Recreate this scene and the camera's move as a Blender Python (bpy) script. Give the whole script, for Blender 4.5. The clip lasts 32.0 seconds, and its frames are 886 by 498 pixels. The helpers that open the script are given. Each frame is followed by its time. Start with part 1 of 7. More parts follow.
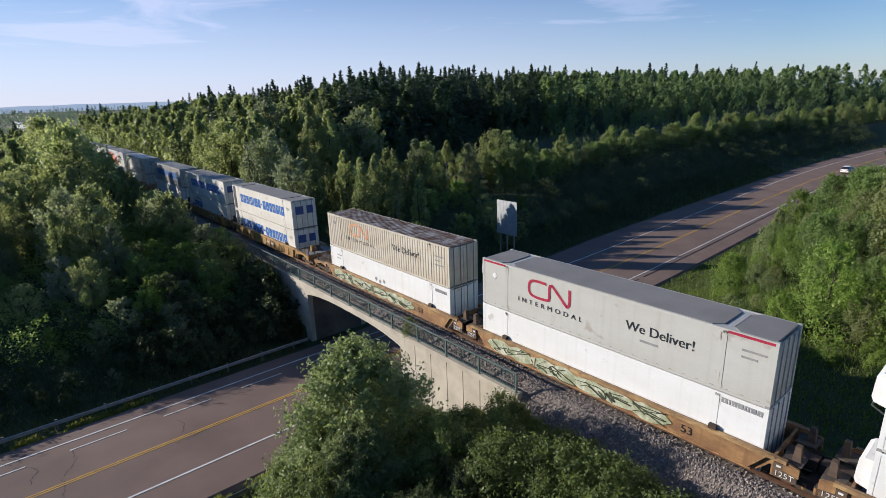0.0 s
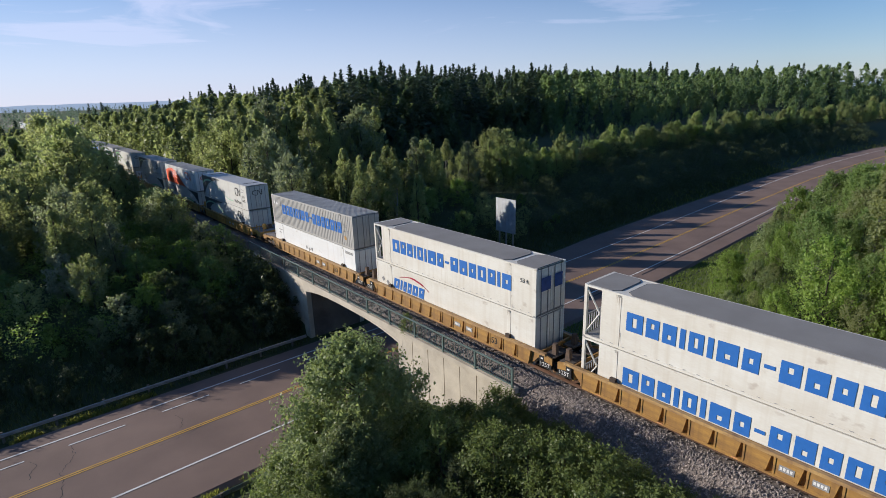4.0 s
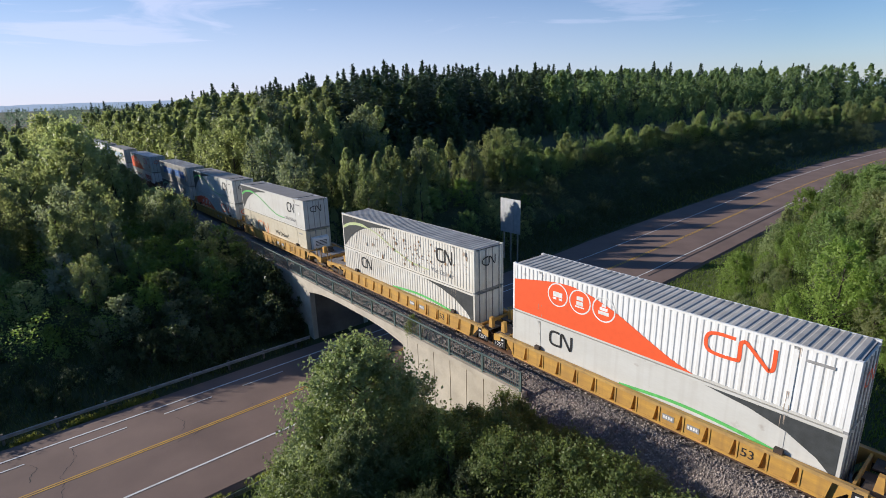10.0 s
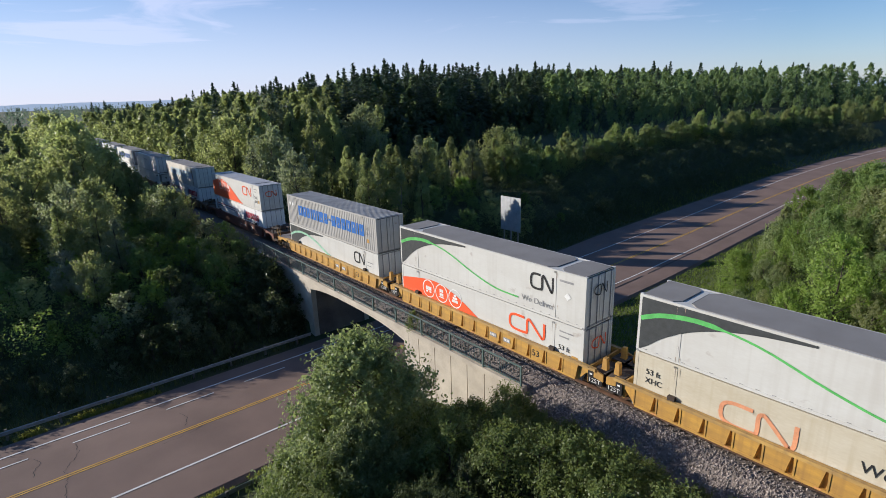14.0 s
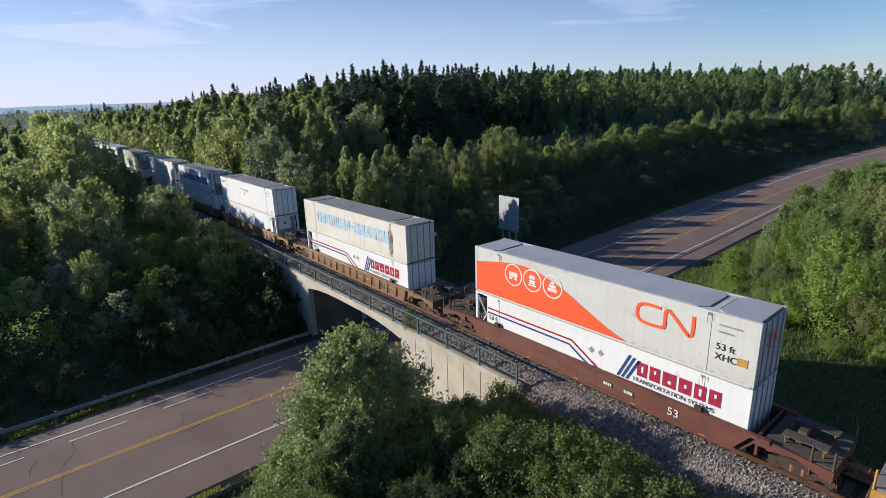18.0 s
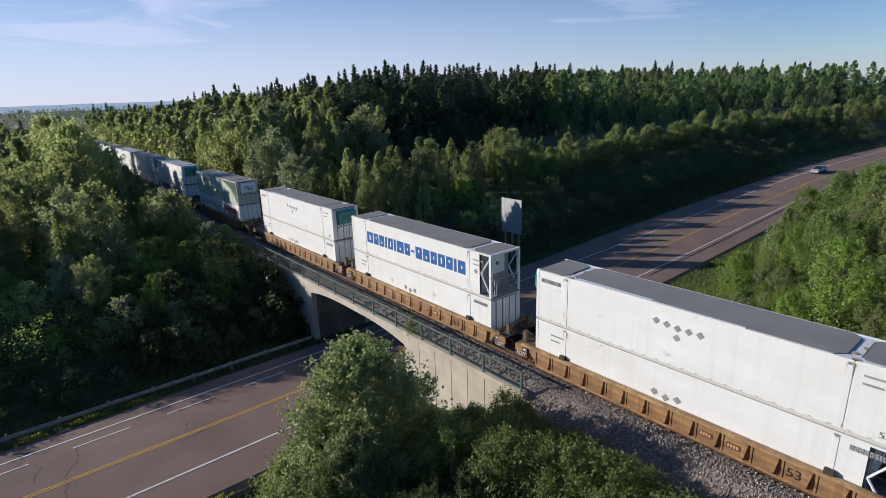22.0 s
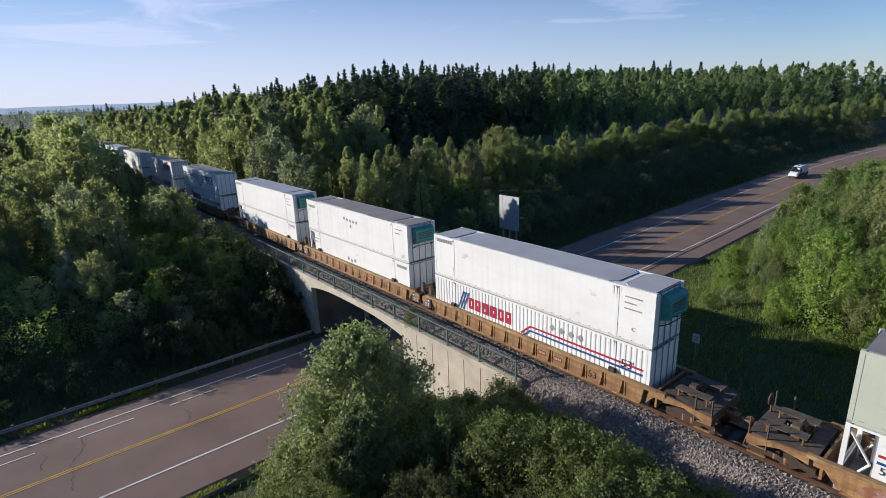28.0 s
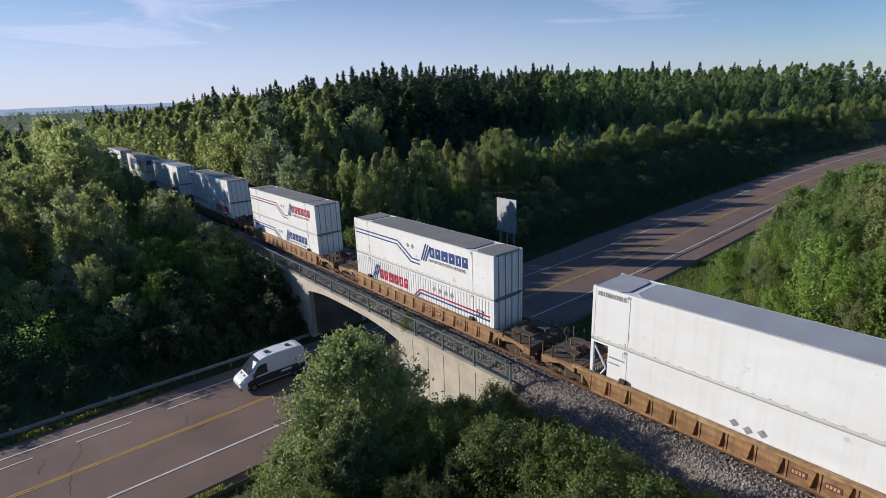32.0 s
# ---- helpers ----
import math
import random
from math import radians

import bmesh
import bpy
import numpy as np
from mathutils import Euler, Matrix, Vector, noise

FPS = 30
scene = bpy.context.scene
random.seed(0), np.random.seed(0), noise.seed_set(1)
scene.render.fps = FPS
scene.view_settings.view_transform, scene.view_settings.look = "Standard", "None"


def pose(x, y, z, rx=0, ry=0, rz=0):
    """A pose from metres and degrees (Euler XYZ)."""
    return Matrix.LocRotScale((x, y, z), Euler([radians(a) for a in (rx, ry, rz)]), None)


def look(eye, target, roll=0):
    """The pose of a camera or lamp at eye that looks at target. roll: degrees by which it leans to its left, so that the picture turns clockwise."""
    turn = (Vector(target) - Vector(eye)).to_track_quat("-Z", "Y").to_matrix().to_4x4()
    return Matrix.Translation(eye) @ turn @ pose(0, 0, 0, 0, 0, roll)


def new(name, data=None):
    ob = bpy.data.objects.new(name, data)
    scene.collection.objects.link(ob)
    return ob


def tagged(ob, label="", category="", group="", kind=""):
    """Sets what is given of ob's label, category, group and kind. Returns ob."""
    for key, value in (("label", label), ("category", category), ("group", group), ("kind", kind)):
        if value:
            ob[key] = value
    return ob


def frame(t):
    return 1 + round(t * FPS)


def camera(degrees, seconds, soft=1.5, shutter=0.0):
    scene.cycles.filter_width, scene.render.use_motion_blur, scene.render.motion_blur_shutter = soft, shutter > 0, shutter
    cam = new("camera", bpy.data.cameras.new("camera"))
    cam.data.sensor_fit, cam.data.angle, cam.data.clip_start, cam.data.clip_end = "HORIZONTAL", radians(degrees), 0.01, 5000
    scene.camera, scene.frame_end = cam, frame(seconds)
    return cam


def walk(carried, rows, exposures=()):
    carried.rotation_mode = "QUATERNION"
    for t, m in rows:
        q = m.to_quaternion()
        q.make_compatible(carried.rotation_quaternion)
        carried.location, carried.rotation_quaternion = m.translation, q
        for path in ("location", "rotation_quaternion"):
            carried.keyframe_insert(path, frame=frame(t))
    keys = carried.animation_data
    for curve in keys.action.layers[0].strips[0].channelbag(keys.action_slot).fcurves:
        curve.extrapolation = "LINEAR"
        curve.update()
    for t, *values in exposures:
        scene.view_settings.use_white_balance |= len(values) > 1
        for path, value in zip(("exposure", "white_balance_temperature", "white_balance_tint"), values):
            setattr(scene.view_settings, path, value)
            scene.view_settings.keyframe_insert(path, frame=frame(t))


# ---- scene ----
cam = camera(79.8, 32.0, soft=0.68, shutter=0.0)
PATH = [
    (0, (0.594, -22.853, 15.632), (-0.879, -21.619, 15.077), -1.8),
    (0.5, (0.433, -22.885, 15.524), (-1.04, -21.652, 14.969), -1.8),
    (1, (0.34, -22.896, 15.454), (-1.135, -21.665, 14.898), -1.8),
    (1.5, (0.425, -22.967, 15.448), (-1.049, -21.735, 14.892), -1.8),
    (2, (0.581, -22.923, 15.443), (-0.894, -21.691, 14.887), -1.8),
    (2.5, (0.739, -22.847, 15.43), (-0.736, -21.616, 14.874), -1.8),
    (3, (0.847, -22.78, 15.419), (-0.627, -21.548, 14.862), -1.8),
    (3.5, (0.88, -22.783, 15.424), (-0.595, -21.552, 14.867), -1.8),
    (5.5, (0.786, -22.686, 15.448), (-0.689, -21.455, 14.892), -1.8),
    (6, (0.737, -22.694, 15.427), (-0.738, -21.464, 14.872), -1.8),
    (6.5, (0.781, -22.7, 15.434), (-0.694, -21.469, 14.877), -1.8),
    (7, (0.798, -22.633, 15.397), (-0.677, -21.402, 14.841), -1.8),
    (7.5, (0.796, -22.611, 15.401), (-0.679, -21.381, 14.845), -1.8),
    (8, (0.757, -22.553, 15.415), (-0.719, -21.323, 14.859), -1.8),
    (8.5, (0.67, -22.573, 15.405), (-0.807, -21.345, 14.848), -1.8),
    (9, (0.472, -22.641, 15.359), (-1.004, -21.412, 14.802), -1.7),
    (9.5, (0.332, -22.684, 15.334), (-1.145, -21.457, 14.777), -1.7),
    (10, (0.249, -22.649, 15.353), (-1.23, -21.423, 14.796), -1.7),
    (10.5, (0.207, -22.582, 15.365), (-1.271, -21.356, 14.808), -1.7),
    (11, (0.286, -22.618, 15.381), (-1.192, -21.392, 14.823), -1.7),
    (11.5, (0.248, -22.583, 15.433), (-1.23, -21.357, 14.875), -1.7),
    (12, (0.235, -22.472, 15.458), (-1.245, -21.247, 14.899), -1.7),
    (12.5, (0.276, -22.525, 15.428), (-1.203, -21.299, 14.871), -1.7),
    (13, (0.359, -22.694, 15.312), (-1.12, -21.469, 14.756), -1.8),
    (13.5, (0.359, -22.823, 15.244), (-1.12, -21.597, 14.686), -1.8),
    (14, (0.431, -22.882, 15.192), (-1.048, -21.656, 14.634), -1.7),
    (14.5, (0.519, -22.853, 15.173), (-0.96, -21.628, 14.615), -1.7),
    (16.5, (0.504, -22.609, 14.955), (-0.975, -21.383, 14.398), -1.8),
    (17, (0.553, -22.628, 14.979), (-0.926, -21.402, 14.423), -1.8),
    (17.5, (0.572, -22.649, 15.0), (-0.908, -21.423, 14.446), -1.8),
    (18, (0.647, -22.714, 14.978), (-0.834, -21.488, 14.425), -1.8),
    (18.5, (0.679, -22.814, 14.923), (-0.801, -21.589, 14.37), -1.8),
    (19, (0.781, -22.951, 14.913), (-0.7, -21.726, 14.358), -1.9),
    (19.5, (0.801, -23.004, 14.953), (-0.68, -21.781, 14.397), -1.9),
    (20, (0.7, -23.034, 15.001), (-0.78, -21.81, 14.444), -1.9),
    (20.5, (0.541, -22.931, 15.093), (-0.939, -21.707, 14.535), -1.9),
    (21, (0.401, -22.778, 15.214), (-1.081, -21.555, 14.659), -1.9),
    (21.5, (0.355, -22.681, 15.377), (-1.127, -21.459, 14.82), -1.9),
    (22, (0.377, -22.677, 15.43), (-1.106, -21.456, 14.872), -1.9),
    (22.5, (0.478, -22.734, 15.417), (-1.005, -21.513, 14.86), -1.9),
    (23, (0.613, -22.797, 15.456), (-0.869, -21.576, 14.897), -1.9),
    (23.5, (0.747, -22.904, 15.452), (-0.735, -21.682, 14.893), -1.9),
    (24, (0.78, -22.904, 15.422), (-0.701, -21.681, 14.863), -1.9),
    (24.5, (0.782, -22.773, 15.452), (-0.7, -21.552, 14.895), -1.9),
    (25, (0.789, -22.674, 15.45), (-0.693, -21.453, 14.892), -1.9),
    (25.5, (0.946, -22.772, 15.448), (-0.535, -21.55, 14.89), -1.9),
    (27.5, (1.149, -23.009, 15.178), (-0.335, -21.788, 14.622), -2.0),
    (28, (1.173, -23.095, 15.175), (-0.31, -21.874, 14.619), -2.0),
    (28.5, (1.155, -23.145, 15.2), (-0.328, -21.924, 14.644), -2.0),
    (29, (1.181, -23.172, 15.231), (-0.302, -21.951, 14.676), -2.0),
    (29.5, (1.19, -23.125, 15.246), (-0.293, -21.903, 14.69), -2.0),
    (30, (1.198, -23.136, 15.234), (-0.285, -21.915, 14.679), -2.0),
    (30.5, (1.249, -23.135, 15.265), (-0.235, -21.913, 14.71), -2.0),
    (31, (1.411, -23.154, 15.361), (-0.072, -21.933, 14.807), -2.0),
    (31.5, (1.486, -23.133, 15.465), (0.004, -21.911, 14.91), -2.1),
    (32, (1.475, -22.925, 15.518), (-0.008, -21.704, 14.963), -2.1),
]
walk(cam, [(t, look(eye, target, roll)) for t, eye, target, roll in PATH], [(t, e + 0.05, 6200, 13) for t, e in ((0, 0.34), (3, 0.32), (6, 0.27), (8, 0.36), (14, 0.38), (18, 0.38), (20, 0.32), (22, 0.23), (24, 0.27), (28, 0.33), (30, 0.20), (32, 0.20))])

# ---- light ----
SUN_DIR = Vector((-0.772, -0.636, 0.0)).normalized()
SUN_EL = radians(17.3)
world = bpy.data.worlds.new("world")
scene.world = world
world.use_nodes = True
wn, wl = world.node_tree.nodes, world.node_tree.links
wn.clear()
sky = wn.new("ShaderNodeTexSky")
sky.sky_type, sky.sun_disc = "NISHITA", False
sky.sun_elevation = SUN_EL
sky.sun_rotation = math.atan2(SUN_DIR.x, SUN_DIR.y)
sky.air_density, sky.dust_density, sky.ozone_density = 1.0, 0.1, 5.0
coord = wn.new("ShaderNodeTexCoord")
cmap = wn.new("ShaderNodeMapping")
cmap.inputs["Scale"].default_value = (1.0, 1.5, 9.0)
cmap.inputs["Rotation"].default_value = (0.10, 0.12, 0.6)
cirrus = wn.new("ShaderNodeTexNoise")
cirrus.inputs["Scale"].default_value, cirrus.inputs["Detail"].default_value = 2.3, 8
cirrus.inputs["Roughness"].default_value, cirrus.inputs["Distortion"].default_value = 0.56, 0.9
cramp = wn.new("ShaderNodeValToRGB")
cramp.color_ramp.elements[0].position, cramp.color_ramp.elements[1].position = 0.34, 0.64
cloudy = wn.new("ShaderNodeMixRGB")
cloudy.inputs["Color2"].default_value = (7.2, 7.5, 9.4, 1)
cfac = wn.new("ShaderNodeMath")
cfac.operation = "MULTIPLY"
cfac.inputs[1].default_value = 0.60
thin = wn.new("ShaderNodeMapRange")
thin.interpolation_type = "SMOOTHSTEP"
thin.inputs["From Min"].default_value, thin.inputs["From Max"].default_value = 0.12, 0.45
thin.inputs["To Min"].default_value, thin.inputs["To Max"].default_value = 1.0, 0.35
tmul = wn.new("ShaderNodeMath")
tmul.operation = "MULTIPLY"
split = wn.new("ShaderNodeSeparateXYZ")
veil = wn.new("ShaderNodeMapRange")
veil.interpolation_type = "SMOOTHSTEP"
veil.inputs["From Min"].default_value, veil.inputs["From Max"].default_value = 0.0, 0.36
veil.inputs["To Min"].default_value, veil.inputs["To Max"].default_value = 0.60, 0.0
most = wn.new("ShaderNodeMath")
most.operation = "MAXIMUM"
back = wn.new("ShaderNodeBackground")
back.inputs["Strength"].default_value = 0.085
wout = wn.new("ShaderNodeOutputWorld")
wl.new(coord.outputs["Generated"], cmap.inputs["Vector"])
wl.new(cmap.outputs["Vector"], cirrus.inputs["Vector"])
wl.new(cirrus.outputs["Fac"], cramp.inputs["Fac"])
wl.new(cramp.outputs["Color"], cfac.inputs[0])
wl.new(coord.outputs["Generated"], split.inputs["Vector"])
wl.new(split.outputs["Z"], veil.inputs["Value"])
wl.new(split.outputs["Z"], thin.inputs["Value"])
wl.new(cfac.outputs[0], tmul.inputs[0])
wl.new(thin.outputs["Result"], tmul.inputs[1])
sunward = wn.new("ShaderNodeMapRange")
sunward.inputs["From Min"].default_value, sunward.inputs["From Max"].default_value = -1.0, -0.3
sunward.inputs["To Min"].default_value, sunward.inputs["To Max"].default_value = 1.25, 0.6
smul = wn.new("ShaderNodeMath")
smul.operation = "MULTIPLY"
wl.new(split.outputs["X"], sunward.inputs["Value"])
wl.new(tmul.outputs[0], smul.inputs[0])
wl.new(sunward.outputs["Result"], smul.inputs[1])
wl.new(smul.outputs[0], most.inputs[0])
vmul = wn.new("ShaderNodeMath")
vmul.operation = "MULTIPLY"
wl.new(veil.outputs["Result"], vmul.inputs[0])
wl.new(sunward.outputs["Result"], vmul.inputs[1])
wl.new(vmul.outputs[0], most.inputs[1])
wl.new(most.outputs[0], cloudy.inputs["Fac"])
deep = wn.new("ShaderNodeHueSaturation")
deep.inputs["Saturation"].default_value, deep.inputs["Value"].default_value = 1.48, 0.92
wl.new(sky.outputs["Color"], deep.inputs["Color"])
wl.new(deep.outputs["Color"], cloudy.inputs["Color1"])
wl.new(cloudy.outputs["Color"], back.inputs["Color"])
wl.new(back.outputs["Background"], wout.inputs["Surface"])
sun = new("sun", bpy.data.lights.new("sun", "SUN"))
sun.data.energy, sun.data.angle, sun.data.color = 4.95, radians(0.55), (1.0, 0.915, 0.775)
to_sun = SUN_DIR * math.cos(SUN_EL) + Vector((0, 0, math.sin(SUN_EL)))
sun.matrix_world = look(Vector((-60, -60, 60)), Vector((-60, -60, 60)) - to_sun)


# ---- mesh helpers ----
class Geo:
    """Vertices and faces gathered for one mesh."""

    def __init__(self):
        self.v, self.f = [], []

    def box(self, x0, x1, y0, y1, z0, z1):
        n = len(self.v)
        self.v += [(x0, y0, z0), (x1, y0, z0), (x1, y1, z0), (x0, y1, z0), (x0, y0, z1), (x1, y0, z1), (x1, y1, z1), (x0, y1, z1)]
        self.f += [tuple(n + k for k in q) for q in ((0, 3, 2, 1), (4, 5, 6, 7), (0, 1, 5, 4), (1, 2, 6, 5), (2, 3, 7, 6), (3, 0, 4, 7))]
        return self

    def prism(self, outline, axis, a, b):
        """An outline of (p, q) pushed along an axis from a to b. axis x: (y, z); y: (x, z); z: (x, y)."""
        n, k = len(self.v), len(outline)
        put = {"x": lambda p, q, w: (w, p, q), "y": lambda p, q, w: (p, w, q), "z": lambda p, q, w: (p, q, w)}[axis]
        self.v += [put(p, q, a) for p, q in outline] + [put(p, q, b) for p, q in outline]
        self.f += [tuple(range(n + k - 1, n - 1, -1)), tuple(range(n + k, n + 2 * k))]
        self.f += [(n + i, n + (i + 1) % k, n + k + (i + 1) % k, n + k + i) for i in range(k)]
        return self

    def rod(self, p, q, r, n=8, r2=None):
        p, q = Vector(p), Vector(q)
        d = (q - p).normalized()
        u = d.orthogonal().normalized()
        w = d.cross(u)
        k = len(self.v)
        for c, rad in ((p, r), (q, r if r2 is None else r2)):
            for i in range(n):
                a = 2 * math.pi * i / n
                self.v.append(tuple(c + (u * math.cos(a) + w * math.sin(a)) * rad))
        self.f += [(k + i, k + (i + 1) % n, k + n + (i + 1) % n, k + n + i) for i in range(n)]
        self.f += [tuple(range(k + n - 1, k - 1, -1)), tuple(range(k + n, k + 2 * n))]
        return self

    def sheet(self, pts, faces):
        n = len(self.v)
        self.v += [tuple(p) for p in pts]
        self.f += [tuple(n + i for i in q) for q in faces]
        return self

    def mesh(self, name, material, smooth=False):
        me = bpy.data.meshes.new(name)
        me.from_pydata(self.v, [], self.f)
        bm = bmesh.new()
        bm.from_mesh(me)
        bmesh.ops.recalc_face_normals(bm, faces=bm.faces)
        bm.to_mesh(me)
        bm.free()
        me.materials.append(material)
        if smooth:
            me.polygons.foreach_set("use_smooth", [True] * len(me.polygons))
        return me


def part(name, geo, material, parent=None, label="", smooth=False):
    """One mesh object under a thing; geo may be a mesh that is shared."""
    me = geo if isinstance(geo, bpy.types.Mesh) else geo.mesh(name, material, smooth)
    ob = new(name, me)
    if parent is not None:
        ob.parent = parent
    if label:
        ob["label"] = label
    return ob


def thing(name, m, label, category, group=""):
    ob = new(name)
    ob.empty_display_size = 0.3
    ob.matrix_basis = m
    return tagged(ob, label, category, group)


# ---- materials ----
def material(name, color, rough=0.7, metal=0.0, second=None, scale=3.0, amount=0.5, fine=40.0, bump=0.1, island=0.0, rand=0.0, stretch=(1, 1, 1), spec=0.4):
    """Two colours mixed by coarse and fine noise, with a fine relief."""
    ma = bpy.data.materials.new(name)
    ma.use_nodes = True
    n, l = ma.node_tree.nodes, ma.node_tree.links
    bs = n["Principled BSDF"]
    bs.inputs["Roughness"].default_value, bs.inputs["Metallic"].default_value = rough, metal
    bs.inputs["Specular IOR Level"].default_value = spec
    tc = n.new("ShaderNodeTexCoord")
    mp = n.new("ShaderNodeMapping")
    mp.inputs["Scale"].default_value = stretch
    l.new(tc.outputs["Object"], mp.inputs["Vector"])
    a, b = n.new("ShaderNodeTexNoise"), n.new("ShaderNodeTexNoise")
    a.inputs["Scale"].default_value, a.inputs["Detail"].default_value = scale, 5
    b.inputs["Scale"].default_value, b.inputs["Detail"].default_value = fine, 3
    l.new(mp.outputs["Vector"], a.inputs["Vector"])
    l.new(mp.outputs["Vector"], b.inputs["Vector"])
    ad = n.new("ShaderNodeMath")
    ad.operation = "MULTIPLY_ADD"
    ad.inputs[1].default_value = 0.45
    l.new(b.outputs["Fac"], ad.inputs[0])
    l.new(a.outputs["Fac"], ad.inputs[2])
    rp = n.new("ShaderNodeMapRange")
    rp.inputs["From Min"].default_value, rp.inputs["From Max"].default_value = 0.5, 1.0
    rp.inputs["To Max"].default_value = amount * 2
    l.new(ad.outputs[0], rp.inputs["Value"])
    mx = n.new("ShaderNodeMixRGB")
    mx.inputs["Color1"].default_value = (*color, 1)
    mx.inputs["Color2"].default_value = (*(second or [c * 0.6 for c in color]), 1)
    l.new(rp.outputs["Result"], mx.inputs["Fac"])
    out = mx.outputs["Color"]
    if island or rand:
        src = n.new("ShaderNodeNewGeometry").outputs["Random Per Island"] if island else n.new("ShaderNodeObjectInfo").outputs["Random"]
        vr = n.new("ShaderNodeMapRange")
        k = island or rand
        vr.inputs["To Min"].default_value, vr.inputs["To Max"].default_value = 1 - k, 1 + k
        l.new(src, vr.inputs["Value"])
        hs = n.new("ShaderNodeHueSaturation")
        l.new(vr.outputs["Result"], hs.inputs["Value"])
        l.new(out, hs.inputs["Color"])
        out = hs.outputs["Color"]
    l.new(out, bs.inputs["Base Color"])
    if bump:
        bp = n.new("ShaderNodeBump")
        bp.inputs["Strength"].default_value, bp.inputs["Distance"].default_value = bump, 0.02
        l.new(b.outputs["Fac"], bp.inputs["Height"])
        l.new(bp.outputs["Normal"], bs.inputs["Normal"])
    return ma


def leaf_material(name, color, second, through_light=0.5, gloss=0.5):
    """Leaves: colour by leaf and by plant, some light passing through."""
    ma = bpy.data.materials.new(name)
    ma.use_nodes = True
    n, l = ma.node_tree.nodes, ma.node_tree.links
    bs = n["Principled BSDF"]
    bs.inputs["Roughness"].default_value = 0.44
    bs.inputs["Specular IOR Level"].default_value = gloss
    geo, inf = n.new("ShaderNodeNewGeometry"), n.new("ShaderNodeObjectInfo")
    mx = n.new("ShaderNodeMixRGB")
    mx.inputs["Color1"].default_value, mx.inputs["Color2"].default_value = (*color, 1), (*second, 1)
    ad = n.new("ShaderNodeMath")
    ad.operation = "MULTIPLY_ADD"
    ad.inputs[1].default_value, ad.inputs[2].default_value = 0.6, 0.0
    l.new(geo.outputs["Random Per Island"], ad.inputs[0])
    pl = n.new("ShaderNodeTexNoise")
    pl.inputs["Scale"].default_value = 0.09
    l.new(geo.outputs["Position"], pl.inputs["Vector"])
    sc = n.new("ShaderNodeMath")
    sc.operation = "MULTIPLY_ADD"
    sc.inputs[1].default_value = 0.9
    l.new(pl.outputs["Fac"], sc.inputs[0])
    l.new(ad.outputs[0], sc.inputs[2])
    sh = n.new("ShaderNodeMath")
    sh.operation = "SUBTRACT"
    sh.use_clamp = True
    sh.inputs[1].default_value = 0.35
    l.new(sc.outputs[0], sh.inputs[0])
    l.new(sh.outputs[0], mx.inputs["Fac"])
    hs = n.new("ShaderNodeHueSaturation")
    vr = n.new("ShaderNodeMapRange")
    vr.inputs["To Min"].default_value, vr.inputs["To Max"].default_value = 0.78, 1.22
    l.new(inf.outputs["Random"], vr.inputs["Value"])
    l.new(vr.outputs["Result"], hs.inputs["Value"])
    l.new(mx.outputs["Color"], hs.inputs["Color"])
    l.new(hs.outputs["Color"], bs.inputs["Base Color"])
    tr = n.new("ShaderNodeBsdfTranslucent")
    glow = n.new("ShaderNodeMixRGB")
    glow.blend_type = "MULTIPLY"
    glow.inputs["Fac"].default_value = 1.0
    glow.inputs["Color2"].default_value = (1.84, 1.86, 1.35, 1)
    l.new(hs.outputs["Color"], glow.inputs["Color1"])
    l.new(glow.outputs["Color"], tr.inputs["Color"])
    ms = n.new("ShaderNodeMixShader")
    ms.inputs["Fac"].default_value = through_light
    l.new(bs.outputs["BSDF"], ms.inputs[1])
    l.new(tr.outputs["BSDF"], ms.inputs[2])
    l.new(ms.outputs["Shader"], n["Material Output"].inputs["Surface"])
    return ma


ASPHALT = material("asphalt", (0.212, 0.147, 0.121), 0.9, second=(0.145, 0.100, 0.084), scale=0.25, fine=60, bump=0.15)
WHITE_LINE = material("white_line", (0.72, 0.71, 0.69), 0.7, second=(0.4, 0.38, 0.36), scale=1.5, amount=0.35)
YELLOW_LINE = material("yellow_line", (0.62, 0.36, 0.05), 0.7, second=(0.35, 0.2, 0.06), scale=1.5, amount=0.35)
TAR = material("tar", (0.025, 0.024, 0.024), 0.6)
SOIL = material("soil_grass", (0.052, 0.070, 0.022), 0.95, second=(0.036, 0.040, 0.018), scale=0.35, fine=14, bump=0.6)
GRAVEL = material("gravel", (0.23, 0.195, 0.175), 0.95, second=(0.12, 0.10, 0.09), scale=6, fine=30, bump=0.9)
STONE = material("ballast_stone", (0.31, 0.265, 0.235), 0.9, second=(0.15, 0.13, 0.12), scale=4, island=0.45)
CONCRETE = material("concrete", (0.50, 0.45, 0.37), 0.9, second=(0.27, 0.24, 0.20), scale=0.7, fine=18, bump=0.25, amount=0.4)
# concrete darkened to hold the shade beneath the span
SHADED_CONCRETE = material("shaded_concrete", (0.20, 0.17, 0.145), 0.95, second=(0.10, 0.085, 0.075), scale=0.5, fine=12, bump=0.2, amount=0.6)
DARK_STEEL = material("dark_steel", (0.035, 0.031, 0.028), 0.7, second=(0.075, 0.045, 0.03), scale=4)
RAIL_STEEL = material("rail_steel", (0.16, 0.09, 0.06), 0.5, 0.5, second=(0.09, 0.05, 0.03))
TIE_WOOD = material("tie_wood", (0.09, 0.07, 0.055), 0.9, second=(0.05, 0.04, 0.03), scale=5, rand=0.3)
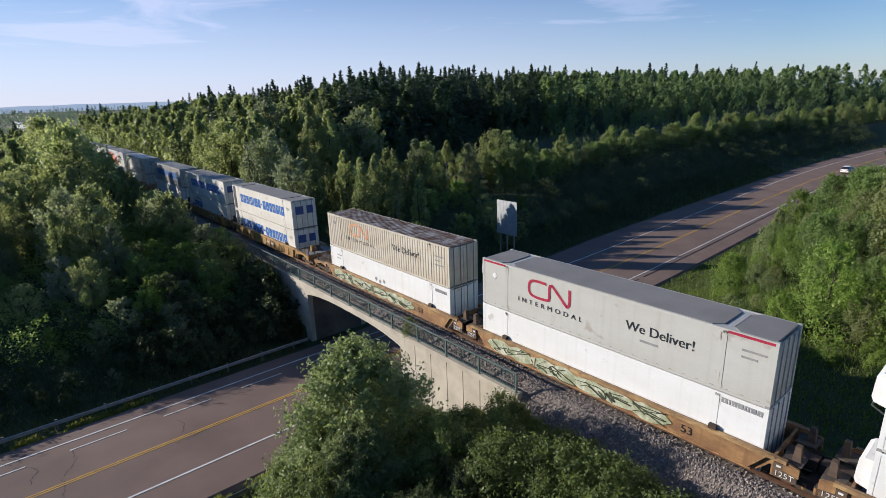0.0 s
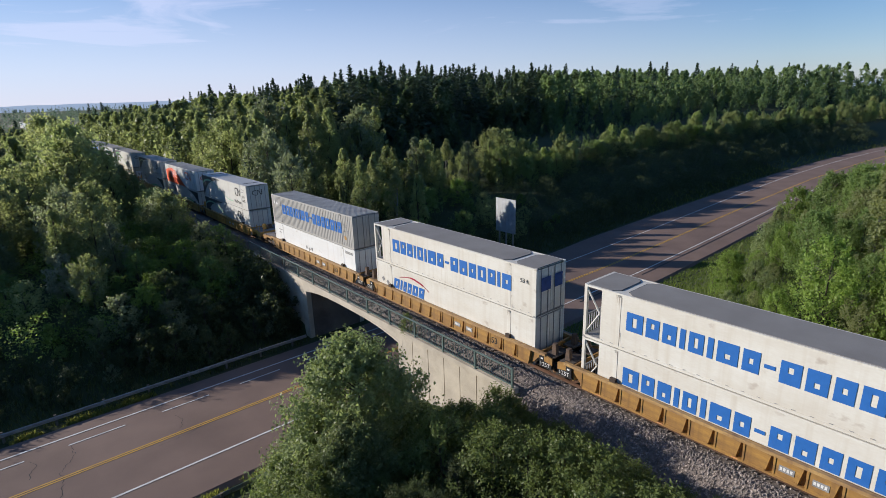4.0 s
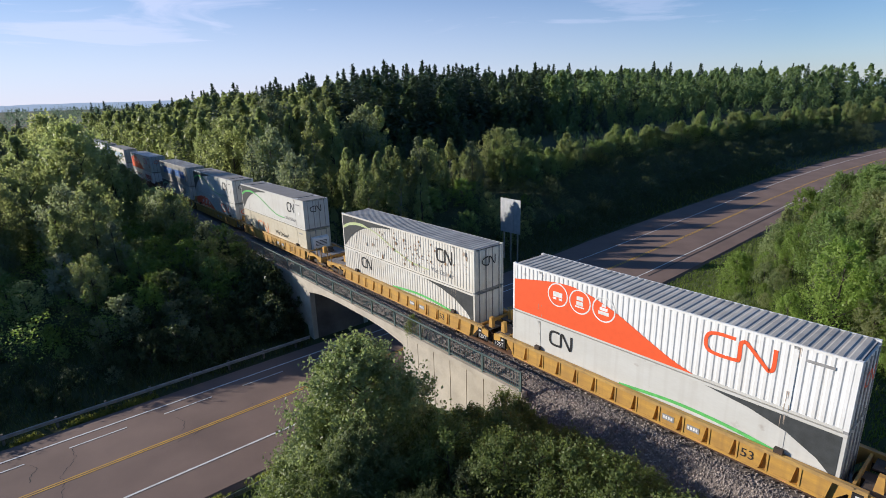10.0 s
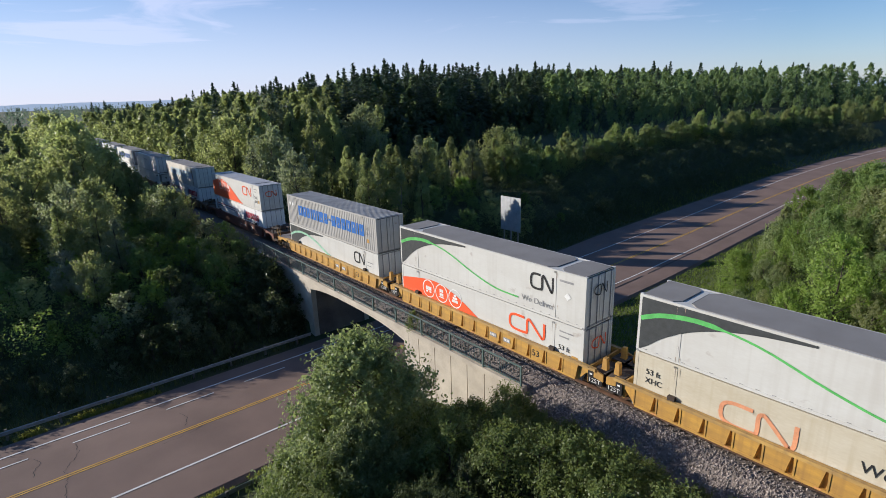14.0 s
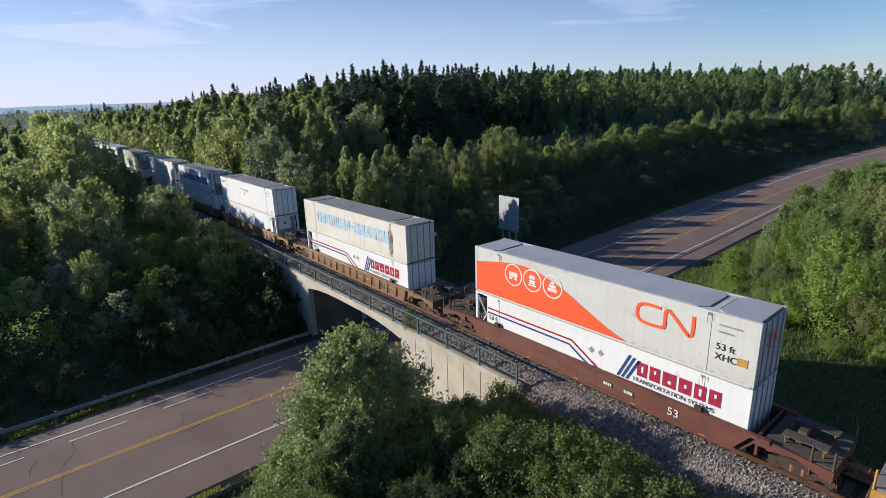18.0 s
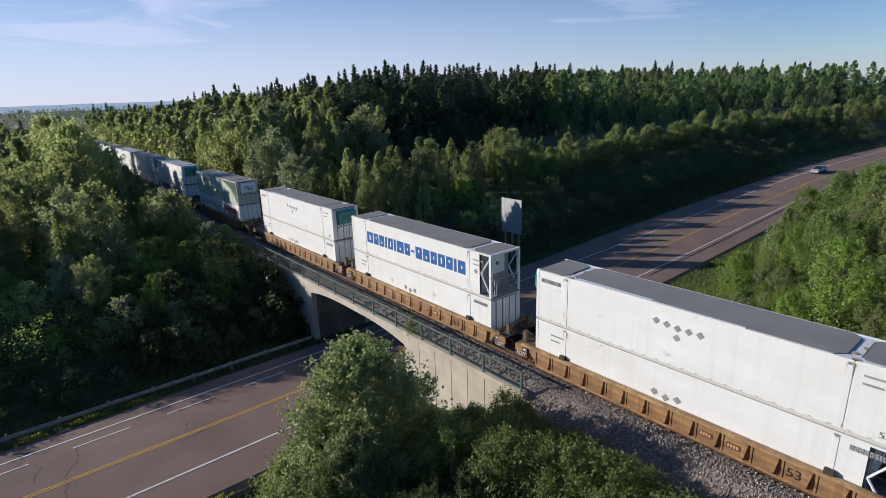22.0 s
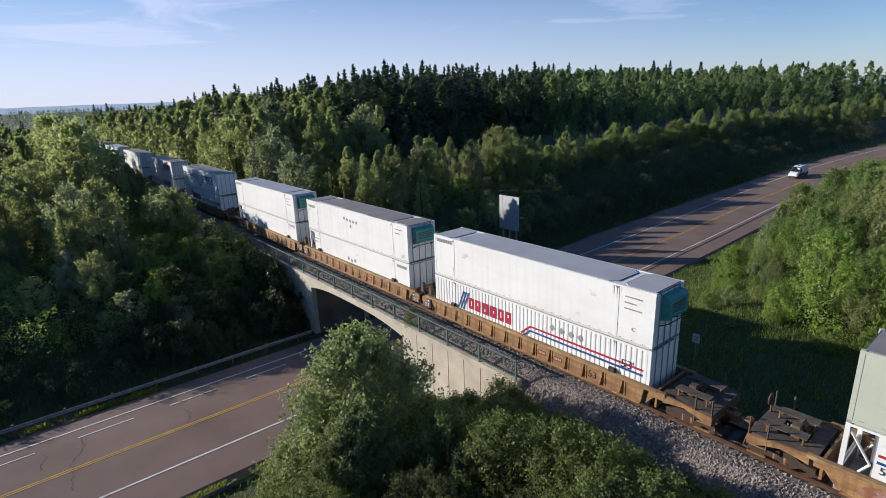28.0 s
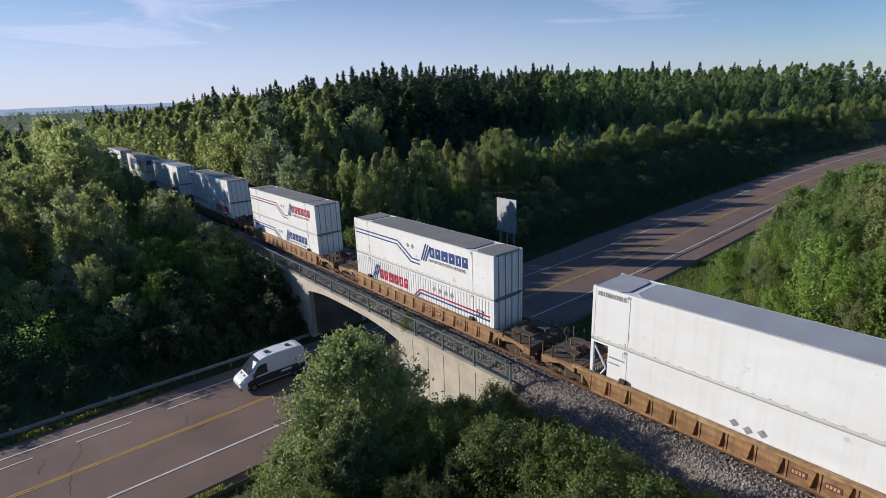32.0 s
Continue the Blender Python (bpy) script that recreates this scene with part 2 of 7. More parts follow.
RAILING_PAINT = material("railing_paint", (0.115, 0.17, 0.165), 0.5, 0.2, second=(0.075, 0.11, 0.105), scale=3)
GALVANISED = material("galvanised", (0.42, 0.42, 0.41), 0.5, 0.6, second=(0.3, 0.29, 0.27), scale=3)
BARK = material("bark", (0.13, 0.105, 0.085), 0.95, second=(0.06, 0.05, 0.04), scale=8, bump=0.5)
BIRCH_BARK = material("pale_bark", (0.35, 0.33, 0.29), 0.9, second=(0.1, 0.09, 0.08), scale=8, bump=0.3)
LEAF_POPLAR = leaf_material("poplar_leaf", (0.245, 0.272, 0.130), (0.172, 0.212, 0.098), 0.52, 0.18)
LEAF_BIRCH = leaf_material("birch_leaf", (0.262, 0.282, 0.138), (0.192, 0.224, 0.105), 0.52, 0.18)
LEAF_WILLOW = leaf_material("willow_leaf", (0.220, 0.240, 0.160), (0.130, 0.165, 0.090), 0.5, 0.35)
LEAF_FRESH = leaf_material("fresh_leaf", (0.230, 0.300, 0.060), (0.150, 0.215, 0.045), 0.45, 0.22)
# darker, bluer green that includes the weak light on the hill
LEAF_HILL = leaf_material("hill_leaf", (0.122, 0.165, 0.088), (0.084, 0.124, 0.066), 0.45, 0.25)
# lighter green that includes sun and haze over the ridge
LEAF_RIDGE = leaf_material("ridge_leaf", (0.175, 0.235, 0.110), (0.125, 0.185, 0.090), 0.5, 0.25)
LEAF_YOUNG = leaf_material("young_leaf", (0.225, 0.275, 0.110), (0.160, 0.210, 0.080), 0.5, 0.3)
LEAF_SILVER = leaf_material("silver_willow_leaf", (0.28, 0.295, 0.22), (0.17, 0.19, 0.125), 0.4, 0.4)
LEAF_BUSH = leaf_material("bush_leaf", (0.205, 0.275, 0.066), (0.125, 0.195, 0.048), 0.45, 0.22)
LEAF_MAPLE = leaf_material("maple_leaf", (0.165, 0.225, 0.078), (0.105, 0.160, 0.054), 0.45, 0.22)
LEAF_NEAR = leaf_material("near_maple_leaf", (0.240, 0.280, 0.130), (0.128, 0.168, 0.074), 0.42, 0.3)
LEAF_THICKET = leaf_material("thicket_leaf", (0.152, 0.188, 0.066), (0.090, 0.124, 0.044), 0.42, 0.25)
# darkened leaf colour that carries the shade for plants in shadow
LEAF_SHADE = leaf_material("shade_dark_leaf", (0.082, 0.102, 0.048), (0.050, 0.068, 0.032), 0.35, 0.2)
# pale bluish green: distance haze mixed into the leaf colour
HAZE_GREEN = leaf_material("haze_green", (0.11, 0.155, 0.125), (0.095, 0.14, 0.125))
NEEDLES = leaf_material("spruce_needles", (0.072, 0.108, 0.070), (0.050, 0.082, 0.052), 0.15, 0.3)
# grass darkened so that its colour holds the verge's shade
VERGE_BLADES = leaf_material("shade_toned_blades", (0.075, 0.090, 0.032), (0.050, 0.066, 0.024), 0.3, 0.2)
# brighter yellow-green blades, with the sunlit look in the colour itself
WEED_BLADES = leaf_material("sun_coloured_weed_blades", (0.190, 0.195, 0.055), (0.120, 0.140, 0.038), 0.45, 0.2)
NEAR_BLADES = leaf_material("weed_blades", (0.105, 0.135, 0.048), (0.070, 0.098, 0.034), 0.4, 0.25)
BLADES = leaf_material("grass_blades", (0.115, 0.155, 0.035), (0.072, 0.105, 0.027), 0.45, 0.2)


# ---- the lie of the land ----
def smooth01(t):
    t = np.clip(t, 0.0, 1.0)
    return t * t * (3 - 2 * t)


def road_z(y):
    return np.interp(y, (-400, 34, 55, 84, 107, 123, 138, 159, 300, 600, 1000), (-6.2, -6.2, -5.75, -5.1, -4.1, -3.5, -3.0, -2.5, -0.5, -2.0, -4.0))


def road_x(y):
    return np.interp(y, (-400, 50, 84, 107, 123, 138, 159, 200, 260, 400, 1300), (-35.0, -35.0, -35.4, -34.4, -33.1, -31.5, -28.9, -22.0, -7.0, 45.0, 450.0))


def shoulder(y):
    """Width from the centre line to the foot of the slope on the woods' side."""
    return np.interp(y, (2, 24, 45, 62, 95, 160, 220), (7.6, 9.3, 10.4, 10.2, 9.5, 9.5, 7.6))


def ground(x, y):
    """Height of the ground; works on arrays."""
    x, y = np.asarray(x, float), np.asarray(y, float)
    d, rz = x - road_x(y), road_z(y)
    hill = 5.5 * smooth01((y - 25) / 70) * smooth01((-x - 40) / 45) + 4.0 * smooth01((y - 90) / 160)
    left = -1.8 + hill - 1.2 * smooth01((-y - 10) / 40) * smooth01((x + 110) / 60)
    right = -1.5 + 3.0 * smooth01((y - 20) / 80) - 0.6 * smooth01((-y - 5) / 12)
    zl = rz - 0.25 + smooth01((-d - shoulder(y)) / (24.6 - shoulder(y))) * (left - rz + 0.25)
    zr = rz - 0.25 + smooth01((d - 7.6) / 15) * (right - rz + 0.25)
    z = np.where(d < 0, zl, zr)
    ay = np.abs(y)
    wall = np.maximum(smooth01((x + 19.0) / 2.5), smooth01((-x - 54.0) / 3.0))
    half = 2.2 + 0.15 * wall
    bank = np.where(ay < half, -0.78, -0.78 - (ay - half) / (0.12 + 1.38 * wall))
    opening = (x > -43.6) & (x < -27.7)
    z = np.where(opening, z, np.maximum(z, bank))
    far = smooth01((np.hypot(x + 20, y) - 300) / 700)
    z = z + 0.12 * np.sin(x * 0.7 + 1.3) * np.sin(y * 0.61) * (np.abs(d) > 9) * (ay > 5)
    return z * (1 - far) - 4.3 * far


def steps(*runs):
    out = []
    for a, b, s in runs:
        out += list(np.arange(a, b, s))
    return np.array(out + [runs[-1][1]], float)


gx = steps((-5000, -1000, 800), (-1000, -300, 100), (-300, -120, 10), (-120, -64, 3), (-64, 6, 0.8), (6, 60, 3), (60, 300, 20), (300, 1000, 100), (1000, 5000, 800))
gy = steps((-5000, -1000, 800), (-1000, -200, 80), (-200, -40, 6), (-40, 40, 0.8), (40, 160, 3), (160, 400, 12), (400, 1000, 100), (1000, 5000, 800))
GX, GY = np.meshgrid(gx, gy)
gv = np.stack([GX, GY, ground(GX, GY)], -1).reshape(-1, 3)
nx, ny = len(gx), len(gy)
idx = np.arange(nx * ny).reshape(ny, nx)
gf = np.stack([idx[:-1, :-1], idx[:-1, 1:], idx[1:, 1:], idx[1:, :-1]], -1).reshape(-1, 4)
gme = bpy.data.meshes.new("ground")
gme.from_pydata(gv.tolist(), [], gf.tolist())
gme.materials.append(SOIL)
gme.polygons.foreach_set("use_smooth", [True] * len(gme.polygons))
tagged(new("ground", gme), "grassy ground with slopes beside road and railway", "ground", kind="structure")

# far ridge on the horizon; its blue and faint glow are painted haze
RIDGE = material("haze_blue_ridge", (0.34, 0.42, 0.50), 1.0, second=(0.30, 0.375, 0.44), scale=0.002, fine=0.02, bump=0)
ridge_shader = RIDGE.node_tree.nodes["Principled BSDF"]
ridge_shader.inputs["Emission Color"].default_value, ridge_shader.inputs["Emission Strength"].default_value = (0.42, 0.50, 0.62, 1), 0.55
rg = Geo()
pts = []
for i in range(121):
    a = radians(70 + i * 1.7)
    h = 30 + 16 * noise.noise((i * 0.11, 2.0, 0)) + 6 * noise.noise((i * 0.6, 5.0, 0))
    pts += [(3600 * math.cos(a), 3600 * math.sin(a), -30), (3600 * math.cos(a), 3600 * math.sin(a), h), (4100 * math.cos(a), 4100 * math.sin(a), -30)]
rg.sheet(pts, [(3 * i, 3 * i + 3, 3 * i + 4, 3 * i + 1) for i in range(120)] + [(3 * i + 1, 3 * i + 4, 3 * i + 5, 3 * i + 2) for i in range(120)])
tagged(part("backdrop", rg, RIDGE), "low wooded ridge on the horizon, haze put into its glowing blue-grey", "ridge", kind="structure")


# ---- highway ----
def strip(off0, off1, y0, y1, lift, step=4.0):
    """A band that follows the highway between two offsets from its centre line."""
    g = Geo()
    ys = list(np.arange(y0, y1, step)) + [y1]
    pts = []
    for y in ys:
        c, z = float(road_x(y)), float(road_z(y)) + lift
        pts += [(c + off0, y, z), (c + off1, y, z)]
    return g.sheet(pts, [(2 * i, 2 * i + 1, 2 * i + 3, 2 * i + 2) for i in range(len(ys) - 1)])


road = Geo()
ys = list(np.arange(-260, 1200, 4.0))
pts = []
for y in ys:
    c, z = float(road_x(y)), float(road_z(y))
    w = float(np.interp(y, (2, 24, 45, 62, 95, 160, 220), (6.5, 8.3, 9.4, 9.2, 8.4, 8.2, 6.5)))
    pts += [(c - w - 0.5, y, z - 0.35), (c - w, y, z - 0.02), (c, y, z + 0.06), (c + 7.0, y, z - 0.02), (c + 7.5, y, z - 0.35)]
road.sheet(pts, [(5 * i + k, 5 * i + k + 1, 5 * i + k + 6, 5 * i + k + 5) for i in range(len(ys) - 1) for k in range(4)])
highway = tagged(part("road", road, ASPHALT), "worn brownish-grey asphalt highway passing under the railway", "road", kind="structure")
part("edge_line", strip(-4.97, -4.82, -256, 1190, 0.022), WHITE_LINE, highway, "solid white edge line")
part("edge_line", strip(3.9, 4.06, -256, 1190, 0.032), WHITE_LINE, highway, "solid white edge line")
part("centre_line", strip(-0.16, -0.05, -256, 1190, 0.07), YELLOW_LINE, highway, "yellow centre line")
part("centre_line", strip(0.05, 0.16, -256, 1190, 0.07), YELLOW_LINE, highway, "yellow centre line")
part("tar_seam", strip(4.62, 4.82, 22, 1190, 0.022), TAR, highway, "dark tar-filled seam")
for k in range(-9, 8):
    y0 = -22.7 + 5.71 * k
    part("lane_dash", strip(-3.76, -3.64, y0, y0 + 3.35, 0.036), WHITE_LINE, highway, "white lane dash")
rng = random.Random(5)
for way in (((-38.5, -22.6), (-37.3, -22.5), (-36.4, -23.0), (-35.7, -23.45), (-34.9, -23.3), (-33.9, -23.55), (-32.6, -23.7)), ((-38.5, -24.8), (-37.6, -24.5), (-36.9, -24.9), (-36.2, -24.9)), ((-35.6, -11.6), (-35.2, -13.4), (-34.6, -16.2), (-34.3, -18.6)), ((-33.4, -25.5), (-32.4, -25.2), (-31.3, -25.8)), ((-37.6, -16.4), (-36.6, -16.1), (-35.4, -16.6))):
    g, pts = Geo(), []
    for i in range(len(way) - 1):
        for k in range(7):
            f = k / 7
            x, y = (way[i][j] * (1 - f) + way[i + 1][j] * f + rng.uniform(-0.07, 0.07) for j in (0, 1))
            z = float(np.interp(x + 35.0, (-6.5, 0, 7), (-6.22, -6.14, -6.22))) + 0.006
            w = rng.uniform(0.008, 0.022)
            pts += [(x - w * 0.4, y - w, z), (x + w * 0.4, y + w, z)]
    part("crack", g.sheet(pts, [(2 * i, 2 * i + 1, 2 * i + 3, 2 * i + 2) for i in range(len(pts) // 2 - 1)]), TAR, highway, "dark open crack")

# guard rails beside the highway
prof = [(-0.04, 0.45), (0.03, 0.5), (0.03, 0.56), (-0.03, 0.6), (0.03, 0.65), (0.03, 0.71), (-0.04, 0.76), (-0.06, 0.74), (-0.06, 0.47)]
RAIL_POST = material("rail_post_wood", (0.21, 0.185, 0.155), 0.9, second=(0.12, 0.10, 0.085), scale=5, bump=0.3)
for x0, sg, z0, y_end, n in ((-42.45, 1, -6.43, -3.6, 22), (-27.15, -1, -6.88, -9.2, 12)):
    gr = thing("guard_rail", pose(0, 0, 0), "weathered galvanised steel guard rail on short posts beside the highway", "guard rail", "guard rails")
    part("beam", Geo().prism([(x0 + sg * p, z0 + q) for p, q in prof], "y", y_end - 3.0 * n, y_end), GALVANISED, gr)
    for k in range(n):
        y = y_end - 1.4 - 3.0 * k
        part("post", Geo().box(min(x0 - sg * 0.20, x0 - sg * 0.065), max(x0 - sg * 0.20, x0 - sg * 0.065), y - 0.08, y + 0.08, z0 - 0.6, z0 + 0.83), RAIL_POST, gr)

# ---- bridge ----
bridge = thing("railway_bridge", pose(0, 0, 0), "weathered concrete railway overpass with arched underside and steel railings", "bridge")
BX0, BX1, BY = -42.9, -28.3, 3.0


def soffit(x):
    t = (x - BX0) / (BX1 - BX0) * 2 - 1
    return -1.12 - 0.55 * abs(t) ** 3


outline = [(BX0 - 0.6, -0.82), (BX0 - 0.6, -2.2)]
outline += [(BX0 + (BX1 - BX0) * i / 24, soffit(BX0 + (BX1 - BX0) * i / 24)) for i in range(25)]
outline += [(BX1 + 0.6, -2.2), (BX1 + 0.6, -0.82)]
part("arch_span", Geo().prism(outline, "y", -BY + 0.01, BY - 0.01), CONCRETE, bridge)
for sgn in (-1, 1):
    ya, yb = sorted((sgn * (BY - 0.30), sgn * (BY + 0.12)))
    part("kerb", Geo().box(-56.6, -16.9, ya, yb, -0.86, -0.50), CONCRETE, bridge, "stained concrete edge kerb")
    yc, yd = sorted((sgn * (BY - 0.5), sgn * (BY - 0.02)))
    part("abutment", Geo().prism([(BX0, -0.86), (BX0, -7.4), (BX0 - 3.2, -7.4), (-56.5, -2.0), (-56.5, -0.86)], "y", yc, yd), CONCRETE, bridge, "stained concrete wing wall")
    xs = [BX1, -26.52, -24.78, -23.13, -21.58, -20.05, -18.55, -17.3]
    for a, b in zip(xs, xs[1:]):
        part("wall_panel", Geo().box(a + 0.03, b - 0.03, yc, yd, -8.0, -0.86), CONCRETE, bridge, "concrete wing wall panel")
    part("panel_backing", Geo().box(BX1 + 0.1, -17.4, min(yc, yd) + 0.06, max(yc, yd) - 0.06, -8.0, -0.90), CONCRETE, bridge)
# inner faces have the underside's shade in their colour
part("abutment_face", Geo().box(BX0 - 0.5, BX0, -BY + 0.52, BY - 0.52, -7.4, -0.86), SHADED_CONCRETE, bridge)
part("abutment_face", Geo().box(BX1, BX1 + 0.5, -BY + 0.52, BY - 0.52, -7.4, -0.86), SHADED_CONCRETE, bridge)
for sgn in (-1, 1):
    y = sgn * BY
    railing = thing("bridge_railing", pose(0, y, -0.5), "blue-grey painted steel railing with thin upright bars", "railing", "railings of the bridge")
    for k in range(14):
        part("post", Geo().box(-17.1 - 3.0 * k - 0.05, -17.1 - 3.0 * k + 0.05, -0.05, 0.05, 0, 1.2), RAILING_PAINT, railing)
    part("top_rail", Geo().box(-56.1, -17.1, -0.04, 0.04, 1.13, 1.21), RAILING_PAINT, railing)
    part("bottom_rail", Geo().box(-56.1, -17.1, -0.025, 0.025, 0.12, 0.18), RAILING_PAINT, railing)
    for k in range(13):
        bars = Geo()
        for j in range(1, 20):
            x = -17.1 - 3.0 * k - 0.15 * j
            bars.box(x - 0.008, x + 0.008, -0.008, 0.008, 0.15, 1.15)
        tagged(part("bar_panel", bars, RAILING_PAINT, railing, "panel of thin upright bars"), kind="stuff")

# ---- railway track ----
bal = Geo()
bal.prism([(-3.3, -1.4), (-2.05, -0.24), (-1.5, -0.17), (-1.4, -0.152), (-0.98, -0.160), (-0.88, -0.185), (0.88, -0.185), (0.98, -0.160), (1.4, -0.152), (1.5, -0.17), (2.05, -0.24), (3.3, -1.4)], "x", -17.2, 120)
bal.prism([(-3.3, -1.4), (-2.05, -0.24), (-1.5, -0.17), (-1.4, -0.152), (-0.98, -0.160), (-0.88, -0.185), (0.88, -0.185), (0.98, -0.160), (1.4, -0.152), (1.5, -0.17), (2.05, -0.24), (3.3, -1.4)], "x", -700, -56.4)
bal.prism([(-2.65, -0.84), (-2.0, -0.24), (-1.5, -0.17), (-1.4, -0.152), (-0.98, -0.160), (-0.88, -0.185), (0.88, -0.185), (0.98, -0.160), (1.4, -0.152), (1.5, -0.17), (2.0, -0.24), (2.65, -0.84)], "x", -56.4, -17.2)
ballast = tagged(part("ballast_bed", bal, GRAVEL), "grey crushed stone ballast bed under the track", "ballast", kind="structure")
track = thing("railway_track", pose(0, 0, 0), "single railway track with steel rails on wooden ties", "track")
for y in (-0.755, 0.755):
    part("rail", Geo().prism([(y - 0.07, -0.17), (y + 0.07, -0.17), (y + 0.02, -0.13), (y + 0.02, -0.05), (y + 0.036, -0.04), (y + 0.036, 0), (y - 0.036, 0), (y - 0.036, -0.04), (y - 0.02, -0.05), (y - 0.02, -0.13)], "x", -700, 120), RAIL_STEEL, track)
tie_mesh = Geo().box(-0.115, 0.115, -1.27, 1.27, -0.33, -0.17).mesh("tie", TIE_WOOD)
for k in range(150):
    part("tie", tie_mesh, TIE_WOOD, track).location = (-75 + 0.55 * k, 0, 0)

# loose stones on the shoulders
rs = np.random.RandomState(3)
N = 15000
sx = np.concatenate([rs.uniform(-17, 4, 9000), rs.uniform(-57, 4, 6000)])
sy = -np.concatenate([rs.uniform(1.4, 3.7, 9000), rs.uniform(0.95, 2.35, 6000)])
sz = np.interp(-sy, (0.9, 1.5, 2.05, 3.3, 3.7), (-0.16, -0.165, -0.24, -1.4, -1.6))
octa = np.array([(1, 0, 0), (-1, 0, 0), (0, 1, 0), (0, -1, 0), (0, 0, 1), (0, 0, -1)], float)
ofc = np.array([(0, 2, 4), (2, 1, 4), (1, 3, 4), (3, 0, 4), (2, 0, 5), (1, 2, 5), (3, 1, 5), (0, 3, 5)])
ov = (octa[None] + rs.uniform(-0.35, 0.35, (N, 6, 3))) * rs.uniform(0.035, 0.075, (N, 1, 1)) + np.stack([sx, sy, sz], -1)[:, None]
of = ofc[None] + 6 * np.arange(N)[:, None, None]
sme = bpy.data.meshes.new("ballast_stones")
sme.from_pydata(ov.reshape(-1, 3).tolist(), [], of.reshape(-1, 3).tolist())
sme.materials.append(STONE)
tagged(new("ballast_stones", sme), "loose angular grey ballast stones beside the track", "stones", kind="stuff")

# ---- plants ----
def leaves_at(centres, normals, length, width, rs, size=1.0, along=None):
    """One kite-shaped leaf at each centre, facing its normal; gives vertices."""
    n = len(centres)
    u = np.cross(normals, rs.normal(size=(n, 3))) if along is None else along
    u /= np.linalg.norm(u, axis=1, keepdims=True) + 1e-9
    w = np.cross(normals, u)
    w /= np.linalg.norm(w, axis=1, keepdims=True) + 1e-9
    k = rs.uniform(0.65, 1.35, (n, 1)) * size
    u, w = u * length * k, w * width * k
    return np.stack([centres - u, centres - 0.1 * u + w, centres + u, centres - 0.1 * u - w], 1)


def crown_points(rs, h, r, shape, clusters, per, base):
    """Centres and normals of leaves gathered in clumps along boughs."""
    t = rs.uniform(0, 1, clusters) ** 0.9
    t[: max(2, clusters // 12)] = rs.uniform(0.9, 1.0, max(2, clusters // 12))
    if shape == "oval":
        rad = np.sin(np.pi * np.clip(0.10 + 0.88 * t, 0, 1)) ** 0.75 * (1.08 - 0.35 * t)
    elif shape == "round":
        rad = np.sqrt(np.clip(1 - (2 * t - 0.95) ** 2, 0.03, 1))
    else:
        rad = np.sqrt(np.clip(1 - (1.15 * t - 0.15) ** 2, 0.04, 1))
    ang = rs.uniform(0, 2 * np.pi, clusters)
    lobe = 1 + 0.22 * np.sin(ang * 3 + rs.uniform(0, 6)) + 0.15 * np.sin(ang * 5 + t * 9)
    q = rs.uniform(0.25, 1, clusters) ** 0.5
    cc = np.stack([np.cos(ang) * rad * r * q * lobe, np.sin(ang) * rad * r * q * lobe, base + t * (h - base)], -1)
    size = r * rs.uniform(0.20, 0.36, clusters) * (1.05 - 0.45 * t)
    off = rs.normal(size=(clusters, per, 3))
    off /= np.linalg.norm(off, axis=2, keepdims=True)
    off *= rs.uniform(0.2, 1.0, (clusters, per, 1)) ** 0.6
    pts = cc[:, None] + off * size[:, None, None] * np.array([1.0, 1.0, 1.7 if shape == "oval" else 0.9])
    nor = off * 0.65 + rs.normal(size=off.shape) * 0.62 + np.array([0, 0, 0.42])
    nor = nor + 0.5 * np.stack([np.cos(ang), np.sin(ang), 0 * ang], -1)[:, None]
    if shape != "oval":
        # part of the leaves stand on upright shoots that break the outline
        k = per * 2 // 5
        way = np.stack([np.cos(ang) * 0.5, np.sin(ang) * 0.5, np.ones(clusters)], -1)[:, None] + rs.normal(size=(clusters, 3, 3)) * 0.38
        way /= np.linalg.norm(way, axis=2, keepdims=True)
        pick = rs.randint(3, size=(clusters, k))
        run = rs.uniform(0.2, 1.75, (clusters, k, 1)) * size[:, None, None]
        pts[:, :k] = cc[:, None] + np.take_along_axis(way, pick[..., None].repeat(3, 2), 1) * run + rs.normal(size=(clusters, k, 3)) * 0.13 * size[:, None, None]
    pts, nor = pts.reshape(-1, 3), nor.reshape(-1, 3)
    return pts, nor / (np.linalg.norm(nor, axis=1, keepdims=True) + 1e-9), cc


def spruce_points(rs, h, r, count):
    """Drooping sprays set round a straight stem in a cone."""
    t = rs.uniform(0.04, 1, count) ** 0.95
    tier = np.round(t * h / 0.55) * 0.55 / h
    t = 0.12 * tier + 0.88 * t
    ang = rs.uniform(0, 2 * np.pi, count)
    out = rs.uniform(0.15, 1.0, count) ** 0.6
    rad = r * np.clip(1 - t, 0.0, 1.0) ** 0.82 * out * (1 + 0.22 * np.sin(ang * 4 + tier * 40)) + 0.05
    z = t * h - 0.22 * rad
    p = np.stack([np.cos(ang) * rad, np.sin(ang) * rad, z], -1)
    nor = np.stack([np.cos(ang) * 0.55, np.sin(ang) * 0.55, np.full(count, 0.9)], -1) + rs.normal(size=(count, 3)) * 0.35
    along = np.stack([np.cos(ang), np.sin(ang), -0.35 + 0.9 * t ** 3], -1) + rs.normal(size=(count, 3)) * 0.22
    return p, nor / np.linalg.norm(nor, axis=1, keepdims=True), (0.42 + 0.7 * (1 - t))[:, None], along


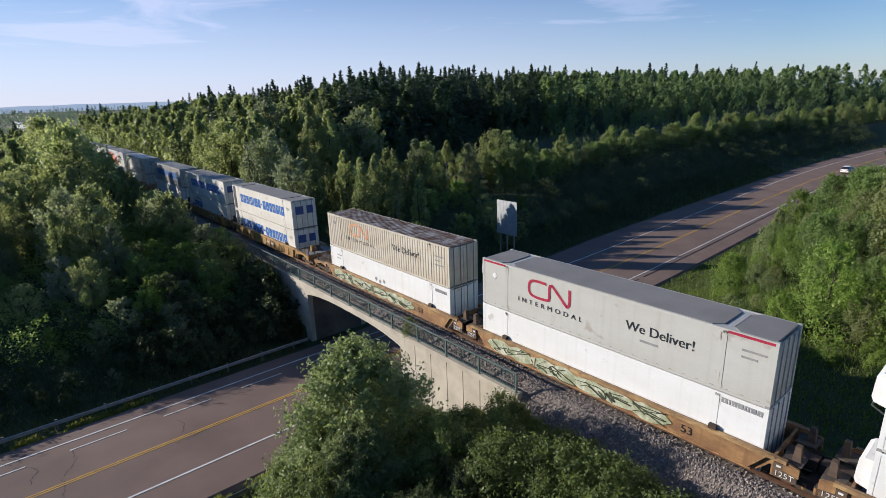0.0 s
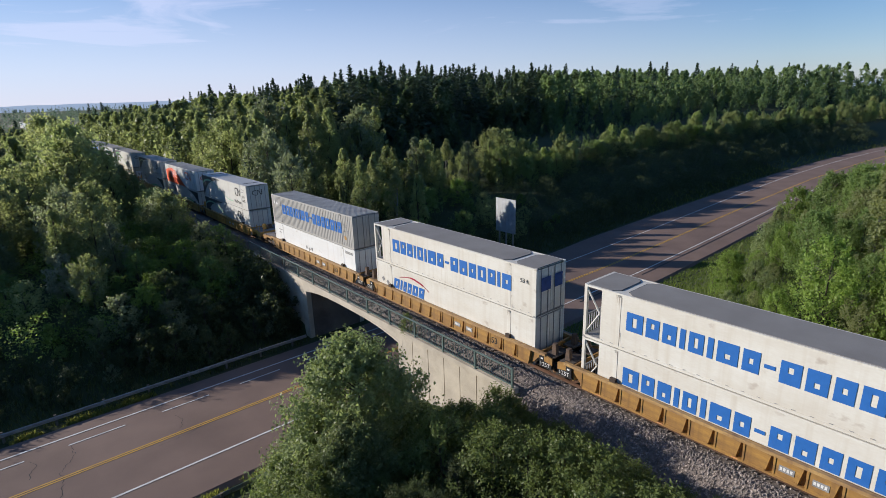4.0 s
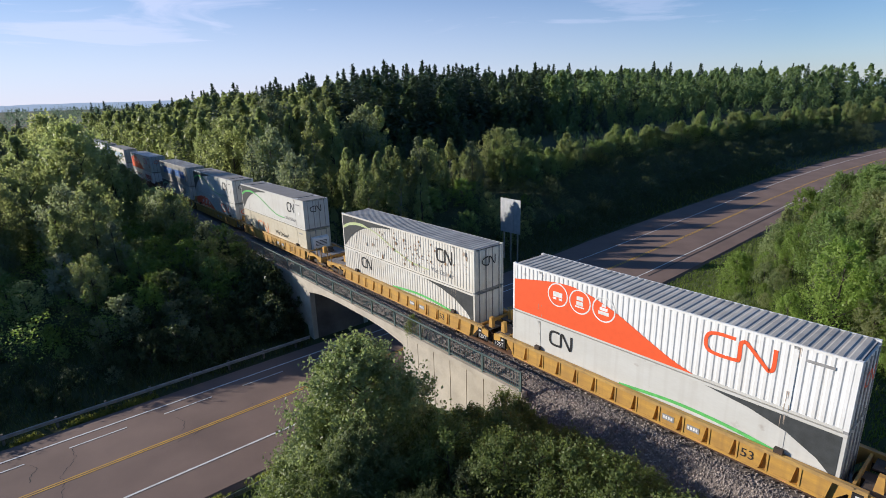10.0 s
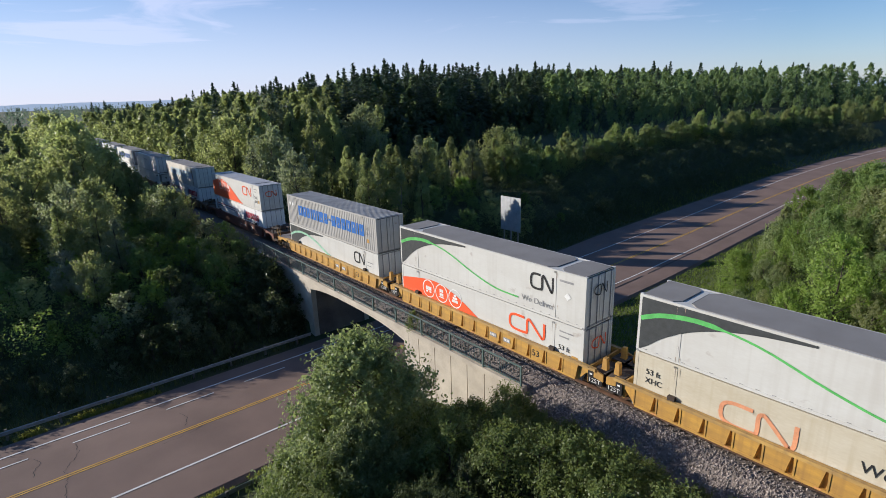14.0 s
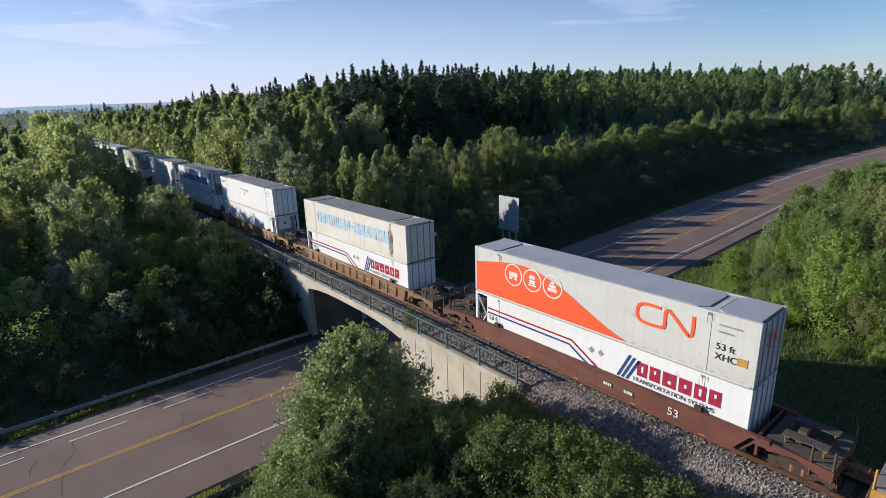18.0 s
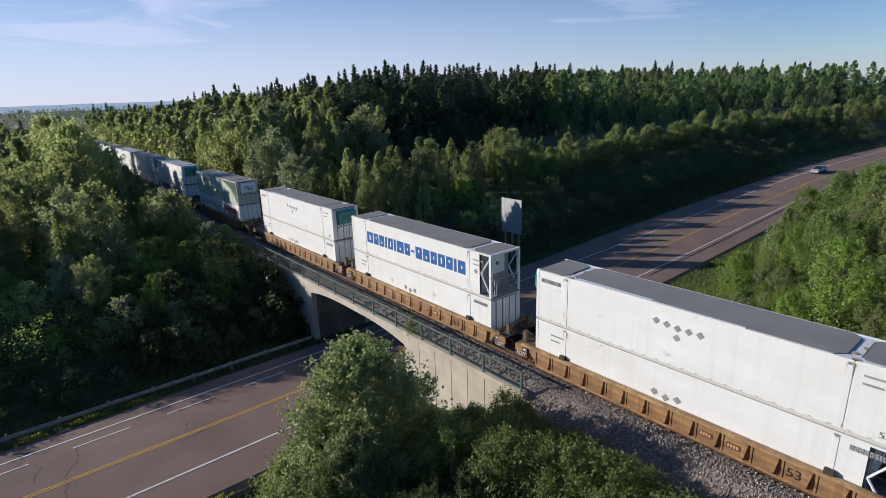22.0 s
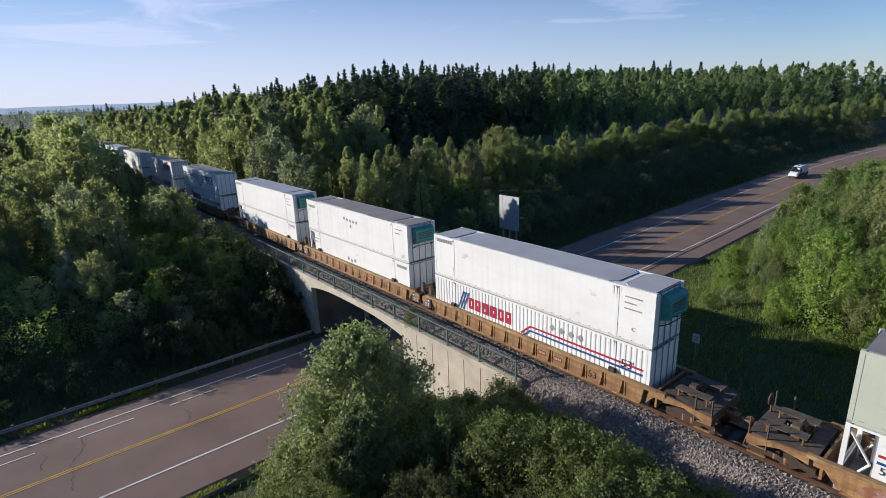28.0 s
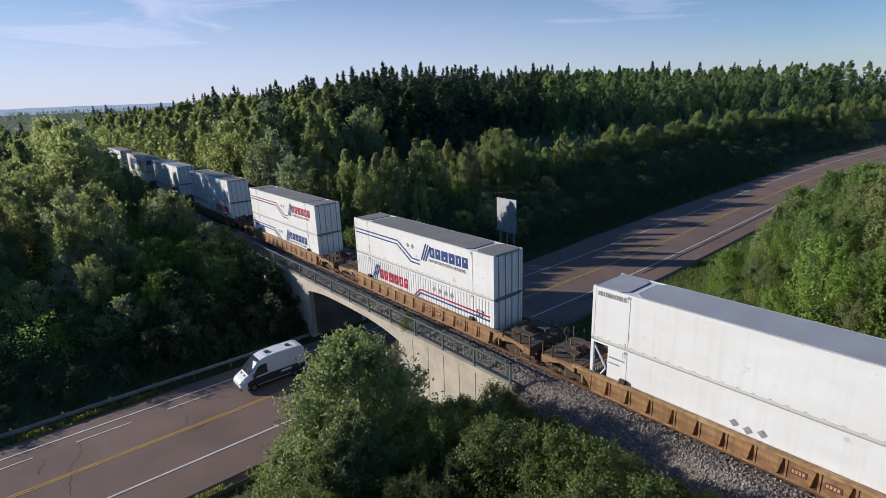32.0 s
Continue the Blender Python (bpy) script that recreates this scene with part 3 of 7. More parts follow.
def leaf_mesh(name, verts, mat, simple=True):
    """Kite-shaped leaves, or three-cornered ones for plants that stay far off."""
    n, k = len(verts), 4
    if simple:
        base, mid = verts[:, 0], (verts[:, 1] - verts[:, 3]) * 0.68
        verts, k = np.stack([base + mid, verts[:, 2], base - mid], 1), 3
    me = bpy.data.meshes.new(name)
    me.from_pydata(verts.reshape(-1, 3).tolist(), [], np.arange(k * n).reshape(n, k).tolist())
    me.materials.append(mat)
    return me


def tree_kind(seed, h, r, shape, clusters, per, leaf, mat, bark, base_part=0.12, simple=True):
    """Crown and stem meshes of one plant of that height."""
    rs = np.random.RandomState(seed)
    stem = Geo()
    if shape == "cone":
        p, nrm, size, along = spruce_points(rs, h, r, clusters * per)
        stem.rod((0, 0, -0.6), (0, 0, h * 0.96), 0.16, 7, 0.02)
        verts = leaves_at(p, nrm, leaf, leaf * 0.36, rs, size, along)
    else:
        p, nrm, cc = crown_points(rs, h, r, shape, clusters, per, h * base_part)
        verts = leaves_at(p, nrm, leaf, leaf * 0.62, rs)
        lean = Vector((rs.uniform(-0.04, 0.04) * h, rs.uniform(-0.04, 0.04) * h, h * 0.62))
        r0 = 0.013 * h + 0.03
        stem.rod((0, 0, -0.6), lean * 0.5, r0, 7, r0 * 0.7)
        stem.rod(lean * 0.5, lean, r0 * 0.7, 7, r0 * 0.35)
        stem.rod(lean, (lean.x * 1.2, lean.y * 1.2, h * 0.93), r0 * 0.35, 6, 0.01)
        for c in cc[:: max(1, len(cc) // 16)]:
            z0 = max(0.1 * h, c[2] - 0.55 * math.hypot(c[0], c[1]) - 0.1 * h)
            f0 = min(z0, lean.z) / lean.z
            stem.rod((lean.x * f0, lean.y * f0, z0), tuple(c), r0 * 0.32, 5, 0.012)
    return leaf_mesh("crown", verts, mat, simple), stem.mesh("trunk", bark), verts


def plant(name, kind, x, y, scale, label, category, group, turn, squash=1.0, sink=0.0):
    ob = thing(name, Matrix.LocRotScale((x, y, float(ground(x, y)) - sink), Euler((0, 0, turn)), (scale, scale, scale * squash)), label, category, group)
    part("trunk", kind[1], None, ob)
    part("crown", kind[0], None, ob)
    return ob


POPLARS = [tree_kind(10 + k, 12, 1.75 + 0.22 * k, "oval", 92, 62, 0.128, (LEAF_POPLAR, LEAF_BIRCH, LEAF_POPLAR, LEAF_BIRCH, LEAF_WILLOW)[k], (BARK, BIRCH_BARK)[k % 2]) for k in range(5)]
MAPLES = [tree_kind(30 + k, 9, 3.1, "round", 96, 62, 0.122, (LEAF_POPLAR, LEAF_WILLOW, LEAF_BIRCH)[k], BARK) for k in range(3)]
BUSHES = [tree_kind(40 + k, 4, 1.9, "bush", 66, 52, 0.088, (LEAF_BUSH, LEAF_BUSH, LEAF_BIRCH, LEAF_MAPLE)[k], BARK, 0.03) for k in range(4)]
SPRUCES = [tree_kind(50 + k, 13, 2.1 + 0.3 * k, "cone", 50, 34, 0.34, NEEDLES, BARK) for k in range(3)]
FINE_BUSHES = [tree_kind(60 + k, 4, 2.0, "bush", 70, 60, 0.075, (LEAF_BUSH, LEAF_NEAR, LEAF_BUSH)[k], BARK, 0.03) for k in range(3)]
NEAR_TREE = tree_kind(70, 7.7, 3.6, "bush", 330, 170, 0.086, LEAF_NEAR, BARK, 0.03, False)
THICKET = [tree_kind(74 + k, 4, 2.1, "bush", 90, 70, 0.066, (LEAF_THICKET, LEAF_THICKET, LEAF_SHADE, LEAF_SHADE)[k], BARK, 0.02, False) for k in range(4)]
BIG_BUSHES = [tree_kind(78 + k, 8, 2.9, "bush", 130, 66, 0.092, (LEAF_BUSH, LEAF_MAPLE, LEAF_MAPLE)[k], BARK, 0.03) for k in range(3)]
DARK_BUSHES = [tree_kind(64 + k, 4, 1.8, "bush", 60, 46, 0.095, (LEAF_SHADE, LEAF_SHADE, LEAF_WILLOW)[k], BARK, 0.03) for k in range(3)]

SUNNY_BUSH = tree_kind(37, 4, 2.0, "bush", 90, 70, 0.07, LEAF_FRESH, BARK, 0.03, False)
YOUNG = [tree_kind(38 + 5 * k, 8, 2.5, "bush", 110, 56, 0.125, (LEAF_YOUNG, LEAF_POPLAR)[k], BARK, 0.04) for k in range(2)]
PALE_WILLOW = tree_kind(36, 8, 2.7, "round", 90, 64, 0.14, LEAF_SILVER, BARK)

LABELS = {
    "poplar": ("slender poplar with light green leafy crown on the slope", "tree"),
    "broadleaf": ("broad leafy tree with dark green rounded crown", "tree"),
    "shrub": ("dense bright green leafy shrub on the grassy bank", "shrub"),
    "spruce": ("dark green pointed spruce at the forest edge", "tree"),
}


def scatter(seed, x0, x1, y0, y1, gap, keep):
    """Jittered places in a rectangle for which keep(x, y) holds."""
    r = random.Random(seed)
    y = y0
    while y < y1:
        x = x0
        while x < x1:
            px, py = x + r.uniform(-0.42, 0.42) * gap, y + r.uniform(-0.42, 0.42) * gap
            if keep(px, py):
                yield px, py, r
            x += gap
        y += gap


def tree_here(x, y, top, r, spruce=0.1, broad=0.25):
    """A tree whose tip reaches about the height top."""
    g = float(ground(x, y))
    h = max(2.0, (top - g) * r.uniform(0.82, 1.04))
    u = r.random()
    if u < spruce and h > 5:
        plant("spruce", SPRUCES[r.randrange(3)], x, y, h / 13, *LABELS["spruce"], "forest trees", r.uniform(0, 6.3))
    elif u < spruce + broad:
        plant("broadleaf_tree", MAPLES[r.randrange(3)], x, y, h / 9 * 0.9, *LABELS["broadleaf"], "forest trees", r.uniform(0, 6.3), 1.1)
    else:
        plant("poplar", POPLARS[r.randrange(5)], x, y, h / 12, *LABELS["poplar"], "forest trees", r.uniform(0, 6.3))


def sun_line(x, y):
    """How high a plant may reach beside the highway so that the low sun still falls on its far lanes."""
    land = y + 0.825 * (-42.0 - x)
    edge = float(np.interp(land, (-17, -12, 20, 38, 50, 62), (-43.0, -34.5, -36.5, -38.5, -42.5, -43.5)))
    return float(road_z(land)) + 0.403 * (edge - x)


def wood_plant(x, y, top, r, spruce, broad):
    g = float(ground(x, y))
    if top - g < 4.2:
        h = max(1.4, (top - g) * r.uniform(0.85, 1.05))
        plant("shrub", BUSHES[(0, 2, 3, 3)[r.randrange(4)]], x, y, h / 4 * 1.1, "dark green leafy shrub on the slope beside the highway", "shrub", "shrubs at the forest edge", r.uniform(0, 6.3), 0.92)
    else:
        tree_here(x, y, top, r, spruce, broad)


def r_gap(x, y):
    return noise.noise((x * 0.11, y * 0.11, 3.0)) > 0.05


def uneven(x, y, r, cap, share=0.6, over=0.0):
    """Mostly low plants, with here and there a taller one that catches the sun."""
    g = float(ground(x, y))
    full = min(cap, sun_line(x, y)) - g
    return g + full * (r.uniform(0.92, 1.12) + over if r.random() < share else r.uniform(0.45, 0.75) - 0.5 * over)


# wood on the camera's side of the track, beyond the highway
for x, y, r in scatter(1, -110, -45.5, -31, -5.5, 3.9, lambda x, y: x < (-64 if y > -13 else -53) and y < -5.6):
    wood_plant(x, y, uneven(x, y, r, min(float(np.interp(y, (-30, -20, -14, -11, -8.5, -6), (11.0, 9.6, 8.6, 7.0, 5.0, 2.6))), float(np.interp(x, (-104, -96, -88, -78, -66, -56, -46), (9.8, 8.8, 7.8, 7.0, 6.6, 5.4, 1.5)))), 0.42, 0.16), r, 0.03, 0.45)
# unseen trees outside the view, added to cast shade on the slope
for x, y, r in scatter(15, -84, -54, -48, -31.5, 4.6, lambda x, y: True):
    wood_plant(x, y, sun_line(x, y) * r.uniform(0.8, 0.95), r, 0.03, 0.5)
# shade is in the leaf colour near the road, brighter leaves uphill
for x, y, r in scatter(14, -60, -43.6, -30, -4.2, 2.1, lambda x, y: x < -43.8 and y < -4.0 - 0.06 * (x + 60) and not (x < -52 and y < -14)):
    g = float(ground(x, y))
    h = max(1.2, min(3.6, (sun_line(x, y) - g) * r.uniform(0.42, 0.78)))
    plant("shrub", DARK_BUSHES[(0, 1, 0, 1, 0, 1, 2)[r.randrange(7)]] if x > -50 else (DARK_BUSHES + BUSHES)[(2, 3, 5, 6, 0)[r.randrange(5)]], x, y, h / 4 * 1.05, "leafy shrub among the shade-coloured plants of the slope", "shrub", "shrubs on the shaded slope", r.uniform(0, 6.3), r.uniform(0.9, 1.15))
for k in range(24):
    x, y = -57.5 - 2.1 * k, -5.2 - 0.02 * k
    g = float(ground(x, y))
    plant("shrub", DARK_BUSHES[k % 2], x, y, (0.3 - g) / 4, "leafy shrub among the shade-coloured plants of the slope", "shrub", "shrubs on the shaded slope", 1.7 * k)
rr = random.Random(8)
for k in range(15):
    x, y = -66.5 - 3.9 * k, -8.4 - rr.uniform(-0.8, 0.9)
    tree_here(x, y, 5.0 + 0.05 * (-66 - x), rr, 0.0, 0.55)
for k in range(12):
    x, y = -85.0 - 4.4 * k, -13.6 + rr.uniform(-1.0, 1.0)
    tree_here(x, y, 12.2 + 0.035 * (-85 - x), rr, 0.0, 0.5)

for x, y, top, turn in ((-58.0, -19.9, 2.6, 0.4), (-56.0, -18.6, 1.2, 2.1)):
    g = float(ground(x, y))
    plant("willow_tree", PALE_WILLOW, x, y, max(1.8, top - g) / 8 * 0.9, "pale silvery-green willow standing out from the dark slope", "tree", "forest trees", turn)
for x, y, top in ((-52.5, -4.4, 0.2), (-50.8, -4.7, 0.0), (-49.2, -4.6, -0.3), (-47.6, -4.8, -0.8), (-46.2, -4.6, -1.6), (-45.0, -4.9, -3.0), (-51.5, -5.6, -1.0), (-48.4, -5.8, -1.6), (-46.6, -5.9, -3.0)):
    g = float(ground(x, y))
    plant("shrub", DARK_BUSHES[int(-10 * x) % 2], x, y, max(1.5, top - g) / 4 * 1.05, "shrub with shade-coloured leaves growing against the wing wall", "shrub", "shrubs on the shaded slope", x)

# wood behind the track
for x, y, r in scatter(2, -112, -46, 7.5, 46, 4.5, lambda x, y: x < -45.5 and y > 7.5 and not (x > -50 and 22 < y < 30) and not (-94 < x < -72.5 and y > 15)):
    wood_plant(x, y, uneven(x, y, r, 15.5 - 2.5 * min(1.0, max(0.0, (-75 - x) / 20)) + 0.08 * max(0, y - 20)), r, 0.06, 0.2)
for k in range(17):
    x, y = -70.5 + rr.uniform(-1.8, 1.8), 9 + 2.7 * k + rr.uniform(-0.6, 0.6)
    tree_here(x, y, 7.9 + rr.uniform(-0.8, 0.9), rr, 0.0, 0.25)
for x, y, top in ((-57, 17.5, 7.2), (-60, 14.5, 7.6), (-54.5, 19.5, 5.2), (-63, 18, 7.4)):
    tree_here(x, y, top, rr, 0.0, 0.0)

us = []
# young trees along the far highway, tallest at the back
for x, y, r in scatter(3, -70, -40, 46, 190, 5.2, lambda x, y: -33 < x - road_x(y) < -2.2 - shoulder(y)):
    d = x - float(road_x(y))
    full = float(road_z(y)) + 0.403 * (float(np.interp(y, (46, 60), (-4.0, -7.5))) - d)
    g = float(ground(x, y))
    k = r.uniform(0.95, 1.1) if d < -28 else r.uniform(0.35, 0.68)
    h = (min(12.5, full + 0.5) - g) * k
    if d < -28:
        wood_plant(x, y, g + h, r, 0.03, 0.3)
    else:
        us.append(DARK_BUSHES[r.randrange(2)][2][:: 3] * (max(1.3, h) / 4) + np.array([x, y, g - 0.1]))
y = 47.0
while y < 235:
    d = rr.choice((-28.5, -30.5, -33.0)) + rr.uniform(-0.8, 0.8)
    x = float(road_x(y)) + d
    g = float(ground(x, y))
    top = float(road_z(y)) + 0.403 * (float(np.interp(y, (47, 58, 75, 115, 145), (-4.0, -6.0, -6.8, -7.5, -10.0))) - d) + rr.uniform(-1.3, 1.2)
    plant("young_tree", YOUNG[rr.randrange(2)], x, y, max(3.5, top - g + 0.6) / 8, "young leafy tree in the row above the highway", "tree", "young trees along the highway", rr.uniform(0, 6.3), rr.uniform(0.95, 1.2), 0.4)
    y += rr.uniform(0.9, 1.7) * (1 if y < 190 else 1.8)

# shrubs and small trees on the bank on the far side of the track, between track and highway
def top_right(x, y):
    return float(np.interp(x, (-25, -20, -14, -9, 0), (-3.8, -3.0, 0.3, 3.2, 5.8))) + float(np.interp(y, (12, 25, 36, 50), (-1.2, 0.3, 2.2, 4.4)))


for x, y, r in scatter(4, -25, 8, 18, 66, 2.75, lambda x, y: x > -22.0 + 0.02 * y and y > 18.3 + max(0, (-16 - x) * 0.4) and x > -26 + (0 if y < 40 else (y - 40) * 0.12) and x < 8 - 0.1 * y):
    g = float(ground(x, y))
    full = top_right(x, y) - g
    h = max(1.2, full * (r.uniform(0.98, 1.32) if r.random() < 0.42 else r.uniform(0.42, 0.8)))
    if h < 7.0 and r.random() < 0.8:
        big = h > 3.6
        plant("shrub", BIG_BUSHES[(0, 0, 1, 2)[r.randrange(4)]] if big else FINE_BUSHES[r.randrange(3)], x, y, h / (8 if big else 4), *LABELS["shrub"], "shrubs on the bank", r.uniform(0, 6.3), r.uniform(0.95, 1.25))
    else:
        plant("broadleaf_tree", MAPLES[(0, 2)[r.randrange(2)]] if r.random() < 0.5 else POPLARS[(0, 1, 3)[r.randrange(3)]], x, y, h / 10.5, *LABELS["broadleaf"], "trees on the bank", r.uniform(0, 6.3))

# the leafy tree by the bridge and the thicket in front of the track
plant("maple_tree", NEAR_TREE, -20.3, -11.2, 0.99, "leafy green maple tree standing beside the bridge abutment", "tree", "maples by the bridge", 0.6)
plant("maple_tree", NEAR_TREE, -17.9, -12.9, 0.60, "low leafy green maple beside the taller maple", "tree", "maples by the bridge", 2.7)
plant("maple_tree", NEAR_TREE, -21.3, -13.6, 0.52, "low leafy green maple on the highway verge", "tree", "maples by the bridge", 4.4)
for x, y, r in scatter(6, -22, 3, -15.5, -5.0, 2.0, lambda x, y: math.hypot(x + 20.3, y + 11.2) > 2.0 and math.hypot(x - 0.5, y + 23) > 9):
    d = math.hypot(x - 0.5, y + 22.7)
    side = (x - 0.5) / d
    top = 15.35 - d * float(np.interp(side, (-0.8, -0.76, -0.59, -0.44, -0.35, -0.2), (0.645, 0.645, 0.638, 0.745, 0.725, 0.71))) - r.uniform(0.05, 0.8)
    if y > -7.0:
        top = min(top, 0.0)
    h = min(3.4, top - float(ground(x, y))) * (0.62 if y < -9.5 and -16.5 < x < -8 else 1.0)
    if h < 0.7:
        continue
    # lower plants mostly get the leaves with shade in their colour
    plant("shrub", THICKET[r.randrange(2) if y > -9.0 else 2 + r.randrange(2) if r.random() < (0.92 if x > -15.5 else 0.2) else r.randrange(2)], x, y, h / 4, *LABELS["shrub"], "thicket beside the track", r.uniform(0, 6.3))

rr = random.Random(31)
for k in range(15):
    x, y = -16.2 + 0.95 * k + rr.uniform(-0.3, 0.3), -4.5 + rr.uniform(-0.3, 0.25) - 0.02 * k
    h = (-0.05 if k % 4 else 0.45) + rr.uniform(-0.4, 0.15) - float(ground(x, y))
    plant("shrub", THICKET[k % 2], x, y, h / 4, *LABELS["shrub"], "thicket beside the track", rr.uniform(0, 6.3), rr.uniform(0.95, 1.15))
for k in range(30):
    x, y = -16.6 + 0.38 * k + rr.uniform(-0.3, 0.3), rr.uniform(-4.5, -3.45) - 0.015 * k
    plant("shrub", THICKET[k % 2], x, y, rr.uniform(0.6, 1.3) / 4, "low leafy weeds creeping onto the ballast slope", "shrub", "thicket beside the track", rr.uniform(0, 6.3))
for x, y, top in ((-8.5, -6.3, 0.3), (-7.3, -6.9, 0.0), (-9.3, -7.4, 0.1)):
    plant("shrub", SUNNY_BUSH, x, y, (top - float(ground(x, y))) / 4, "fresh yellow-green shrub standing out of the thicket", "shrub", "thicket beside the track", x)
for x, y, h in ((-17.6, -4.3, 1.5), (-16.4, -4.5, 1.4), (-15.3, -4.9, 1.5), (-18.8, -4.4, 1.5), (-14.2, -5.0, 1.3)):
    plant("shrub", THICKET[int(h * 10) % 2], x, y, h / 4, *LABELS["shrub"], "thicket beside the track", x)
for x, y, r in scatter(16, -21, 4, 15.5, 20, 1.7, lambda x, y: x > -20.5 and r_gap(x * 3, y * 3)):
    plant("shrub", FINE_BUSHES[(0, 2)[r.randrange(2)]], x, y, r.uniform(0.7, 1.5) / 4, *LABELS["shrub"], "shrubs on the bank", r.uniform(0, 6.3))
weed = thing("shrub", Matrix.LocRotScale((-27.2, -2.85, -0.55), Euler((0, 0, 1.0)), (0.26, 0.2, 0.34)), "small leafy shrub growing through the bridge railing", "shrub")
part("trunk", THICKET[0][1], None, weed)
part("crown", THICKET[0][0], None, weed)

# the deep woods, too many to count
fs = np.random.RandomState(9)
FAR = [tree_kind(80 + k, 12, 2.9, "oval", 40, 16, 0.33, LEAF_POPLAR, BARK)[2] for k in range(3)]
FAR_SPRUCE = [tree_kind(90 + k, 13, 2.7, "cone", 44, 18, 0.55, NEEDLES, BARK)[2] for k in range(2)]
woods, dark = [], []


def far_tree(x, y, h, spruce):
    a, k = fs.uniform(0, 6.28), h / 12.5
    src = (FAR_SPRUCE if spruce else FAR)[fs.randint(2)]
    c, s_ = math.cos(a), math.sin(a)
    v = src * k
    v = np.stack([v[..., 0] * c - v[..., 1] * s_ + x, v[..., 0] * s_ + v[..., 1] * c + y, v[..., 2] + float(ground(x, y)) - 0.3], -1)
    (dark if spruce else woods).append(v)


def far_field(x0, x1, y0, y1, gap, keep, top, share):
    for x, y, r in scatter(int(x0 - y0), x0, x1, y0, y1, gap, keep):
        t = top(x, y)
        pine = r.random() < share(x, y)
        far_tree(x, y, max(3.0, (t - float(ground(x, y))) * (r.uniform(0.86, 1.12) if pine else r.uniform(0.76, 0.99))), pine)


def crest(x, y):
    """Height of the canopy over the hill: it rises from the west to the spruces on the crest."""
    dx, dy = x - 0.6, y + 22.7
    rise = np.interp(math.degrees(math.atan2(dx, dy)), (-88, -84, -80, -76, -73, -68, -65, -62, -57, -52, -46, -40, -30, -26, -11, 10), (0.010, 0.001, 0.000, 0.006, 0.018, 0.019, 0.025, 0.034, 0.042, 0.044, 0.039, 0.040, 0.036, 0.032, 0.030, 0.030))
    far = math.hypot(dx, dy)
    return 15.3 + far * float(rise) - 0.22 * max(0.0, 128 - far)


def spruces(x, y):
    return float(np.interp(math.degrees(math.atan2(x - 0.6, y + 22.7)), (-75, -64, -58, -44, -38, -20), (0.10, 0.18, 0.62, 0.58, 0.16, 0.10)))


def below_sun(x, y):
    return min(crest(x, y), float(road_z(y + 20)) + 0.403 * (float(road_x(y + 20)) - 28.0 - x))


# hill wood behind the young trees, with spruces along its crest
far_field(-170, -60, 22, 120, 5.0, lambda x, y: x < road_x(y) - 70 and not (x > -112 and y < 46), crest, spruces)
far_field(-110, -55, 46, 190, 4.6, lambda x, y: -70 < x - road_x(y) < -34, below_sun, lambda x, y: 0.25)
far_field(-190, 10, 120, 300, 7.5, lambda x, y: x < road_x(y) - (70 if y < 190 else 30), lambda x, y: min(crest(x, y), float(road_z(y + 20)) + 0.403 * (float(road_x(y + 20)) - 16.0 - x)) if y > 185 else crest(x, y), spruces)
far_field(-260, -112, 8, 24, 5.0, lambda x, y: True, lambda x, y: crest(x, y) - 1.5, lambda x, y: 0.1)
far_field(-330, -170, 24, 120, 9.0, lambda x, y: True, crest, lambda x, y: 0.25)
far_field(-300, -108, -34, -6, 7.0, lambda x, y: True, lambda x, y: float(np.interp(y, (-30, -17, -12, -7), (12.5, 11.0, 9.5, 7.5))), lambda x, y: 0.1)
far_field(-60, 200, 300, 560, 15, lambda x, y: x < road_x(y) - 12 or x > road_x(y) + 12, crest, lambda x, y: 0.2)
far_field(-22, 120, 70, 300, 7.5, lambda x, y: x > road_x(y) + 13 + 0.03 * y and x > -20 + (y - 70) * 0.05, lambda x, y: 6.0 + 0.03 * y, lambda x, y: 0.15)
near_woods, woods = woods, []
near_dark, dark = dark, []
far_field(-1500, -330, -300, 420, 36, lambda x, y: abs(y) > 6, lambda x, y: 16.0, lambda x, y: 0.4)
tagged(new("horizon_woods", leaf_mesh("horizon_woods", np.concatenate(woods + dark)[::4], HAZE_GREEN)), "woods reaching the horizon, haze put into their leaf colour", "woods", kind="stuff")
woods, dark = near_woods, near_dark
stands = {"distant_woods": [], "hill_woods": [], "ridge_woods": []}
for v in woods:
    x, y = v[0, 0, :2]
    a = math.degrees(math.atan2(x - 0.6, y + 22.7)) + 5.0 * noise.noise((x * 0.06, y * 0.06, 0.0))
    stands["distant_woods" if a < -61 or x > road_x(y) else "hill_woods" if a < -38 else "ridge_woods"].append(v)
for name, mat, label in (("distant_woods", LEAF_POPLAR, "dense mixed woods of leafy trees reaching the horizon"), ("hill_woods", LEAF_HILL, "leafy wood between the spruces on the hill, dim light in its dark green"), ("ridge_woods", LEAF_RIDGE, "leafy wood along the ridge behind the highway, sun and haze in its green")):
    tagged(new(name, leaf_mesh(name, np.concatenate(stands[name]), mat)), label, "woods", kind="stuff")
tagged(new("distant_spruces", leaf_mesh("distant_spruces", np.concatenate(dark), NEEDLES)), "dense dark spruce wood on the rising ground", "woods", kind="stuff")

# undergrowth and grass
gs = np.random.RandomState(21)


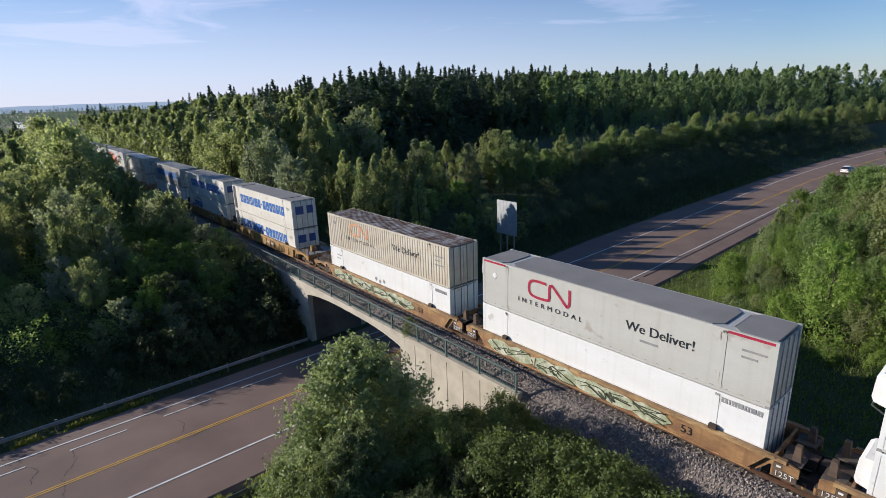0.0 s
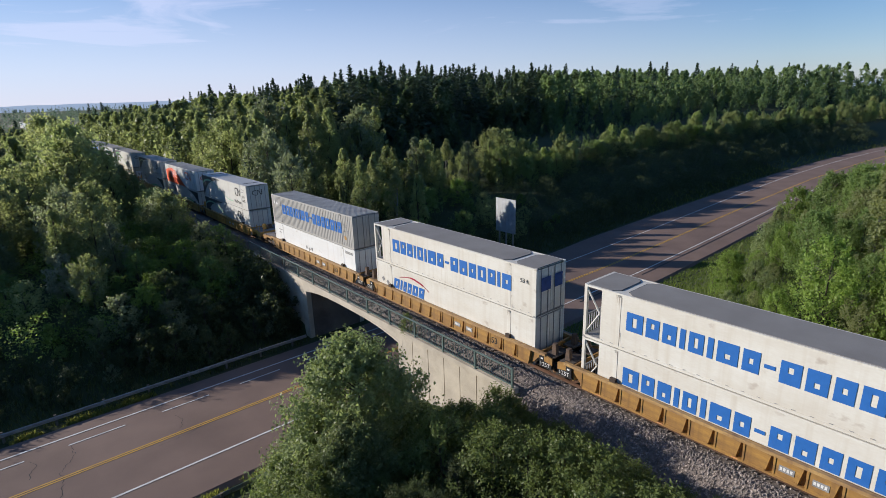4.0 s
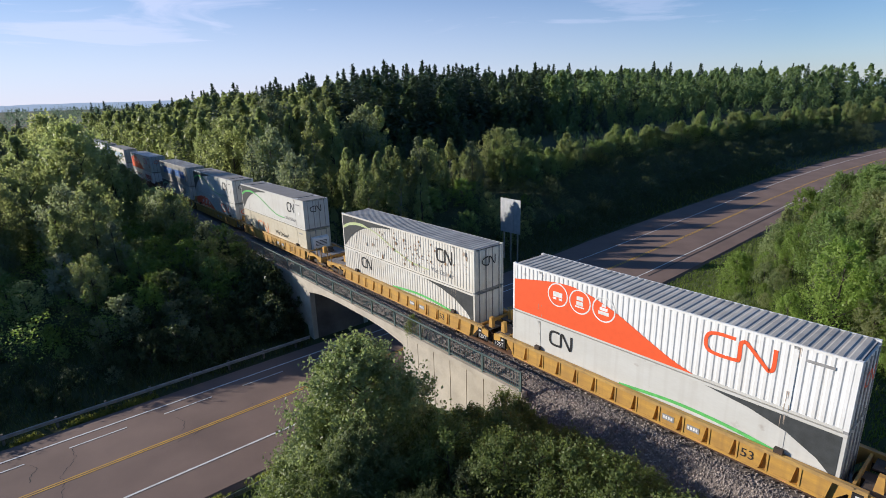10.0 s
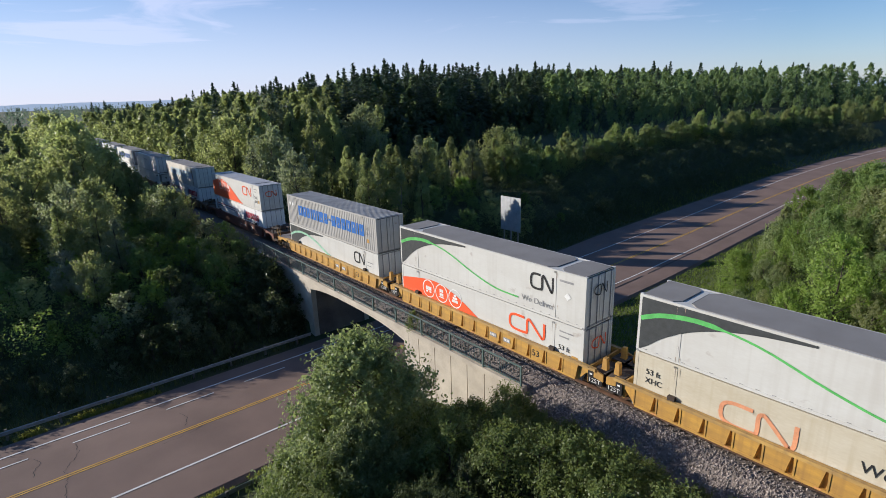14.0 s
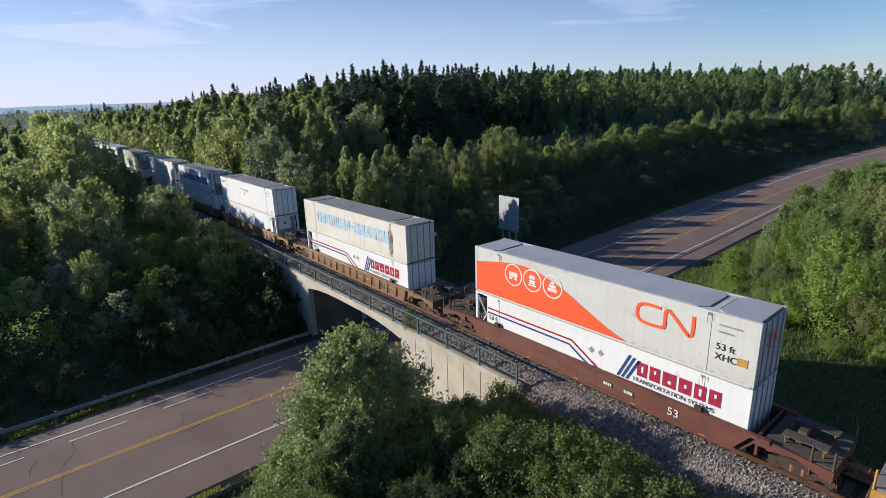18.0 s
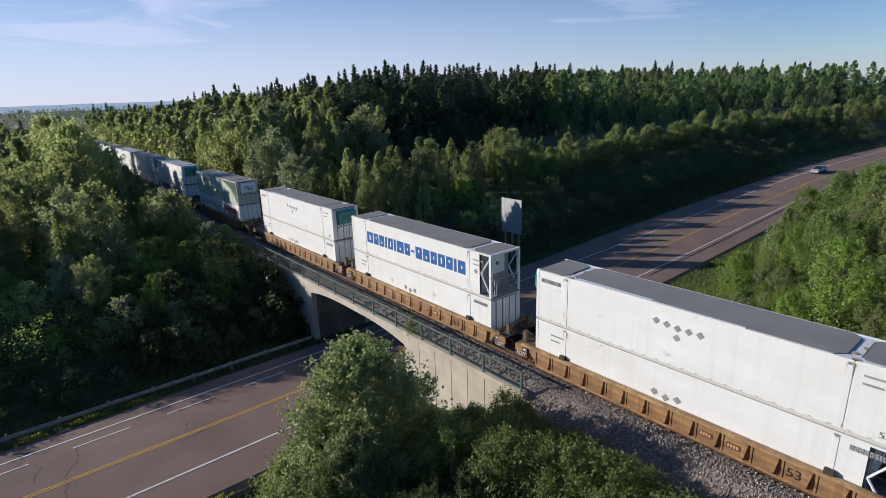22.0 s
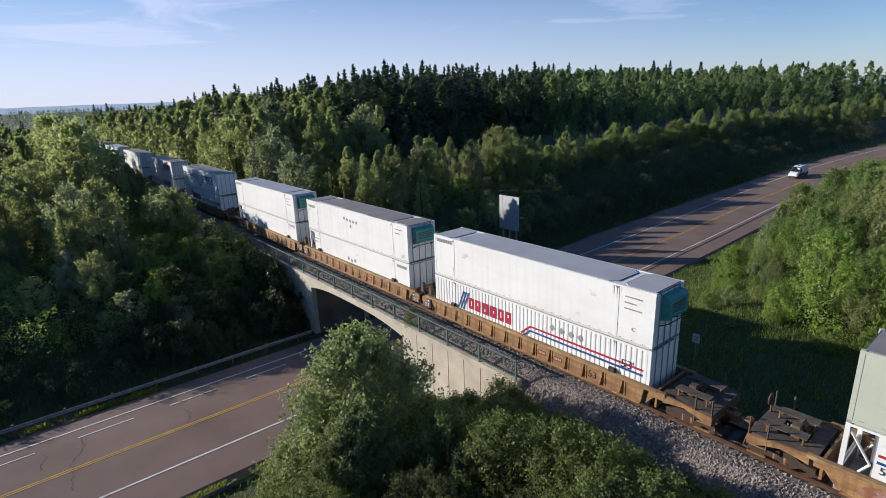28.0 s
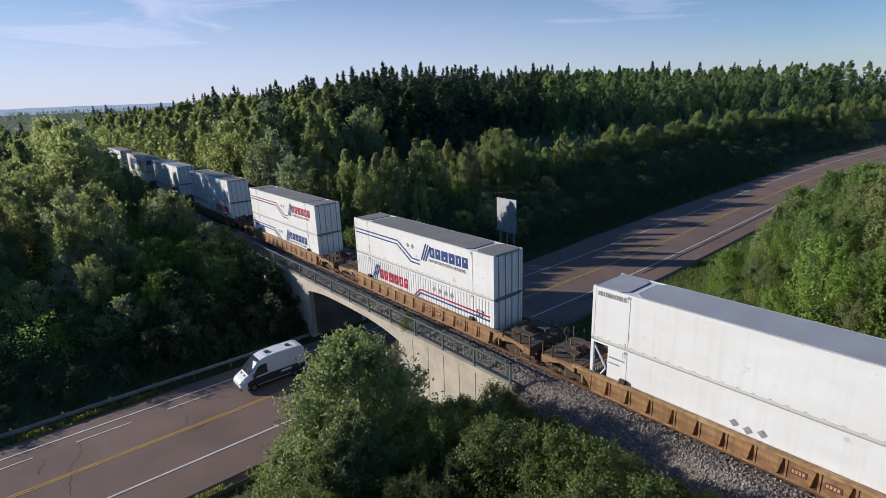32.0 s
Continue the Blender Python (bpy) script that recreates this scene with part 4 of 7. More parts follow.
def cover(name, n, x0, x1, y0, y1, keep, length, width, mat, label, up=1.2):
    x, y = gs.uniform(x0, x1, n), gs.uniform(y0, y1, n)
    ok = keep(x, y)
    x, y = x[ok], y[ok]
    p = np.stack([x, y, ground(x, y) + length * 0.55], -1)
    nor = gs.normal(size=p.shape) * np.array([1, 1, 0.35])
    nor /= np.linalg.norm(nor, axis=1, keepdims=True)
    uu = gs.normal(size=p.shape) * 0.35 + np.array([0, 0, up])
    uu /= np.linalg.norm(uu, axis=1, keepdims=True)
    w = np.cross(nor, uu)
    k = gs.uniform(0.6, 1.4, (len(p), 1))
    u, w = uu * length * k, w * width * k
    v = np.stack([p - u * 0.6, p + w, p + u, p - w], 1)
    tagged(new(name, leaf_mesh(name, v, mat)), label, "grass", kind="stuff")


def noise_mask(x, y):
    return np.sin(1.7 * y) + np.sin(0.63 * y + 2.0) + 0.6 * np.sin(4.1 * y + 9.0 * x)


cover("bank_grass", 60000, -29, 6, 4, 60, lambda x, y: (x - road_x(y) > 7.4) & (y > 4.2), 0.21, 0.03, BLADES, "long green grass on the bank between track and highway")
cover("verge_grass", 42000, -52, -41, -60, 120, lambda x, y: (x - road_x(y) < 0.4 - shoulder(y)) & (np.abs(y) > 3.4), 0.28, 0.035, VERGE_BLADES, "long grass on the highway verge, shade put into its colour")
cover("near_verge_grass", 26000, -28, 2, -40, -3.6, lambda x, y: (x - road_x(y) > 7.4), 0.24, 0.022, NEAR_BLADES, "long grass and weeds beside the highway and track")
cover("roadside_weeds", 5200, -42.4, -41.75, -40, -15, lambda x, y: noise_mask(x, y) > -0.25, 0.26, 0.035, WEED_BLADES, "yellow-green weeds along the guard rail, sunlight put into their colour")
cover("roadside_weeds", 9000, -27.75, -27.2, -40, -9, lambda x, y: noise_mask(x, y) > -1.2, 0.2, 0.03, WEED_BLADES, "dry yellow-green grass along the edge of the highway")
cover("lit_verge_grass", 14000, -50, -5, 62, 230, lambda x, y: (x - road_x(y) < -shoulder(y) + 0.9) & (x - road_x(y) > -shoulder(y) - 4.2), 0.4, 0.06, WEED_BLADES, "grass strip between highway and wood, sunlight put into its colour")
light = []
for x, y, r in scatter(12, -110, -40, -32, 190, 2.3, lambda x, y: x < road_x(y) - shoulder(y) - (1.6 if y < 110 else 4.0) and abs(y) > 4.6 and (abs(y) > 6.5 or x > -60) and (y < 46 or x > road_x(y) - 34) and not (x > -50.5 and 21 < y < 30)):
    h = r.uniform(1.3, 3.2) * min(1.0, 0.45 + (float(road_x(y)) - 9.2 - x) / 9)
    v = BUSHES[r.randrange(4)][2][:: 10 if y < 46 else 5] * (h / 4)
    v = v[..., [1, 0, 2]] if r.random() < 0.5 else v
    (light if y < -4 and x < -50 else us).append(v * np.array([1.3, 1.3, 1.0]) + np.array([x, y, float(ground(x, y)) - 0.1]))
# first part has shade in its leaf colour, the second is kept bright
tagged(new("undergrowth", leaf_mesh("undergrowth", np.concatenate(us), LEAF_SHADE)), "undergrowth beneath the trees with shade-coloured leaves", "undergrowth", kind="stuff")
tagged(new("undergrowth", leaf_mesh("undergrowth", np.concatenate(light), LEAF_BUSH)), "green undergrowth between young trees on the slope", "undergrowth", kind="stuff")

# ---- the train ----
def paint(name, color, dirt, rough=0.5, amount=0.22, scale=0.8, rust=0.35):
    """Painted steel: faded patches, grime running down and specks of rust, different on each thing."""
    ma = material(name, color, rough, second=dirt, scale=scale, fine=9, amount=amount, bump=0.03, stretch=(0.5, 0.5, 1.6))
    n, l = ma.node_tree.nodes, ma.node_tree.links
    bs = n["Principled BSDF"]
    base = bs.inputs["Base Color"].links[0].from_socket
    tc, inf = n.new("ShaderNodeTexCoord"), n.new("ShaderNodeObjectInfo")
    shift = n.new("ShaderNodeVectorMath")
    shift.operation = "MULTIPLY_ADD"
    shift.inputs[1].default_value = (1, 1, 1)
    far = n.new("ShaderNodeVectorMath")
    far.operation = "SCALE"
    far.inputs["Scale"].default_value = 60.0
    l.new(inf.outputs["Random"], far.inputs[0])
    l.new(tc.outputs["Object"], shift.inputs[0])
    l.new(far.outputs["Vector"], shift.inputs[2])
    for stretch, lo, hi, most, tone, detail in (((3.4, 3.4, 0.16), 0.50, 0.80, amount * 2.2, dirt, 4), ((1.1, 1.1, 1.5), 0.66, 0.74, rust, (0.16, 0.08, 0.04), 9), ((0.22, 0.22, 0.5), 0.45, 0.75, amount * 1.2, dirt, 3)):
        mp, tx, rg_, mx = n.new("ShaderNodeMapping"), n.new("ShaderNodeTexNoise"), n.new("ShaderNodeMapRange"), n.new("ShaderNodeMixRGB")
        mp.inputs["Scale"].default_value = stretch
        tx.inputs["Scale"].default_value, tx.inputs["Detail"].default_value = 1.0, detail
        rg_.inputs["From Min"].default_value, rg_.inputs["From Max"].default_value, rg_.inputs["To Max"].default_value = lo, hi, most
        mx.inputs["Color2"].default_value = (*tone, 1)
        l.new(shift.outputs["Vector"], mp.inputs["Vector"])
        l.new(mp.outputs["Vector"], tx.inputs["Vector"])
        l.new(tx.outputs["Fac"], rg_.inputs["Value"])
        l.new(rg_.outputs["Result"], mx.inputs["Fac"])
        l.new(base, mx.inputs["Color1"])
        base = mx.outputs["Color"]
    l.new(base, bs.inputs["Base Color"])
    return ma


P_WHITE = paint("white_paint", (0.72, 0.73, 0.73), (0.56, 0.54, 0.50))
P_PALE = paint("pale_grey_paint", (0.56, 0.56, 0.53), (0.42, 0.40, 0.36))
P_GREY = paint("grey_paint", (0.47, 0.47, 0.44), (0.36, 0.34, 0.31))
P_SILVER = paint("silver_grey_paint", (0.42, 0.41, 0.385), (0.30, 0.285, 0.26))
P_TAN = paint("tan_paint", (0.58, 0.54, 0.45), (0.38, 0.30, 0.21), amount=0.3)
P_SAGE = paint("sage_grey_paint", (0.45, 0.48, 0.40), (0.34, 0.36, 0.30))
P_SOILED = paint("soiled_cream_paint", (0.56, 0.52, 0.42), (0.42, 0.36, 0.25), amount=0.35)
P_CREAM = paint("cream_white_paint", (0.66, 0.65, 0.60), (0.50, 0.45, 0.37), amount=0.3)
P_ROOF = material("roof_membrane", (0.27, 0.255, 0.235), 0.65, second=(0.18, 0.165, 0.15), scale=0.6, amount=0.4)
P_ROOF_PALE = material("roof_pale", (0.42, 0.43, 0.45), 0.45, second=(0.3, 0.29, 0.28), scale=0.6, amount=0.4)
P_ROOF_RIB = material("roof_ribbed", (0.50, 0.48, 0.44), 0.85, second=(0.26, 0.25, 0.235), scale=0.7, amount=0.5)
P_ROOF_RUST = material("roof_rusted", (0.46, 0.43, 0.38), 0.8, second=(0.15, 0.08, 0.05), scale=1.6, amount=0.8)
M_BLACK = material("black_paint", (0.03, 0.03, 0.032), 0.5)
M_DARK = material("charcoal_paint", (0.065, 0.07, 0.072), 0.45)
M_BLUE = material("blue_paint", (0.03, 0.14, 0.44), 0.45, amount=0.2)
M_SKYBLUE = material("faded_blue_paint", (0.20, 0.42, 0.62), 0.5, second=(0.55, 0.6, 0.62), scale=2.5, amount=0.5)
M_NAVY = material("navy_paint", (0.035, 0.075, 0.24), 0.45)
M_ROYAL = material("royal_blue_paint", (0.03, 0.115, 0.36), 0.45, amount=0.2)
M_RED = material("red_paint", (0.40, 0.028, 0.065), 0.45)
M_ORANGE = material("orange_red_paint", (0.78, 0.11, 0.035), 0.45, second=(0.6, 0.08, 0.03), amount=0.2)
M_SALMON = material("faded_orange_paint", (0.72, 0.32, 0.17), 0.5)
M_GREEN = material("green_paint", (0.13, 0.52, 0.14), 0.45)
M_OLIVE = material("faded_olive_paint", (0.40, 0.50, 0.20), 0.5, second=(0.5, 0.5, 0.36), scale=2.0)
M_MINT = material("pale_green_paint", (0.34, 0.62, 0.44), 0.5)
M_TEAL = material("teal_paint", (0.05, 0.25, 0.24), 0.45, second=(0.04, 0.16, 0.15))
M_MARK = material("grey_marking", (0.30, 0.30, 0.30), 0.6)
M_RUST = material("rust", (0.13, 0.065, 0.032), 0.9, second=(0.26, 0.15, 0.07), scale=6)
M_STREAK = material("streak", (0.30, 0.22, 0.16), 0.85, second=(0.42, 0.37, 0.32), scale=5)
M_WHITEMARK = material("white_marking", (0.8, 0.8, 0.78), 0.5)
M_GRAFFITI = material("graffiti_pale", (0.58, 0.58, 0.47), 0.6, second=(0.26, 0.29, 0.17), scale=2.2, fine=7, amount=0.7)
M_GRAFFITI_LINE = material("graffiti_line", (0.06, 0.07, 0.045), 0.6)
M_GRAFFITI_PINK = material("graffiti_pink", (0.42, 0.30, 0.30), 0.6, second=(0.24, 0.10, 0.05), scale=2.4, fine=6, amount=1.0)
CAR_YELLOW = paint("car_yellow", (0.55, 0.315, 0.065), (0.30, 0.17, 0.06), 0.55, 0.40, 1.5)
CAR_OCHRE = paint("car_ochre", (0.42, 0.235, 0.060), (0.20, 0.11, 0.045), 0.6, 0.5, 1.5)
CAR_BROWN = paint("car_brown", (0.30, 0.175, 0.075), (0.14, 0.075, 0.04), 0.65, 0.6, 1.5)
CAR_RUST = paint("car_rust", (0.40, 0.235, 0.100), (0.17, 0.088, 0.045), 0.65, 0.6, 1.5)
CAR_GRIME = paint("car_grime", (0.15, 0.095, 0.06), (0.07, 0.05, 0.04), 0.8, 0.6, 2.0)
CAR_MAROON = paint("car_maroon", (0.17, 0.062, 0.042), (0.10, 0.04, 0.03), 0.65, 0.5, 1.5)
CHORD = {"car_yellow": paint("chord_yellow", (0.52, 0.33, 0.10), (0.28, 0.18, 0.08), 0.6, 0.5, 2.0), "car_ochre": paint("chord_ochre", (0.48, 0.31, 0.12), (0.22, 0.13, 0.07), 0.6, 0.5, 2.0), "car_brown": paint("chord_brown", (0.40, 0.28, 0.15), (0.16, 0.10, 0.06), 0.7, 0.6, 2.0), "car_rust": paint("chord_rust", (0.48, 0.32, 0.15), (0.20, 0.12, 0.06), 0.7, 0.6, 2.0), "car_maroon": CAR_MAROON}
GRATING_PALE = material("grating_pale", (0.26, 0.245, 0.24), 0.8, second=(0.16, 0.14, 0.13), scale=3, fine=50, bump=0.5)
GRATING = material("grating", (0.105, 0.088, 0.074), 0.8, second=(0.06, 0.045, 0.036), scale=3, fine=50, bump=0.5)

MESHES = {}


def shared(key, build, mat, smooth=False):
    k = (key, mat.name)
    if k not in MESHES:
        MESHES[k] = build().mesh(key if isinstance(key, str) else key[0], mat, smooth)
    return MESHES[k]


CL, CW, CH = 8.075, 1.30, 2.90


def corrugated(y_in, y_out):
    """A side of pressed steel: upright waves between the posts."""
    g = Geo()
    prof, x = [], -CL + 0.12
    while x < CL - 0.3:
        prof += [(x, y_in), (x + 0.05, y_out), (x + 0.17, y_out), (x + 0.22, y_in)]
        x += 0.29
    prof.append((CL - 0.12, y_in))
    n = len(prof)
    pts = [(px, py, 0.16) for px, py in prof] + [(px, py, CH - 0.12) for px, py in prof]
    return g.sheet(pts, [(i, i + 1, n + i + 1, n + i) for i in range(n - 1)])


def ribbed_roof():
    g = Geo()
    prof, x = [], -CL + 0.2
    while x < CL - 0.4:
        prof += [(x, CH - 0.038), (x + 0.05, CH - 0.012), (x + 0.22, CH - 0.012), (x + 0.27, CH - 0.038)]
        x += 0.36
    n = len(prof)
    pts = [(px, -CW + 0.06, pz) for px, pz in prof] + [(px, CW - 0.06, pz) for px, pz in prof]
    return g.sheet(pts, [(i, i + 1, n + i + 1, n + i) for i in range(n - 1)])


def roof_section(a, b, chamfer):
    """A flat roof sheet with cut corners towards the lifting beam."""
    def build():
        c = chamfer
        o = [(a, -CW + 0.10), (b, -CW + 0.10), (b, CW - 0.10), (a, CW - 0.10)]
        if c > 0:
            o = [(a, -CW + 0.1), (b - c, -CW + 0.1), (b, -CW + 0.1 + c), (b, CW - 0.1 - c), (b - c, CW - 0.1), (a, CW - 0.1)]
        if c < 0:
            o = [(a - c, -CW + 0.1), (b, -CW + 0.1), (b, CW - 0.1), (a - c, CW - 0.1), (a, CW - 0.1 + c), (a, -CW + 0.1 - c)]
        if chamfer == 0:
            c = 0.35
            o = [(a + c, -CW + 0.1), (b - c, -CW + 0.1), (b, -CW + 0.1 + c), (b, CW - 0.1 - c), (b - c, CW - 0.1), (a + c, CW - 0.1), (a, CW - 0.1 - c), (a, -CW + 0.1 + c)]
        return Geo().prism(o, "z", CH - 0.04, CH - 0.004)
    return build


FACE_Y = -CW - 0.008


def flat(points):
    """A thin painted shape on the near side; points are (x, z)."""
    g = Geo()
    n = len(points)
    return g.sheet([(x, FACE_Y, z) for x, z in points], [tuple(range(n))])


def ribbon(points, width):
    """A painted band along a line of (x, z)."""
    g, pts = Geo(), []
    for i, p in enumerate(points):
        a, b = Vector(points[max(0, i - 1)]), Vector(points[min(len(points) - 1, i + 1)])
        d = (b - a).normalized()
        k = Vector((-d.y, d.x)) * (width[i] if isinstance(width, (list, tuple)) else width) / 2
        q = Vector(p)
        pts += [(q.x - k.x, FACE_Y - 0.003, q.y - k.y), (q.x + k.x, FACE_Y - 0.003, q.y + k.y)]
    return g.sheet(pts, [(2 * i, 2 * i + 2, 2 * i + 3, 2 * i + 1) for i in range(len(points) - 1)])


def curve(points, n=8):
    """A rounded line through the points."""
    out, p = [], [Vector(q) for q in points]
    for i in range(len(p) - 1):
        a, b, c, d = p[max(0, i - 1)], p[i], p[i + 1], p[min(len(p) - 1, i + 2)]
        for k in range(n):
            t = k / n
            out.append(0.5 * (2 * b + (c - a) * t + (2 * a - 5 * b + 4 * c - d) * t * t + (3 * b - 3 * c + d - a) * t ** 3))
    return [tuple(q) for q in out + [p[-1]]]


def blocks(ob, mat, x0, x1, z0, z1, gaps, lean=0.0):
    """A company's name as plain upright blocks, each with a small window."""
    n = len(gaps)
    cell = (x1 - x0) / sum(gaps)
    x = x0
    for turn, w in enumerate(gaps):
        a, b = x + 0.10 * cell, x + w * cell - 0.10 * cell
        h, zm = z1 - z0, (z0 + z1) / 2
        g = Geo()
        if w < 0.8 and n > 12 and w > 0.6:
            o = [(a, zm - 0.09 * h), (b, zm - 0.09 * h), (b, zm + 0.09 * h), (a, zm + 0.09 * h)]
            g.sheet([(p, FACE_Y, q) for p, q in o], [(0, 1, 2, 3)])
        elif w <= 0.6:
            m, t = (a + b) / 2, min(0.5 * (b - a), 0.14 * h)
            o = [(m - t, z0), (m + t, z0), (m + t, z1), (m - t, z1)]
            g.sheet([(p + lean * (q - z0), FACE_Y, q) for p, q in o], [(0, 1, 2, 3)])
        else:
            t, (q0, q1) = 0.37 * (b - a), ((0.26, 0.74), (0.50, 0.76), (0.24, 0.46), (0.38, 0.62))[turn % 4]
            rects = ((a, a + t, 0, 1), (b - t, b, 0, 1), (a + t, b - t, 0, q0), (a + t, b - t, q1, 1))
            for p0, p1, r0, r1 in rects:
                o = [(p0, z0 + r0 * h), (p1, z0 + r0 * h), (p1, z0 + r1 * h), (p0, z0 + r1 * h)]
                g.sheet([(p + lean * (q - z0), FACE_Y, q) for p, q in o], [(0, 1, 2, 3)])
        part("name_block", g, mat, ob)
        x += w * cell


def ring(cx, cz, r, w, n=24):
    g, pts = Geo(), []
    for i in range(n):
        a = 2 * math.pi * i / n
        pts += [(cx + r * math.cos(a), FACE_Y - 0.004, cz + r * math.sin(a)), (cx + (r - w) * math.cos(a), FACE_Y - 0.004, cz + (r - w) * math.sin(a))]
    return g.sheet(pts, [(2 * i, 2 * i + 1, (2 * i + 3) % (2 * n), (2 * i + 2) % (2 * n)) for i in range(n)])


def lettering(words, x, z, size, mat, y=FACE_Y, wide=1.0, spread=1.0):
    """Words in the built-in font, upright on the near side."""
    key = ("lettering", words, x, z, size, mat.name, y, wide, spread)
    if key not in MESHES:
        cu = bpy.data.curves.new("lettering", "FONT")
        cu.body, cu.size, cu.extrude, cu.offset, cu.space_character = words, size, 0.002, 0.0, spread
        ob = new("lettering", cu)
        ob.matrix_world = Matrix.Identity(4)
        bpy.context.view_layer.update()
        me = bpy.data.meshes.new_from_object(ob.evaluated_get(bpy.context.evaluated_depsgraph_get()))
        bpy.data.objects.remove(ob)
        me.transform(Matrix.Translation((x, y - 0.003, z)) @ pose(0, 0, 0, 90) @ Matrix.Diagonal((wide, 1, 1, 1)))
        me.materials.clear()
        me.materials.append(mat)
        MESHES[key] = me
    return MESHES[key]


NAME_LONG = [1.25, 1, 1, 0.5, 1, 0.5, 1.25, 1, 0.7, 1.1, 1.1, 1, 1.1, 1, 0.5, 1.1]
NAME_SIX = [1, 1, 1.2, 1.1, 1, 1]


def rail_mark(ob, x, z, h, mat, k=1.0):
    """A carrier's mark: a hollow rounded bar joined to a slanting bar."""
    w, b = 0.17 * h, k * h
    way = [(0.85, 1), (0.3, 1), (0.06, 0.78), (0.06, 0.22), (0.3, 0), (0.88, 0), (1.0, 0.14), (1.0, 0.80), (1.08, 0.98), (1.2, 0.90), (1.72, 0.10), (1.81, 0.02), (1.9, 0.2), (1.9, 1.06)]
    part("carrier_mark", ribbon(curve([(x + p * b, z + q * h) for p, q in way], 5), w), mat, ob)


def end_mark(ob, y, z, h, mat):
    """The same mark on the doors at the front end."""
    geo = ribbon(curve([(p * 1.05 * h, z + q * h) for p, q in ((0.85, 1), (0.06, 0.78), (0.06, 0.22), (0.88, 0), (1.0, 0.80), (1.2, 0.90), (1.75, 0.06), (1.9, 0.2), (1.9, 1.06))], 5), 0.14 * h)
    geo.v = [(CL + 0.064, y + px, pz) for px, _, pz in geo.v]
    part("carrier_mark", geo, mat, ob)


def diamond(ob, x, z, r, mat):
    part("hazard_placard", flat([(x - r, z), (x, z - r), (x + r, z), (x, z + r)]), mat, ob)


SWOOSH = [(-7.95, 1.72), (-6.8, 2.15), (-5.1, 2.33), (-2.9, 2.02), (-0.45, 1.2), (1.6, 0.68), (3.5, 0.60)]
ARC = [(-7.95, 0.14), (-7.5, 0.45), (-6.7, 1.12), (-5.3, 1.88), (-3.35, 2.42), (-1.0, 2.66)]
FLAME = [(-7.95, 1.95), (-6.2, 2.28), (-4.6, 2.48), (-3.2, 2.38), (-1.5, 1.85), (0.0, 1.15), (1.4, 0.5), (2.5, 0.14)]


def deco_swoosh(ob, green=M_GREEN, words=M_MARK, mark=M_BLACK):
    part("dark_corner", flat([(-7.95, 2.76)] + curve(ARC, 4) + [(-1.0, 2.76)]), M_DARK, ob)
    part("green_swoosh", ribbon(curve(SWOOSH, 5), [0.22] * 12 + [0.10] * 19), green, ob)
    rail_mark(ob, 4.4, 1.5, 0.82, mark)
    end_mark(ob, -0.62, 1.75, 0.55, mark)
    part("lettering", lettering("We Deliver", 3.75, 0.55, 0.50, words), None, ob)


def deco_flame(ob, icons=True, mark=M_ORANGE):
    part("orange_flame", flat([(-7.95, 0.14)] + curve(FLAME, 4)), M_ORANGE, ob)
    for k, x in enumerate((-4.9, -3.5, -2.1)):
        part("icon_ring", ring(x, 1.78, 0.66, 0.07), M_WHITEMARK, ob)
        g = Geo()
        zc = 1.78
        for (a, b, c, d) in (((-0.3, 0.3, -0.12, 0.16), (-0.3, -0.08, -0.28, -0.16), (0.08, 0.3, -0.28, -0.16)), ((-0.2, 0.2, -0.2, 0.02), (-0.2, 0.2, 0.08, 0.3), (-0.28, 0.28, -0.32, -0.24)), ((-0.3, 0.3, -0.28, -0.1), (-0.22, 0.22, -0.06, 0.1), (-0.12, 0.12, 0.14, 0.28)))[k]:
            g.sheet([(x + a, FACE_Y - 0.004, zc + c), (x + b, FACE_Y - 0.004, zc + c), (x + b, FACE_Y - 0.004, zc + d), (x + a, FACE_Y - 0.004, zc + d)], [(0, 1, 2, 3)])
        part("icon", g, M_WHITEMARK, ob)
    rail_mark(ob, 2.8, 1.45, 0.9, mark, 1.55)
    end_mark(ob, -0.62, 1.6, 0.6, mark)


def deco_transport(ob, words=M_RED, tint=M_NAVY, dx=0.0, start=-7.95):
    blocks(ob, words, dx + 3.0, dx + 7.0, 1.56, 2.28, NAME_SIX)
    for k in range(3):
        part("slanted_stripe", flat([(dx + 2.0 + 0.24 * k, 1.15), (dx + 2.14 + 0.24 * k, 1.15), (dx + 2.74 + 0.24 * k, 2.45 - 0.06 * k), (dx + 2.6 + 0.24 * k, 2.45 - 0.06 * k)]), tint, ob)
    part("lettering", lettering("TRANSPORTATION SYSTEMS", dx + 2.85, 1.22, 0.30, M_BLACK), None, ob)
    for k, mt in enumerate((words, tint)):
        o = -0.28 * k
        part("long_stripe", ribbon([(start, 2.05 + o), (dx - 0.75 + o * 0.5, 2.05 + o), (dx + 0.95 + o * 0.5, 1.05 + o), (dx + 1.9, 1.05 + o)], 0.11), mt, ob)
    for x in (dx + 0.5, dx + 1.05):
        diamond(ob, x, 1.95, 0.18, M_MARK)


